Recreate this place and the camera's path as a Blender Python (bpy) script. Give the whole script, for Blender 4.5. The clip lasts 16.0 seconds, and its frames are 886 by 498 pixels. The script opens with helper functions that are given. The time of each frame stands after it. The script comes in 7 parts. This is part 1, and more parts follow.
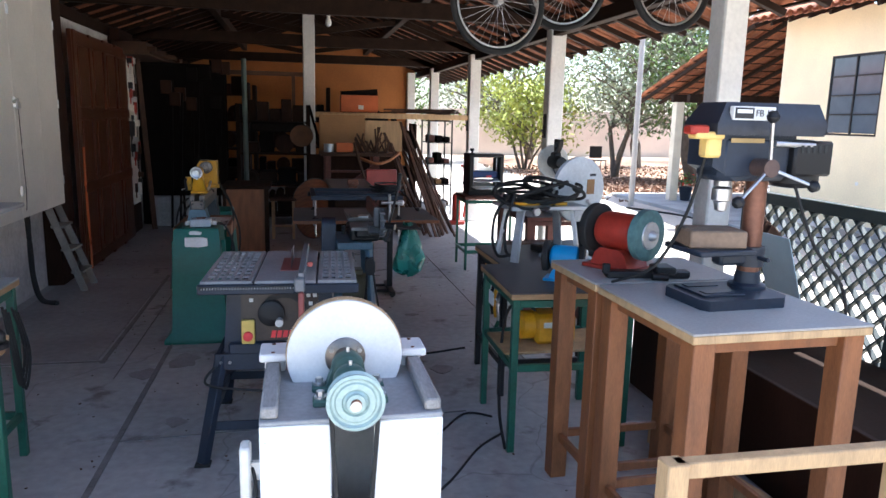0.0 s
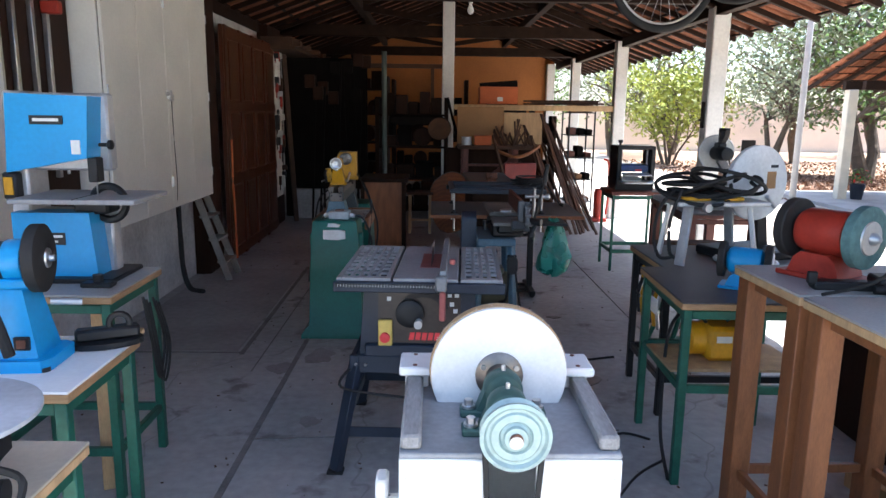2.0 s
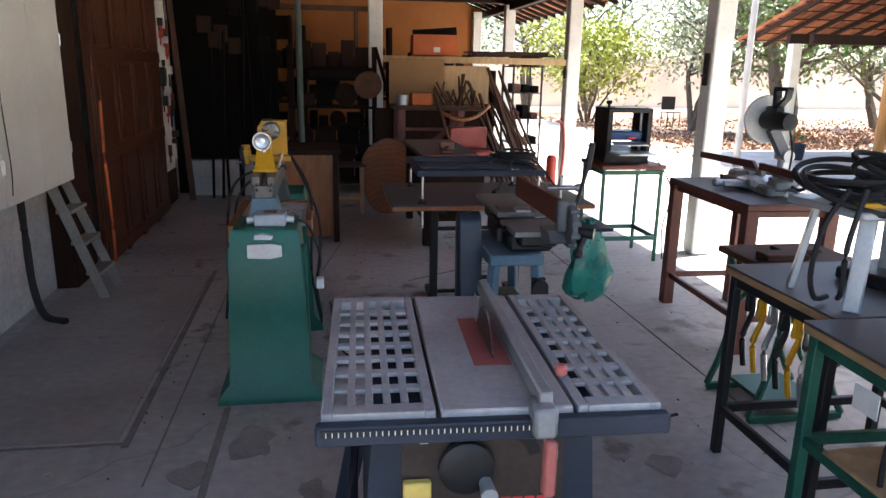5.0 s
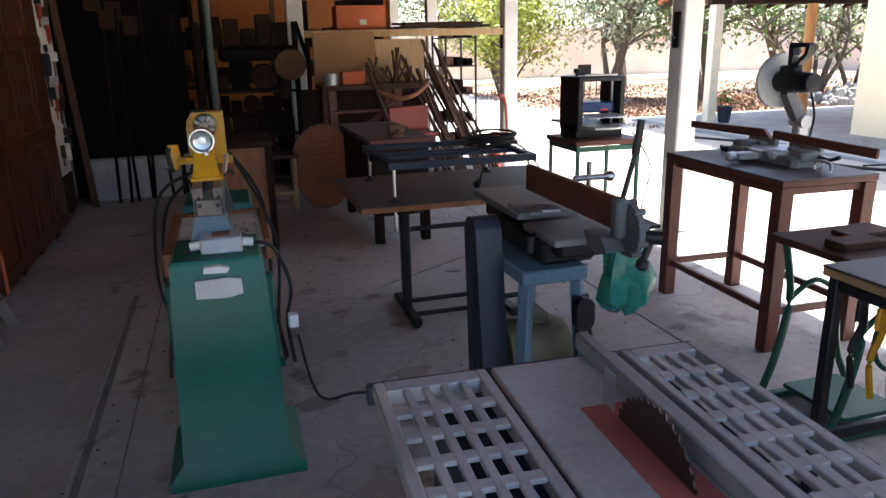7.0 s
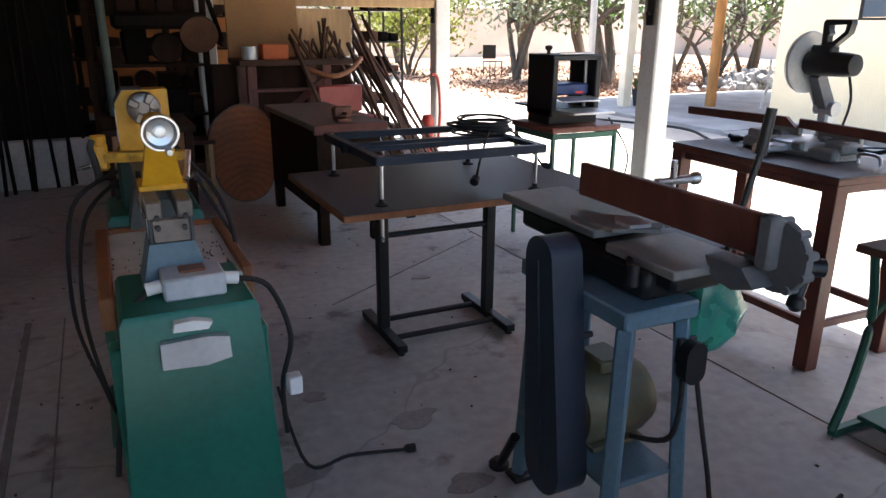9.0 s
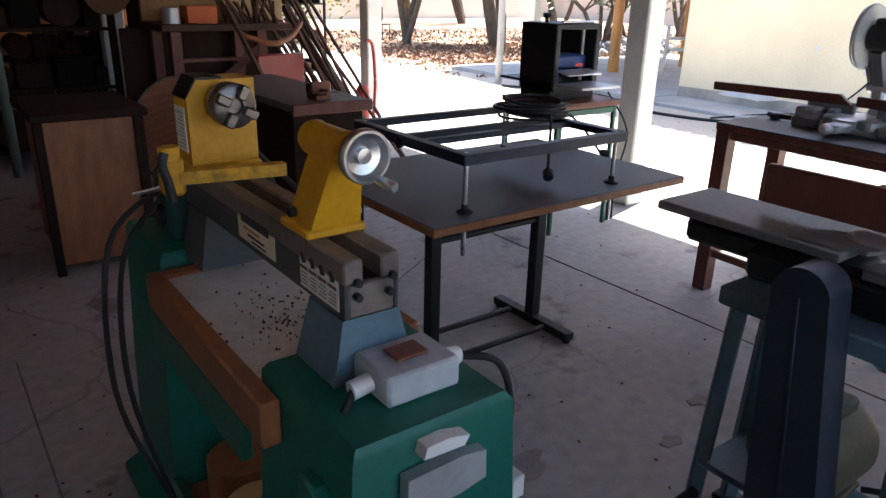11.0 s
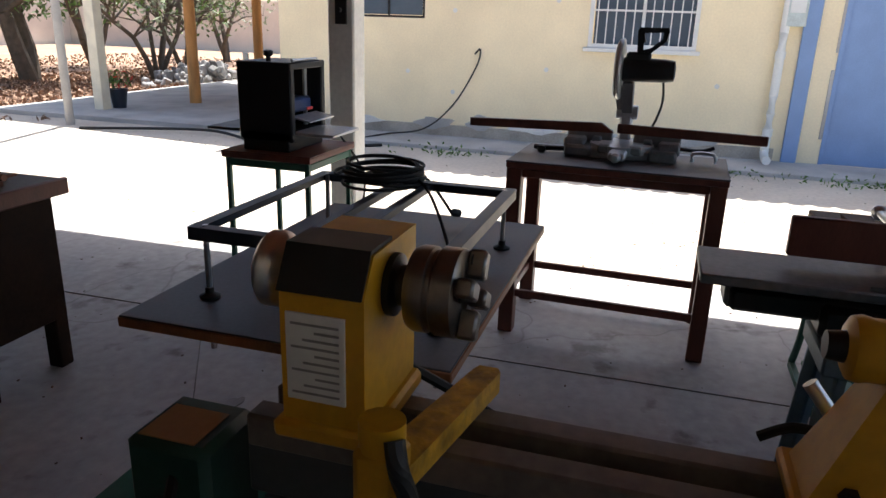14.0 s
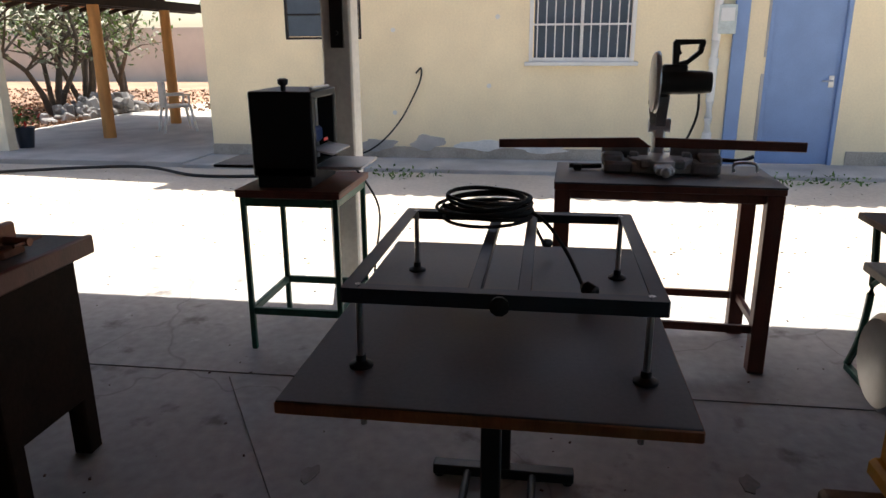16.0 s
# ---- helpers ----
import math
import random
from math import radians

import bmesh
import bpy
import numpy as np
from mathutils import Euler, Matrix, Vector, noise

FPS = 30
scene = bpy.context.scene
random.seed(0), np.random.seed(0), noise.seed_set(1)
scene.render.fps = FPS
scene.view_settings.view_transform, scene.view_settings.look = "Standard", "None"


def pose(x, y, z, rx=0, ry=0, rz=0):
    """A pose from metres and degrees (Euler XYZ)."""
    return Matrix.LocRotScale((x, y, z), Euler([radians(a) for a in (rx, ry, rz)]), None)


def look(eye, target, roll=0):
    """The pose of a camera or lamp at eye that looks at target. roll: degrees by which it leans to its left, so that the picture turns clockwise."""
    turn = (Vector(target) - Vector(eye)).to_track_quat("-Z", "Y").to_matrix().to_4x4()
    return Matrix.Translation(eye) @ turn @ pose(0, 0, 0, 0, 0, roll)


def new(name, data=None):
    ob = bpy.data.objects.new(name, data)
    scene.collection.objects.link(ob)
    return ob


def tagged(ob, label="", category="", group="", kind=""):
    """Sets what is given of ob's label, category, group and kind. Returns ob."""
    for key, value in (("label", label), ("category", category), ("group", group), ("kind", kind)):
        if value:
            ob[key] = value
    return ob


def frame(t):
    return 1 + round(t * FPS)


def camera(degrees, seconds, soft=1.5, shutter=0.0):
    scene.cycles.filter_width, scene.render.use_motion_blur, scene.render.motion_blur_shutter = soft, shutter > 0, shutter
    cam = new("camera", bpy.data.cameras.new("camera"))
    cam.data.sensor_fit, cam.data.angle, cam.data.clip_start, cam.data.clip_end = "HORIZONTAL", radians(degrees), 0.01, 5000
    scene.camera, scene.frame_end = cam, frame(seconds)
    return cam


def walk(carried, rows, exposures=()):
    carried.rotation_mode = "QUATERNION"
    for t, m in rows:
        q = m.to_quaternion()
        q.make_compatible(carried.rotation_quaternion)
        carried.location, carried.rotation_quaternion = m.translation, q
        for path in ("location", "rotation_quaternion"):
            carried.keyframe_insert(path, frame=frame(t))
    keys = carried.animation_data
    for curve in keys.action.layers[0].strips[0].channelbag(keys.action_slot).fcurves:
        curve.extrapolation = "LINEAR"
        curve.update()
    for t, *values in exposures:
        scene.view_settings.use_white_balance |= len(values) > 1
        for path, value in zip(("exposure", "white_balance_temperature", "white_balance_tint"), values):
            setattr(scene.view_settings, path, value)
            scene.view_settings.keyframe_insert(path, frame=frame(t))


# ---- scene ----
cam = camera(64.1, 16.0)
METRES, EYE, TILT, LEAN, TURN = 6.7, 1.607, -1.4, 0.2, -11.7
ROWS = [
    (0.0, 0.0, 0.0, 0.0, 0.25, -9.07, -1.55),
    (0.5, -0.0083, -0.001, -0.0005, 1.21, -8.77, -2.17),
    (1.0, -0.0178, 0.0019, -0.0015, 4.14, -8.37, -1.77),
    (1.5, -0.0195, 0.0156, -0.0039, 8.86, -9.43, -0.82),
    (2.0, -0.0164, 0.0493, -0.0076, 10.89, -9.64, -1.19),
    (2.5, -0.0231, 0.0782, -0.0095, 12.17, -11.33, -0.71),
    (3.0, -0.0474, 0.1153, -0.0127, 11.97, -11.79, 1.03),
    (3.5, -0.0655, 0.1524, -0.0144, 12.48, -13.12, 0.66),
    (4.0, -0.081, 0.2013, -0.0085, 10.9, -12.45, 0.65),
    (4.5, -0.1006, 0.239, -0.0065, 6.08, -12.74, -1.16),
    (7.0, -0.172, 0.3786, -0.0095, -5.07, -14.74, 1.12),
    (7.5, -0.1849, 0.404, -0.0134, -7.18, -16.5, 0.5),
    (8.0, -0.193, 0.438, -0.0142, -9.15, -16.83, -0.09),
    (8.5, -0.2086, 0.4658, -0.0158, -10.71, -16.99, -0.97),
    (9.0, -0.2274, 0.4893, -0.0149, -13.88, -16.36, -0.2),
    (11.5, -0.3288, 0.6283, -0.0116, -29.08, -19.68, -1.62),
    (12.0, -0.3399, 0.6588, -0.0121, -36.45, -19.54, -1.96),
    (12.5, -0.3532, 0.6912, -0.0094, -46.85, -19.19, -2.09),
    (13.0, -0.3553, 0.7205, -0.0096, -49.34, -16.89, -0.76),
    (13.5, -0.3584, 0.7495, -0.0073, -54.19, -16.34, -1.43),
    (14.0, -0.3707, 0.7825, -0.0054, -61.32, -16.95, -0.58),
    (14.5, -0.3785, 0.8065, -0.0053, -61.8, -16.08, -0.32),
    (15.0, -0.377, 0.8333, -0.0073, -61.82, -16.79, 0.75),
    (15.5, -0.3765, 0.8577, -0.0047, -66.31, -15.62, -0.08),
    (16.0, -0.3824, 0.8837, -0.0032, -69.89, -15.65, 1.57),
]
walk(cam, [(t, pose(0, 0, EYE, TILT, LEAN, TURN) @ pose(METRES * x, METRES * y, METRES * z, 90 + pitch, roll, yaw)) for t, x, y, z, yaw, pitch, roll in ROWS],
     exposures=[(0, 2.2, 5800, 10), (1.5, 2.25, 5900, 10), (3.0, 2.4, 6000, 10), (4.5, 2.7, 6250, 10), (7.0, 2.55, 6250, 10), (9.0, 2.6, 6250, 10), (11.5, 2.4, 6200, 10), (13.0, 1.9, 6250, 10), (16.0, 1.2, 6800, 10)])

# ---- light ----
world = bpy.data.worlds.new("world")
scene.world = world
world.use_nodes = True
wn = world.node_tree
sky = wn.nodes.new("ShaderNodeTexSky")
sky.sky_type = "NISHITA"
sky.sun_disc = False
SUN_EL, SUN_AZ = 66.0, 75.0   # degrees; azimuth clockwise from +y
sky.sun_elevation, sky.sun_rotation = radians(SUN_EL), radians(SUN_AZ)
sky.dust_density = 2.0
wn.links.new(sky.outputs[0], wn.nodes["Background"].inputs[0])
wn.nodes["Background"].inputs[1].default_value = 0.115
sun = new("sun", bpy.data.lights.new("sun", "SUN"))
sun.data.energy, sun.data.angle, sun.data.color = 4.8, radians(0.5), (1.0, 0.965, 0.915)
e, a = radians(SUN_EL), radians(SUN_AZ)
sun.matrix_world = look((0, 0, 20), (-math.sin(a) * math.cos(e) * 5, -math.cos(a) * math.cos(e) * 5, 20 - math.sin(e) * 5))

# ---- materials ----
MATS = {}


def mat(name, col, rough=0.6, metal=0.0, var=0.25, scale=6.0, bump=0.15, fine=60.0, col2=None, rand=0.0, stretch=(1, 1, 1), spec=0.4, trans=0.0, emit=None):
    """A painted, metal, wood or earth surface: two scales of mottling, fine relief, wear."""
    if name in MATS:
        return MATS[name]
    m = bpy.data.materials.new(name)
    m.use_nodes = True
    nt = m.node_tree
    N, L = nt.nodes, nt.links
    b = N["Principled BSDF"]
    tc = N.new("ShaderNodeTexCoord")
    mp = N.new("ShaderNodeMapping")
    mp.inputs["Scale"].default_value = stretch
    L.new(tc.outputs["Object"], mp.inputs[0])
    n1 = N.new("ShaderNodeTexNoise")
    n1.inputs["Scale"].default_value, n1.inputs["Detail"].default_value = scale, 6
    n2 = N.new("ShaderNodeTexNoise")
    n2.inputs["Scale"].default_value, n2.inputs["Detail"].default_value = fine, 4
    L.new(mp.outputs[0], n1.inputs[0])
    L.new(mp.outputs[0], n2.inputs[0])
    ramp = N.new("ShaderNodeValToRGB")
    ramp.color_ramp.elements[0].position, ramp.color_ramp.elements[1].position = 0.32, 0.68
    dark = [c * (1 - var) for c in col]
    lite = col2 or [min(1, c * (1 + var * 0.6)) for c in col]
    ramp.color_ramp.elements[0].color = (*dark, 1)
    ramp.color_ramp.elements[1].color = (*lite, 1)
    add = N.new("ShaderNodeMath")
    add.operation = "MULTIPLY_ADD"
    add.inputs[1].default_value = 0.35
    L.new(n2.outputs[0], add.inputs[0])
    sc = N.new("ShaderNodeMath")
    sc.operation = "MULTIPLY"
    sc.inputs[1].default_value = 0.65
    L.new(n1.outputs[0], sc.inputs[0])
    L.new(sc.outputs[0], add.inputs[2])
    L.new(add.outputs[0], ramp.inputs[0])
    out = ramp.outputs[0]
    if rand:
        oi = N.new("ShaderNodeObjectInfo")
        geo = N.new("ShaderNodeNewGeometry")
        sm = N.new("ShaderNodeMath")
        sm.operation = "ADD"
        L.new(oi.outputs["Random"], sm.inputs[0])
        L.new(geo.outputs["Random Per Island"], sm.inputs[1])
        fr = N.new("ShaderNodeMath")
        fr.operation = "FRACT"
        L.new(sm.outputs[0], fr.inputs[0])
        mr = N.new("ShaderNodeMapRange")
        mr.inputs[3].default_value, mr.inputs[4].default_value = 1 - rand, 1 + rand
        L.new(fr.outputs[0], mr.inputs[0])
        hs = N.new("ShaderNodeHueSaturation")
        L.new(mr.outputs[0], hs.inputs["Value"])
        L.new(out, hs.inputs["Color"])
        out = hs.outputs[0]
    L.new(out, b.inputs["Base Color"])
    rr = N.new("ShaderNodeMapRange")
    rr.inputs[3].default_value, rr.inputs[4].default_value = max(0.05, rough - 0.12), min(1, rough + 0.12)
    L.new(n1.outputs[0], rr.inputs[0])
    L.new(rr.outputs[0], b.inputs["Roughness"])
    b.inputs["Metallic"].default_value = metal
    b.inputs["Specular IOR Level"].default_value = spec
    if trans:
        b.inputs["Transmission Weight"].default_value = trans
    if emit:
        b.inputs["Emission Color"].default_value, b.inputs["Emission Strength"].default_value = (*col, 1), emit
    if bump:
        bp = N.new("ShaderNodeBump")
        bp.inputs["Strength"].default_value, bp.inputs["Distance"].default_value = bump, 0.01
        L.new(add.outputs[0], bp.inputs["Height"])
        L.new(bp.outputs[0], b.inputs["Normal"])
    MATS[name] = m
    return m


def concrete_floor():
    """Worn, stained workshop concrete: patches, pale dust, dark oil spots and cracks."""
    m = mat("floor_concrete", (0.38, 0.37, 0.355), 0.7, var=0.35, scale=0.9, bump=0.1, fine=18)
    nt = m.node_tree
    N, L = nt.nodes, nt.links
    b = N["Principled BSDF"]
    src = b.inputs["Base Color"].links[0].from_socket
    tc = N.new("ShaderNodeTexCoord")
    sp = N.new("ShaderNodeTexNoise")
    sp.inputs["Scale"].default_value, sp.inputs["Detail"].default_value, sp.inputs["Roughness"].default_value = 3.2, 5, 0.55
    L.new(tc.outputs["Object"], sp.inputs[0])
    r = N.new("ShaderNodeValToRGB")
    r.color_ramp.elements[0].position, r.color_ramp.elements[1].position = 0.60, 0.68
    L.new(sp.outputs[0], r.inputs[0])
    mx = N.new("ShaderNodeMix")
    mx.data_type, mx.blend_type = "RGBA", "MULTIPLY"
    L.new(r.outputs[0], mx.inputs["Factor"])
    L.new(src, mx.inputs["A"])
    mx.inputs["B"].default_value = (0.5, 0.47, 0.45, 1)
    vo = N.new("ShaderNodeTexVoronoi")
    vo.feature = "DISTANCE_TO_EDGE"
    vo.inputs["Scale"].default_value = 0.55
    wob = N.new("ShaderNodeTexNoise")
    wob.inputs["Scale"].default_value = 2.5
    L.new(tc.outputs["Object"], wob.inputs[0])
    vm = N.new("ShaderNodeVectorMath")
    vm.operation = "MULTIPLY_ADD"
    vm.inputs[1].default_value = (0.5, 0.5, 0)
    L.new(wob.outputs["Color"], vm.inputs[0])
    L.new(tc.outputs["Object"], vm.inputs[2])
    L.new(vm.outputs[0], vo.inputs[0])
    r2 = N.new("ShaderNodeValToRGB")
    r2.color_ramp.elements[0].position, r2.color_ramp.elements[1].position = 0.0, 0.004
    r2.color_ramp.elements[0].color = (0.72, 0.71, 0.70, 1)
    r2.color_ramp.elements[1].color = (1, 1, 1, 1)
    L.new(vo.outputs["Distance"], r2.inputs[0])
    m2 = N.new("ShaderNodeMix")
    m2.data_type, m2.blend_type = "RGBA", "MULTIPLY"
    m2.inputs["Factor"].default_value = 1
    L.new(mx.outputs["Result"], m2.inputs["A"])
    L.new(r2.outputs[0], m2.inputs["B"])
    sp2 = N.new("ShaderNodeTexNoise")
    sp2.inputs["Scale"].default_value, sp2.inputs["Detail"].default_value, sp2.inputs["Roughness"].default_value = 9, 8, 0.7
    L.new(tc.outputs["Object"], sp2.inputs[0])
    r3 = N.new("ShaderNodeValToRGB")
    r3.color_ramp.elements[0].position, r3.color_ramp.elements[1].position = 0.62, 0.70
    L.new(sp2.outputs[0], r3.inputs[0])
    m3 = N.new("ShaderNodeMix")
    m3.data_type = "RGBA"
    L.new(r3.outputs[0], m3.inputs["Factor"])
    L.new(m2.outputs["Result"], m3.inputs["A"])
    m3.inputs["B"].default_value = (0.42, 0.41, 0.39, 1)
    L.new(m3.outputs["Result"], b.inputs["Base Color"])
    return m


def ring_wood():
    """End grain: growth rings round the heart of the log."""
    m = mat("ring_wood", (0.27, 0.085, 0.024), 0.6, var=0.3, scale=5, bump=0.1)
    N, L = m.node_tree.nodes, m.node_tree.links
    b = N["Principled BSDF"]
    src = b.inputs["Base Color"].links[0].from_socket
    tc = N.new("ShaderNodeTexCoord")
    w = N.new("ShaderNodeTexWave")
    w.wave_type, w.rings_direction = "RINGS", "Y"
    w.inputs["Scale"].default_value, w.inputs["Distortion"].default_value, w.inputs["Detail Scale"].default_value = 6, 6.0, 1.2
    L.new(tc.outputs["Object"], w.inputs[0])
    mx = N.new("ShaderNodeMix")
    mx.data_type, mx.blend_type = "RGBA", "MULTIPLY"
    mx.inputs["Factor"].default_value = 0.22
    L.new(src, mx.inputs["A"])
    L.new(w.outputs["Color"], mx.inputs["B"])
    L.new(mx.outputs["Result"], b.inputs["Base Color"])
    return m


def glass_mat():
    m = mat("window_glass", (0.10, 0.13, 0.16), 0.12, var=0.1, bump=0.0, spec=0.6)
    return m


FLOOR = concrete_floor()
RINGS = ring_wood()
GLASS = glass_mat()
PLASTER = mat("old_plaster", (0.56, 0.55, 0.53), 0.9, var=0.35, scale=2.2, bump=0.3, fine=30)
CREAM = mat("cream_wall_paint", (0.90, 0.77, 0.52), 0.85, var=0.12, scale=1.3, bump=0.15, fine=40)
OCHRE = mat("ochre_wall_paint", (0.40, 0.15, 0.042), 0.85, var=0.22, scale=1.5, bump=0.2, fine=25)
WHITEWASH = mat("whitewash", (0.74, 0.72, 0.67), 0.85, var=0.2, scale=3.5, bump=0.3, fine=35)
CABINET = mat("cabinet_paint", (0.76, 0.74, 0.67), 0.55, var=0.1, scale=3, bump=0.05)
DARKWOOD = mat("dark_roof_timber", (0.026, 0.014, 0.009), 0.75, var=0.4, scale=8, stretch=(1, 1, 1), bump=0.3, spec=0.12)
DOORWOOD = mat("varnished_door_wood", (0.085, 0.023, 0.008), 0.4, var=0.4, scale=5, stretch=(5, 5, 0.6), bump=0.12)
BENCHWOOD = mat("orange_bench_wood", (0.26, 0.10, 0.038), 0.5, var=0.35, scale=6, stretch=(4, 4, 0.8), bump=0.12)
REDWOOD = mat("red_stained_wood", (0.14, 0.045, 0.03), 0.5, var=0.35, scale=6, stretch=(3, 3, 0.8), bump=0.1)
PALEWOOD = mat("raw_pine", (0.50, 0.33, 0.17), 0.65, var=0.3, scale=5, stretch=(4, 4, 0.7), bump=0.15)
PLYEDGE = mat("plywood_edge", (0.42, 0.25, 0.12), 0.65, var=0.35, scale=8, stretch=(1, 1, 6), bump=0.15)
STICK = mat("weathered_stick_wood", (0.085, 0.04, 0.021), 0.75, var=0.4, scale=7, bump=0.2, rand=0.35)
GREYTOP = mat("dusty_grey_laminate", (0.36, 0.345, 0.32), 0.5, var=0.25, scale=3.5, bump=0.06, fine=90)
DARKTOP = mat("dusty_dark_laminate", (0.08, 0.073, 0.072), 0.5, var=0.3, scale=3.0, bump=0.06, fine=90)
TILE = mat("clay_roof_tile", (0.29, 0.105, 0.05), 0.85, var=0.4, scale=5, bump=0.25, rand=0.3)
GREEN = mat("green_machine_enamel", (0.004, 0.118, 0.080), 0.42, var=0.25, scale=4, bump=0.05)
GREENLEG = mat("green_steel_paint", (0.018, 0.11, 0.07), 0.45, var=0.35, scale=7, bump=0.06)
NAVY = mat("navy_machine_paint", (0.020, 0.028, 0.044), 0.45, var=0.3, scale=6, bump=0.06)
STEELBLUE = mat("grey_blue_paint", (0.095, 0.16, 0.20), 0.5, var=0.3, scale=5, bump=0.08)
AZURE = mat("azure_machine_paint", (0.02, 0.30, 0.62), 0.38, var=0.15, scale=4, bump=0.03)
YELLOW = mat("yellow_machine_paint", (0.62, 0.31, 0.010), 0.45, var=0.25, scale=6, bump=0.08)
RED = mat("red_machine_paint", (0.36, 0.035, 0.02), 0.45, var=0.3, scale=6, bump=0.06)
BLACK = mat("black_plastic", (0.011, 0.011, 0.012), 0.5, var=0.3, scale=8, bump=0.05)
RUBBER = mat("black_rubber", (0.02, 0.019, 0.018), 0.75, var=0.3, scale=12, bump=0.15)
BLACKSTEEL = mat("black_steel_paint", (0.014, 0.0135, 0.014), 0.45, var=0.4, scale=9, bump=0.05)
STEEL = mat("machined_steel", (0.55, 0.55, 0.55), 0.32, 0.95, var=0.25, scale=9, bump=0.04)
CASTTOP = mat("cast_iron_table", (0.36, 0.35, 0.34), 0.5, 0.1, var=0.3, scale=5, bump=0.05)
BEDIRON = mat("rust_stained_bed_iron", (0.17, 0.14, 0.12), 0.5, 0.2, var=0.4, scale=12, bump=0.06)
OILSTEEL = mat("oiled_chuck_steel", (0.20, 0.175, 0.155), 0.36, 0.9, var=0.35, scale=20, bump=0.05)
ALU = mat("cast_aluminium", (0.52, 0.53, 0.54), 0.4, 0.55, var=0.2, scale=8, bump=0.06)
WHITEP = mat("white_board_paint", (0.80, 0.79, 0.76), 0.5, var=0.1, scale=4, bump=0.04)
PULLEY = mat("pale_green_pulley", (0.34, 0.44, 0.42), 0.45, 0.35, var=0.3, scale=9, bump=0.08)
BEARING = mat("dark_green_casting", (0.05, 0.105, 0.09), 0.5, 0.1, var=0.35, scale=8, bump=0.12)
LABELW = mat("paper_label", (0.72, 0.72, 0.68), 0.6, var=0.12, scale=14, bump=0.0)
INK = mat("label_ink", (0.03, 0.03, 0.03), 0.7, var=0.1, bump=0.0)
PINK = mat("red_marking", (0.75, 0.06, 0.06), 0.6, var=0.1, bump=0.0)
GRINDSTONE = mat("green_grinding_stone", (0.10, 0.19, 0.19), 0.9, var=0.25, scale=30, bump=0.3)
BAGGREEN = mat("green_plastic_bag", (0.05, 0.34, 0.25), 0.28, var=0.25, scale=12, bump=0.7, fine=14, spec=0.6, trans=0.35)
SAND = mat("sandy_ground", (0.55, 0.485, 0.40), 0.95, var=0.25, scale=0.7, bump=0.4, fine=22)
KERB = mat("kerb_concrete", (0.46, 0.44, 0.41), 0.9, var=0.3, scale=2, bump=0.25)
BARK = mat("tree_bark", (0.10, 0.08, 0.06), 0.9, var=0.4, scale=9, bump=0.5)
LEAF = mat("tree_leaf", (0.10, 0.17, 0.035), 0.6, var=0.35, scale=2, bump=0.0, rand=0.45)
LEAFY = mat("yellow_green_leaf", (0.24, 0.27, 0.04), 0.6, var=0.3, scale=2, bump=0.0, rand=0.4)
LEAFG = mat("silvery_leaf", (0.22, 0.25, 0.15), 0.6, var=0.3, scale=2, bump=0.0, rand=0.4)
DRYLEAF = mat("dry_leaf_litter", (0.20, 0.115, 0.07), 0.85, var=0.4, scale=3, bump=0.0, rand=0.5)
BLUEDOOR = mat("blue_door_paint", (0.22, 0.33, 0.55), 0.5, var=0.12, scale=3, bump=0.04)
SHEETBLUE = mat("pale_blue_sheet", (0.52, 0.64, 0.68), 0.4, var=0.08, bump=0.03)
LATTICE = mat("dark_lattice_paint", (0.035, 0.045, 0.042), 0.6, var=0.3, scale=6, bump=0.1)
ORANGEPOST = mat("orange_round_post", (0.55, 0.27, 0.09), 0.7, var=0.3, scale=4, stretch=(3, 3, .6), bump=0.15)
BLOCKWALL = mat("block_wall_plaster", (0.64, 0.56, 0.48), 0.9, var=0.2, scale=0.8, bump=0.3)
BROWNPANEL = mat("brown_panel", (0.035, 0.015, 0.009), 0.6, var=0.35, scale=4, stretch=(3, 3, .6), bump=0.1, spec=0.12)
CARD = mat("cardboard", (0.36, 0.20, 0.09), 0.8, var=0.2, scale=4, bump=0.08)
ORANGECARD = mat("orange_carton", (0.55, 0.13, 0.035), 0.6, var=0.25, scale=4, bump=0.05)
# near black: the deep shade at the shed's back is put into this colour
DARKSTUFF = mat("deep_shade_black", (0.008, 0.006, 0.005), 0.8, var=0.5, scale=5, bump=0.3, spec=0.12)
RUST = mat("rusty_column", (0.21, 0.095, 0.06), 0.5, 0.5, var=0.35, scale=7, bump=0.1)
WHITEPVC = mat("white_pvc", (0.75, 0.75, 0.72), 0.35, var=0.08, bump=0.02)
REDSEAT = mat("red_vinyl", (0.27, 0.035, 0.03), 0.4, var=0.25, scale=5, bump=0.08)
ROCK = mat("rubble_stone", (0.30, 0.29, 0.28), 0.9, var=0.35, scale=4, bump=0.4, rand=0.35)
BULB = mat("opal_bulb", (0.82, 0.82, 0.8), 0.25, var=0.03, bump=0.0)


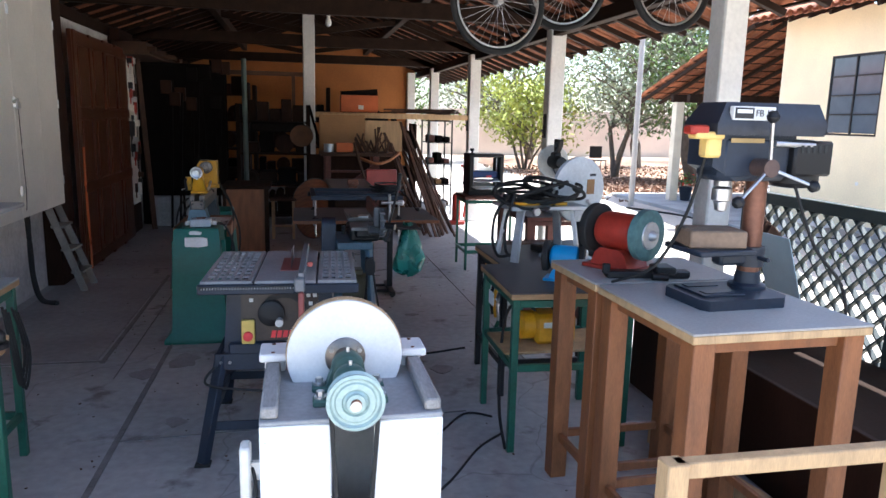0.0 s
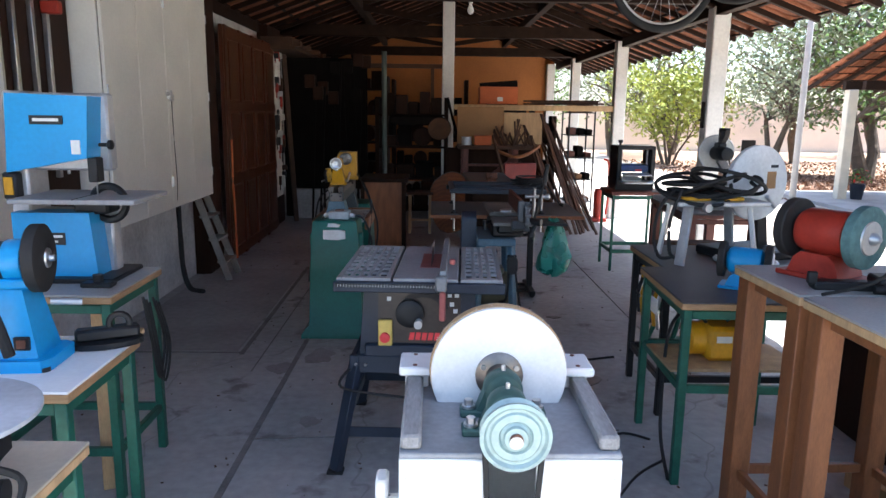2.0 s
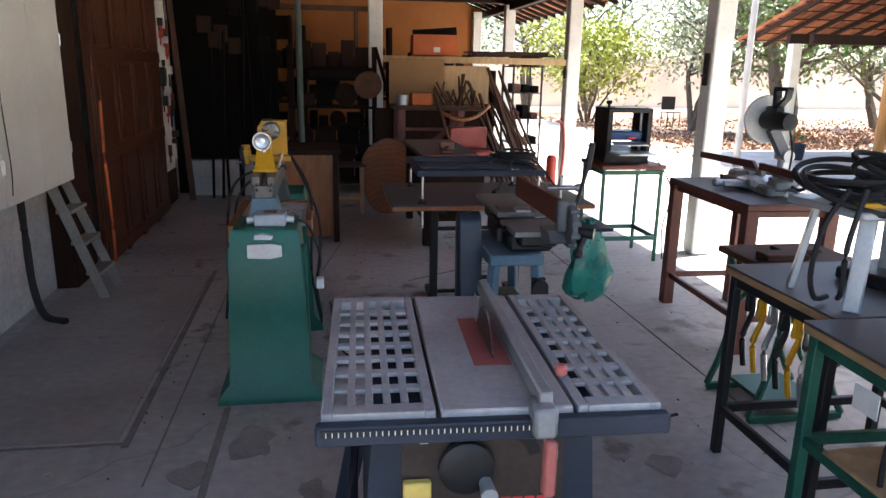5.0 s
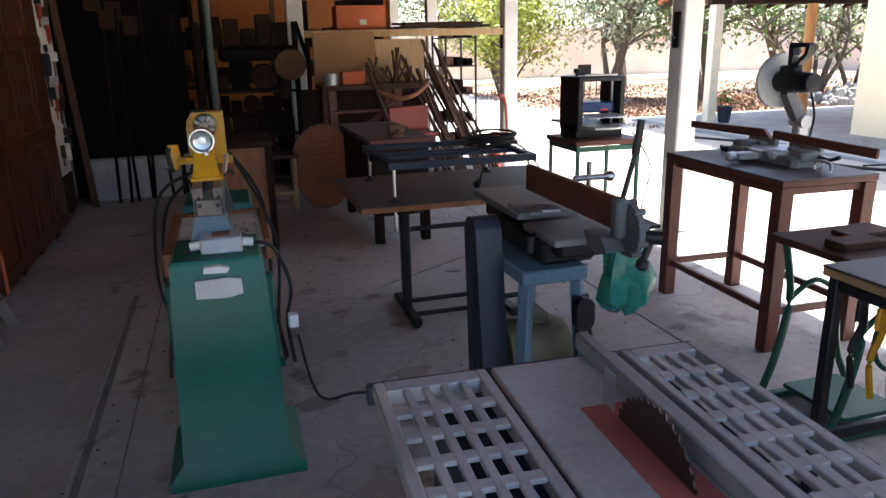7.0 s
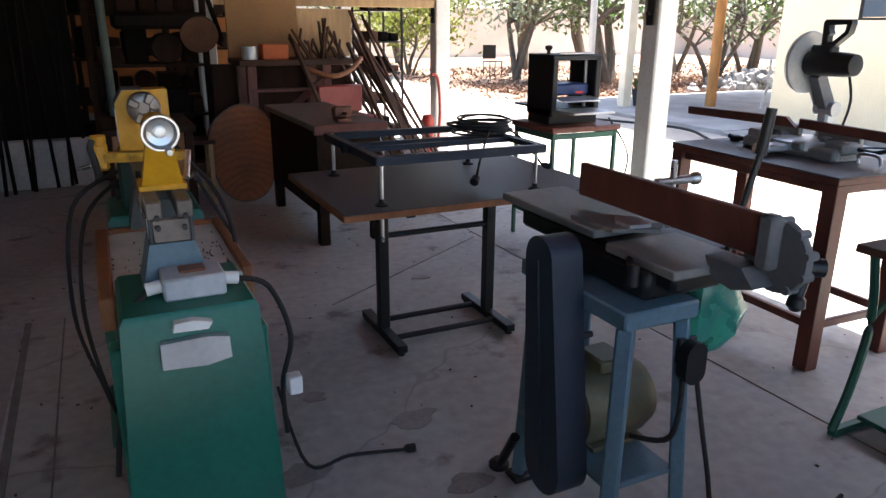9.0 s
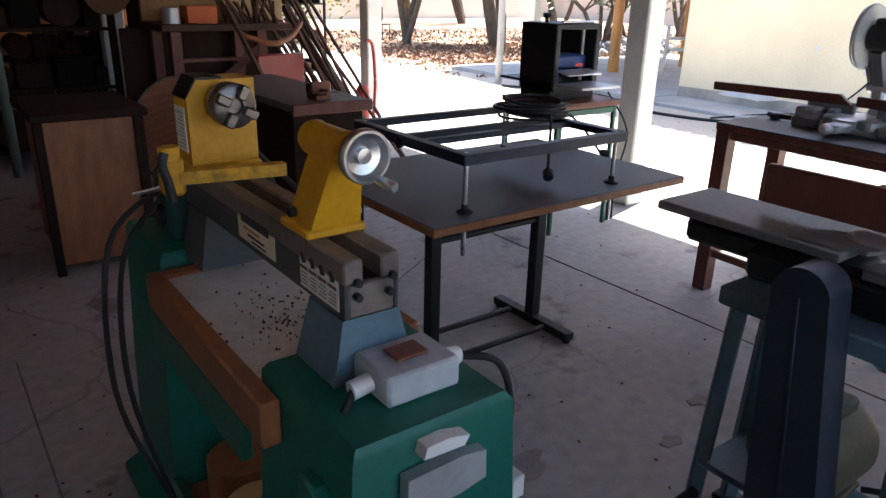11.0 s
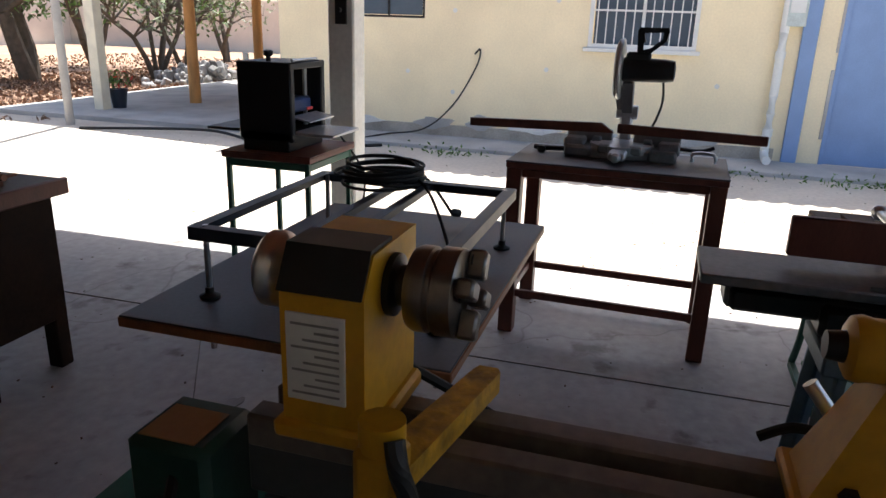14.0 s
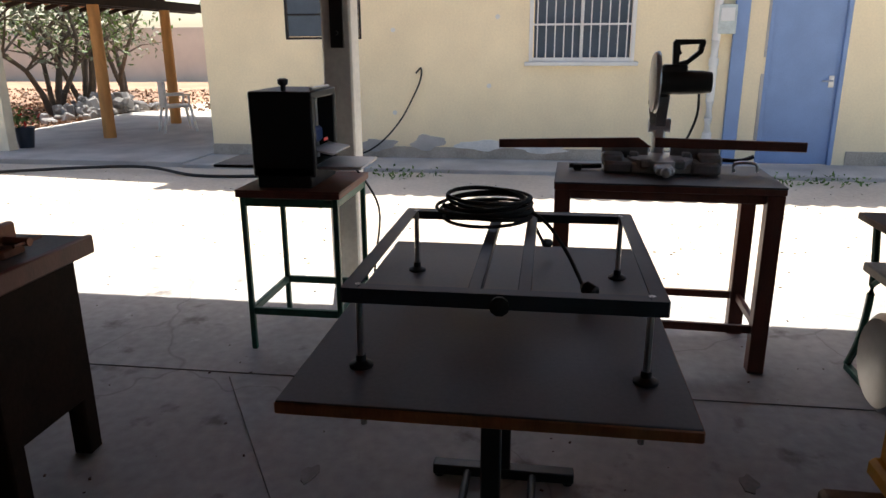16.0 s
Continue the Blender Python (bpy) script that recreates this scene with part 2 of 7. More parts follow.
# ---- mesh building ----
class Mesh:
    """Gathers simple solids into one mesh."""

    def __init__(self):
        self.v, self.f = [], []

    def add(self, verts, faces, m=None):
        k = len(self.v)
        self.v += [tuple(m @ Vector(p)) if m else tuple(p) for p in verts]
        self.f += [tuple(i + k for i in f) for f in faces]
        return self

    def box(self, x0, y0, z0, x1, y1, z1, b=0.004, m=None):
        c = ((x0 + x1) / 2, (y0 + y1) / 2, (z0 + z1) / 2)
        h = (abs(x1 - x0) / 2, abs(y1 - y0) / 2, abs(z1 - z0) / 2)
        b = min(b, min(h) * 0.45)
        V, idx = [], {}
        for sx in (-1, 1):
            for sy in (-1, 1):
                for sz in (-1, 1):
                    s = (sx, sy, sz)
                    for k in range(3):
                        idx[s, k] = len(V)
                        V.append([c[i] + s[i] * (h[i] - (0 if i == k else b)) for i in range(3)])
        Fs = []
        for k in range(3):
            i, j = [q for q in range(3) if q != k]
            for sk in (-1, 1):
                quad = []
                for si, sj in ((-1, -1), (1, -1), (1, 1), (-1, 1)):
                    s = [0, 0, 0]
                    s[k], s[i], s[j] = sk, si, sj
                    quad.append(idx[tuple(s), k])
                Fs.append(quad)
        for k in range(3):
            i, j = [q for q in range(3) if q != k]
            for si in (-1, 1):
                for sj in (-1, 1):
                    p, q = [0, 0, 0], [0, 0, 0]
                    p[i], p[j], p[k] = si, sj, -1
                    q[i], q[j], q[k] = si, sj, 1
                    p, q = tuple(p), tuple(q)
                    Fs.append((idx[p, i], idx[p, j], idx[q, j], idx[q, i]))
        for s in [(x, y, z) for x in (-1, 1) for y in (-1, 1) for z in (-1, 1)]:
            Fs.append((idx[s, 0], idx[s, 1], idx[s, 2]))
        return self.add(V, Fs, m)

    def beam(self, p, q, w, d, b=0.003):
        """A square bar from p to q."""
        p, q = Vector(p), Vector(q)
        L = (q - p).length
        m = Matrix.Translation(p) @ (q - p).to_track_quat("Z", "Y").to_matrix().to_4x4()
        return self.box(-w / 2, -d / 2, 0, w / 2, d / 2, L, b, m)

    def cyl(self, p, q, r, r2=None, n=16, caps=True):
        p, q = Vector(p), Vector(q)
        r2 = r if r2 is None else r2
        m = Matrix.Translation(p) @ (q - p).to_track_quat("Z", "Y").to_matrix().to_4x4()
        L = (q - p).length
        V = [(r * math.cos(2 * math.pi * i / n), r * math.sin(2 * math.pi * i / n), 0) for i in range(n)]
        V += [(r2 * math.cos(2 * math.pi * i / n), r2 * math.sin(2 * math.pi * i / n), L) for i in range(n)]
        Fs = [(i, (i + 1) % n, n + (i + 1) % n, n + i) for i in range(n)]
        if caps:
            Fs += [tuple(range(n))[::-1], tuple(range(n, 2 * n))]
        return self.add(V, Fs, m)

    def lathe(self, p, axis, prof, n=28):
        """A turned shape: prof is (radius, distance along the axis) from p."""
        m = Matrix.Translation(Vector(p)) @ Vector(axis).to_track_quat("Z", "Y").to_matrix().to_4x4()
        V = [(r * math.cos(2 * math.pi * i / n), r * math.sin(2 * math.pi * i / n), z) for r, z in prof for i in range(n)]
        Fs = []
        for k in range(len(prof) - 1):
            Fs += [(k * n + i, k * n + (i + 1) % n, (k + 1) * n + (i + 1) % n, (k + 1) * n + i) for i in range(n)]
        Fs += [tuple(range(n))[::-1], tuple(range((len(prof) - 1) * n, len(prof) * n))]
        return self.add(V, Fs, m)

    def ring(self, c, axis, R, r, n=36, k=8, squash=1.0):
        m = Matrix.Translation(Vector(c)) @ Vector(axis).to_track_quat("Z", "Y").to_matrix().to_4x4()
        V = []
        for i in range(n):
            a = 2 * math.pi * i / n
            for j in range(k):
                b = 2 * math.pi * j / k
                V.append(((R + r * math.cos(b)) * math.cos(a), (R + r * math.cos(b)) * math.sin(a), r * squash * math.sin(b)))
        Fs = [(i * k + j, ((i + 1) % n) * k + j, ((i + 1) % n) * k + (j + 1) % k, i * k + (j + 1) % k) for i in range(n) for j in range(k)]
        return self.add(V, Fs, m)

    def tube(self, pts, r, k=7, smooth=6):
        """A cable or bent bar through the points."""
        P = [Vector(p) for p in pts]
        if smooth > 1 and len(P) > 2:
            Q = []
            for i in range(len(P) - 1):
                a, b, c, d = P[max(i - 1, 0)], P[i], P[i + 1], P[min(i + 2, len(P) - 1)]
                for s in range(smooth):
                    t = s / smooth
                    Q.append(0.5 * (2 * b + (c - a) * t + (2 * a - 5 * b + 4 * c - d) * t * t + (3 * b - a - 3 * c + d) * t ** 3))
            P = Q + [P[-1]]
        V = []
        for i, p in enumerate(P):
            d = (P[min(i + 1, len(P) - 1)] - P[max(i - 1, 0)])
            d = d.normalized() if d.length > 1e-6 else Vector((0, 0, 1))
            u = d.cross(Vector((0, 0, 1)))
            u = u.normalized() if u.length > 1e-3 else Vector((1, 0, 0))
            w = d.cross(u)
            V += [p + r * (math.cos(2 * math.pi * j / k) * u + math.sin(2 * math.pi * j / k) * w) for j in range(k)]
        n = len(P)
        Fs = [(i * k + j, i * k + (j + 1) % k, (i + 1) * k + (j + 1) % k, (i + 1) * k + j) for i in range(n - 1) for j in range(k)]
        Fs += [tuple(range(k)), tuple(range((n - 1) * k, n * k))[::-1]]
        return self.add(V, Fs)

    def prism(self, poly, z0, z1, m=None):
        """An outline in x, y pushed up from z0 to z1."""
        n = len(poly)
        V = [(x, y, z0) for x, y in poly] + [(x, y, z1) for x, y in poly]
        Fs = [(i, (i + 1) % n, n + (i + 1) % n, n + i) for i in range(n)] + [tuple(range(n))[::-1], tuple(range(n, 2 * n))]
        return self.add(V, Fs, m)

    def data(self, name, material, shade=True):
        me = bpy.data.meshes.new(name)
        me.from_pydata(self.v, [], self.f)
        me.validate()
        bm = bmesh.new()
        bm.from_mesh(me)
        bmesh.ops.recalc_face_normals(bm, faces=bm.faces)
        bm.to_mesh(me)
        bm.free()
        me.materials.append(material)
        if shade:
            me.polygons.foreach_set("use_smooth", [True] * len(me.polygons))
            me.set_sharp_from_angle(angle=radians(38))
        return me


XZ = Matrix(((1, 0, 0, 0), (0, 0, -1, 0), (0, 1, 0, 0), (0, 0, 0, 1)))    # outline in x, z; depth along -y
YZ = Matrix(((0, 0, 1, 0), (1, 0, 0, 0), (0, 1, 0, 0), (0, 0, 0, 1)))     # outline in y, z; depth along x


def thing(name, label, category, x=0, y=0, z=0, rz=0, group="", kind=""):
    ob = new(name)
    ob.empty_display_size = 0.1
    ob.matrix_world = pose(x, y, z, 0, 0, rz)
    return tagged(ob, label, category, group, kind)


def part(name, bm, material, parent, label="", shade=True):
    ob = new(name, bm.data(name, material, shade))
    ob.parent = parent
    if label:
        ob["label"] = label
    return ob


def solo(name, bm, material, label, category, group="", kind="", x=0, y=0, z=0, rz=0, shade=True):
    ob = new(name, bm.data(name, material, shade))
    ob.matrix_world = pose(x, y, z, 0, 0, rz)
    return tagged(ob, label, category, group, kind)


def box1(x0, y0, z0, x1, y1, z1, b=0.004):
    return Mesh().box(x0, y0, z0, x1, y1, z1, b)


def lettering(text, size, m, material, parent, name="lettering"):
    cu = bpy.data.curves.new("text", "FONT")
    cu.body, cu.size, cu.extrude = text, size, 0.0008
    cu.align_x, cu.align_y = "CENTER", "CENTER"
    tmp = bpy.data.objects.new("text", cu)
    scene.collection.objects.link(tmp)
    me = bpy.data.meshes.new_from_object(tmp.evaluated_get(bpy.context.evaluated_depsgraph_get()))
    bpy.data.objects.remove(tmp)
    me.materials.clear()
    me.materials.append(material)
    ob = new(name, me)
    ob.parent = parent
    ob.matrix_local = m
    return ob


# ---- the shed: floor, walls, posts, roof ----
GZ = -0.10
ROOF0 = 1.55
ridge_x, ridge_z, SL = 0.2, 3.60, 0.37


def roof_z(x):
    return ridge_z - SL * abs(x - ridge_x)


solo("floor", box1(-2.45, -1.2, -0.25, 2.92, 16.6, 0.0, 0.01), FLOOR, "worn stained grey concrete workshop floor", "floor", kind="structure")
solo("ground", Mesh().add([(-300, -300, GZ), (300, -300, GZ), (300, 400, GZ), (-300, 400, GZ)], [(0, 1, 2, 3)]), SAND, "pale dusty sandy ground", "ground", kind="structure")
solo("wall_west", Mesh().box(-2.45, 1.5, 0, -2.28, 16.6, 2.62), PLASTER, "rough grey cement plaster wall", "wall", kind="structure")
gable = [(-2.45, 0), (2.62, 0), (2.62, roof_z(2.62) - .06), (ridge_x, ridge_z - .06), (-2.45, roof_z(-2.45) - .06)]
solo("wall_north", Mesh().prism(gable, -16.55, -16.4, XZ), OCHRE, "ochre-painted gable end wall", "wall", kind="structure")
# white board panel and brown clamp panel beside the cabinet
solo("wall_panel", box1(-2.28, 2.2, 0.75, -2.10, 3.86, 2.62, .006), WHITEP, "white painted board wall panel", "panel", kind="structure")
solo("clamp_board", box1(-2.28, 3.9, 0.78, -2.2, 4.72, 2.6, .006), BROWNPANEL, "dark brown wooden board behind hanging clamps", "board", kind="structure")

post_label = "whitewashed square wooden roof post"
for i, (px, py, top) in enumerate([(2.67, 4.2, 2.58), (2.74, 7.5, 2.58), (2.69, 10.95, 2.58), (2.70, 14.35, 2.58), (0.17, 10.85, 3.4), (2.53, 16.32, 2.6)]):
    p = solo("roof_post", Mesh().box(-.085, -.085, 0, .085, .085, top, .012), WHITEWASH, post_label, "post", group="roof posts", kind="structure", x=px, y=py)
    if i < 3:
        part("bracket", Mesh().box(-.10, -.045, 1.42, -.085, .03, 1.68, .004).cyl((-.105, -.01, 1.5), (-.13, -.01, 1.5), .012, n=8), BLACKSTEEL, p, "dark steel hook plate")

truss = thing("roof_truss", "dark timber roof trusses and purlins", "roof timber", kind="structure")
for y in (4.14, 7.5, 10.95, 14.35):
    part("tie_beam", Mesh().box(-2.4, y - .05, 2.60, 3.0, y + .05, 2.76, .006), DARKWOOD, truss)
    part("principal_rafter", Mesh().beam((-2.35, y, 2.62), (ridge_x, y, ridge_z - .1), .1, .1), DARKWOOD, truss)
    part("principal_rafter", Mesh().beam((2.9, y, 2.53), (ridge_x, y, ridge_z - .1), .1, .1), DARKWOOD, truss)
    if y != 10.95:
        part("king_post", Mesh().beam((ridge_x, y, 2.74), (ridge_x, y, ridge_z - .12), .1, .1), DARKWOOD, truss)
    for x in (-1.1, 1.5):
        part("strut", Mesh().beam((ridge_x, y, 2.8), (x, y, 3.0), .08, .08), DARKWOOD, truss)
for x in (-2.3, -1.1, ridge_x, 1.5, 2.72):
    part("purlin", Mesh().box(x - .05, ROOF0, roof_z(x) - .17, x + .05, 16.5, roof_z(x) - .05, .005), DARKWOOD, truss)
slopes = thing("roof_frame", "dark rafters and tile battens", "roof timber", kind="structure")
for i in range(35):
    y = ROOF0 + i * (16.6 - ROOF0) / 34
    for k, xe in ((-1, -2.7), (1, 3.38)):
        part("rafter", Mesh().beam((ridge_x, y, ridge_z - .03), (xe, y, roof_z(xe) - .03), .05, .05), DARKWOOD, slopes)
for k, xe in ((-1, -2.7), (1, 3.38)):
    n = int(abs(xe - ridge_x) / .33)
    for q in range(n + 1):
        x = ridge_x + k * (.05 + q * (abs(xe - ridge_x) - .07) / n)
        part("batten", Mesh().box(x - .02, ROOF0, roof_z(x) - .004, x + .02, 16.7, roof_z(x) + .014, .002), DARKWOOD, slopes)


def tile_field(x0, z0, x1, z1, ya, yb, seed):
    """Half-round clay tiles laid in channels and covers down the slope from the ridge to the eave."""
    rng = random.Random(seed)
    M = Mesh()
    run = Vector((x1 - x0, 0, z1 - z0))
    L = run.length
    d = run / L
    nrm = Vector((-d.z, 0, d.x))
    if nrm.z < 0:
        nrm = -nrm
    rows = max(1, int(L / .38))
    cols = int((yb - ya) / .105)
    for c in range(cols):
        cover = c % 2
        y = ya + (c + .5) * .105
        for r in range(rows):
            s0, s1 = r * L / rows - (.05 if r else 0), (r + 1) * L / rows
            jy, jz = rng.uniform(-.008, .008), rng.uniform(-.004, .006)
            V = []
            for (s, rad, lift) in ((s0, .068, .012), (s1, .080, .0)):
                for k in range(6):
                    t = math.pi * k / 5
                    h = math.sin(t) * rad * .62
                    off = (0.055 + h if cover else 0.055 - h) + lift * (1 if cover else -1) + jz
                    p = Vector((x0, 0, z0)) + d * s + nrm * off
                    V.append((p.x, y + jy - math.cos(t) * rad, p.z))
            k = len(V)
            V += [tuple(Vector(v) + nrm * .012) for v in V]
            Fs = []
            for q in range(5):
                Fs += [(q, q + 1, 6 + q + 1, 6 + q), (k + q, k + q + 1, k + 6 + q + 1, k + 6 + q)]
                Fs += [(q, q + 1, k + q + 1, k + q), (6 + q, 7 + q, k + 7 + q, k + 6 + q)]
            M.add(V, Fs)
    return M


def raw(name, M, material, label, category, kind):
    me = bpy.data.meshes.new(name)
    me.from_pydata(M.v, [], M.f)
    me.materials.append(material)
    return tagged(new(name, me), label, category, kind=kind)


raw("roof", tile_field(ridge_x, ridge_z + .02, 3.42, roof_z(3.42) + .02, ROOF0 - .05, 16.75, 1), TILE, "red clay tile roof slope seen from below", "roof", "structure")
raw("roof", tile_field(ridge_x, ridge_z + .02, -2.75, roof_z(-2.75) + .02, ROOF0 - .05, 16.75, 2), TILE, "red clay tile roof slope over the west wall", "roof", "structure")
solo("roof_ridge", Mesh().cyl((ridge_x, ROOF0, ridge_z + .06), (ridge_x, 16.75, ridge_z + .06), .11, n=12), TILE, "clay ridge tiles", "roof", kind="structure")


# ---- cabinet, door, west side ----
def wall_cabinet():
    t = thing("wall_cabinet", "tall off-white painted wall cabinet with padlocked doors", "cabinet", -2.28, 0, 0)
    part("body", Mesh().box(0, 4.75, .80, .235, 6.76, 2.52, .004), CABINET, t)
    # dark sheet behind the doors paints the shadow in the gaps between them
    part("carcass_edge", Mesh().box(.2352, 4.765, .80, .2372, 6.745, 2.505, .0005), BROWNPANEL, t, "dark sheet standing in for shadow gaps between the doors")
    ys = [4.76, 5.27, 5.76, 6.28, 6.75]
    for i in range(4):
        d = part("door", Mesh().box(.238, ys[i] + .004, .795, .26, ys[i + 1] - .004, 2.51, .003), CABINET, t)
        for z in (1.0, 1.65, 2.3):
            yy = ys[i] + .012 if i % 2 == 0 else ys[i + 1] - .012
            part("hinge", Mesh().cyl((.264, yy, z - .035), (.264, yy, z + .035), .006, n=8), STEEL, d)
    part("padlock", Mesh().box(.262, 5.78, 1.60, .285, 5.83, 1.65, .006).ring((.273, 5.805, 1.66), (1, 0, 0), .018, .004, 16, 6).box(.262, 5.72, 1.64, .27, 5.84, 1.67, .002), STEEL, t, "steel padlock and hasp")
    part("cord", Mesh().tube([(.275, 5.8, 1.6), (.28, 5.79, 1.3), (.275, 5.82, 1.0), (.27, 5.81, .85)], .003, 5), RUBBER, t, "thin hanging cord")


wall_cabinet()


def clamp(y, z0, z1, col):
    t = thing("bar_clamp", "long steel bar clamp with red jaws hanging on board", "clamp", -2.19, y, 0, group="hanging clamps")
    part("bar", Mesh().box(-.008, -.016, z0, .02, .016, z1, .003), STEEL, t)
    part("jaw", Mesh().box(-.01, -.03, z1 - .35, .09, .03, z1 - .28, .008), col, t, "red cast jaw")
    part("jaw", Mesh().box(-.01, -.03, z0 + .05, .09, .03, z0 + .12, .008), col, t, "red cast jaw")
    part("screw", Mesh().cyl((.06, 0, z0 + .02), (.06, 0, z0 + .25), .009, n=8), STEEL, t)


for y, z0, z1 in ((3.98, 1.2, 2.5), (4.12, 1.1, 2.45), (4.3, 1.3, 2.55), (4.45, 1.15, 2.4)):
    clamp(y, z0, z1, RED)


def wooden_door():
    t = thing("door_1", "dark varnished panelled wooden door, closed", "door", -2.06, 7.42, 0, kind="structure")
    part("leaf", Mesh().box(-.05, 0, .02, -.012, 2.2, 2.35, .005), DOORWOOD, t)
    for k in range(4):
        y0 = .06 + k * .53
        part("stile", Mesh().box(-.012, y0 - .05, .02, .008, y0 + .04, 2.35, .004), DOORWOOD, t)
        for z0, z1 in ((.18, .78), (.92, 1.5), (1.64, 2.2)):
            part("panel", Mesh().box(-.012, y0 + .1, z0, .004, y0 + .42, z1, .012), DOORWOOD, t)
    part("orange_strap", Mesh().tube([(.02, .06, 1.25), (.025, .03, .8), (.02, .08, .35), (.03, .05, .05)], .012, 6), ORANGECARD, t, "hanging orange strap")
    for z in (.1, .85, 1.57, 2.27):
        part("rail", Mesh().box(-.012, .1, z - .05, .008, 2.15, z + .05, .004), DOORWOOD, t)


wooden_door()
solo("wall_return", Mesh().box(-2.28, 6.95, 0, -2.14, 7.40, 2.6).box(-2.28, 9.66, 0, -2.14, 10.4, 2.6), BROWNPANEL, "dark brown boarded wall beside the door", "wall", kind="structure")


def ladder(x, y, tilt):
    t = thing("step_ladder", "worn grey wooden step ladder leaning on wall", "ladder", x, y, 0)
    a, b = Vector((0, 0, 0)), Vector((-.30, -.06, .95))
    for o in (0, .3):
        part("rail", Mesh().beam(a + Vector((0, o, 0)), b + Vector((0, o * .75, 0)), .03, .06), mat("grey_ladder_wood", (.24, .22, .19), .8, var=.35, bump=.2), t)
    for k in range(4):
        p = a.lerp(b, .18 + k * .22)
        part("step", Mesh().box(p.x - .05, p.y, p.z - .012, p.x + .05, p.y + .29, p.z + .012, .003), mat("grey_ladder_wood", (.24, .22, .19)), t)


ladder(-1.9, 6.72, 0)
solo("black_hose", Mesh().tube([(-2.2, 6.35, .8), (-2.2, 6.36, .5), (-2.18, 6.33, .2), (-2.12, 6.3, .03), (-1.98, 6.22, .02)], .022, 8), RUBBER, "black hose hanging below the cabinet", "hose")
solo("low_white_wall", box1(-2.05, 10.6, 0, -.95, 10.75, .42, .01), PLASTER, "low whitewashed block wall", "wall", kind="structure")


# tool rack on the west side beyond the door
def tool_rack():
    t = thing("tool_rack", "whitish wall rack crowded with small hanging tools", "tool rack", -2.14, 9.7, 0)
    part("board", Mesh().box(0, 0, .4, .04, .45, 2.35, .004), WHITEWASH, t)
    rng = random.Random(5)
    for k in range(34):
        y, z = rng.uniform(.04, .40), rng.uniform(.45, 2.25)
        h = rng.uniform(.06, .2)
        part("hanging_tool", Mesh().box(.04, y - .012, z, .07 + rng.random() * .04, y + .02, z + h, .005).cyl((.055, y, z - h * .6), (.055, y, z), .008, n=6), rng.choice([STEEL, BLACK, WHITEWASH, RED, STICK]), t)


tool_rack()
rng = random.Random(9)
solo("steel_pole", Mesh().beam((-1.96, 10.3, 0), (-2.08, 10.25, 2.5), .06, .06), STICK, "dark timber pole leaning on the wall", "pole")
for k in range(9):
    y = 10.3 + (k % 8) * .05
    z1 = rng.uniform(1.7, 2.4)
    z0 = rng.uniform(.6, 1.3)
    g = thing("hanging_implement", "dusty long-handled implement hanging on the wall", "tool", -1.7 + .1 * (k % 8) + rng.uniform(-.05, .1), y, 0, group="hanging implements")
    # handles and heads coloured near black to hold the shade of this corner
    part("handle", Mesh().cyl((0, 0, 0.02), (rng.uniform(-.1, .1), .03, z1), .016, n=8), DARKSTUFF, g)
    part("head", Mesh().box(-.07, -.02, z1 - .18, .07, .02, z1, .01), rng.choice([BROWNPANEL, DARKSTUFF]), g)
solo("overhead_shelf", Mesh().box(-2.25, 9.4, 2.28, -1.75, 12.5, 2.32).box(-2.2, 9.5, 2.32, -1.8, 9.9, 2.44), STICK, "long dark overhead plank shelf", "shelf")
for k in range(6):
    y = 9.6 + k * .5
    solo("timber_offcut", Mesh().beam((-2.1 + .05 * k, y, 2.35), (-1.7, y + rng.uniform(-.1, .3), 2.36), .08, .06), STICK, "dusty timber offcut on overhead shelf", "timber", group="timber offcuts")


# ---- tables ----
def steel_table(name, label, x0, y0, x1, y1, h, top, edge, leg, rz=0, shelf=.2, lw=.035, group="", over=.015):
    t = thing(name, label, "table", (x0 + x1) / 2, (y0 + y1) / 2, 0, rz, group=group)
    a, b = (x1 - x0) / 2, (y1 - y0) / 2
    part("tabletop", Mesh().box(-a, -b, h - .008, a, b, h, .002), top, t)
    part("top_core", Mesh().box(-a + .001, -b + .001, h - .035, a - .001, b - .001, h - .008, .003), edge, t)
    for sx in (-1, 1):
        for sy in (-1, 1):
            x, y = sx * (a - over - lw / 2), sy * (b - over - lw / 2)
            part("leg", Mesh().box(x - lw / 2, y - lw / 2, 0, x + lw / 2, y + lw / 2, h - .036, .003), leg, t)
    for z in ((h - .06, shelf) if shelf else (h - .06,)):
        for sy in (-1, 1):
            y = sy * (b - over - lw / 2)
            part("rail", Mesh().box(-a + over + lw, y - .012, z - .018, a - over - lw, y + .012, z + .018, .003), leg, t)
        for sx in (-1, 1):
            x = sx * (a - over - lw / 2)
            part("rail", Mesh().box(x - .012, -b + over + lw, z - .018, x + .012, b - over - lw, z + .018, .003), leg, t)
    return t


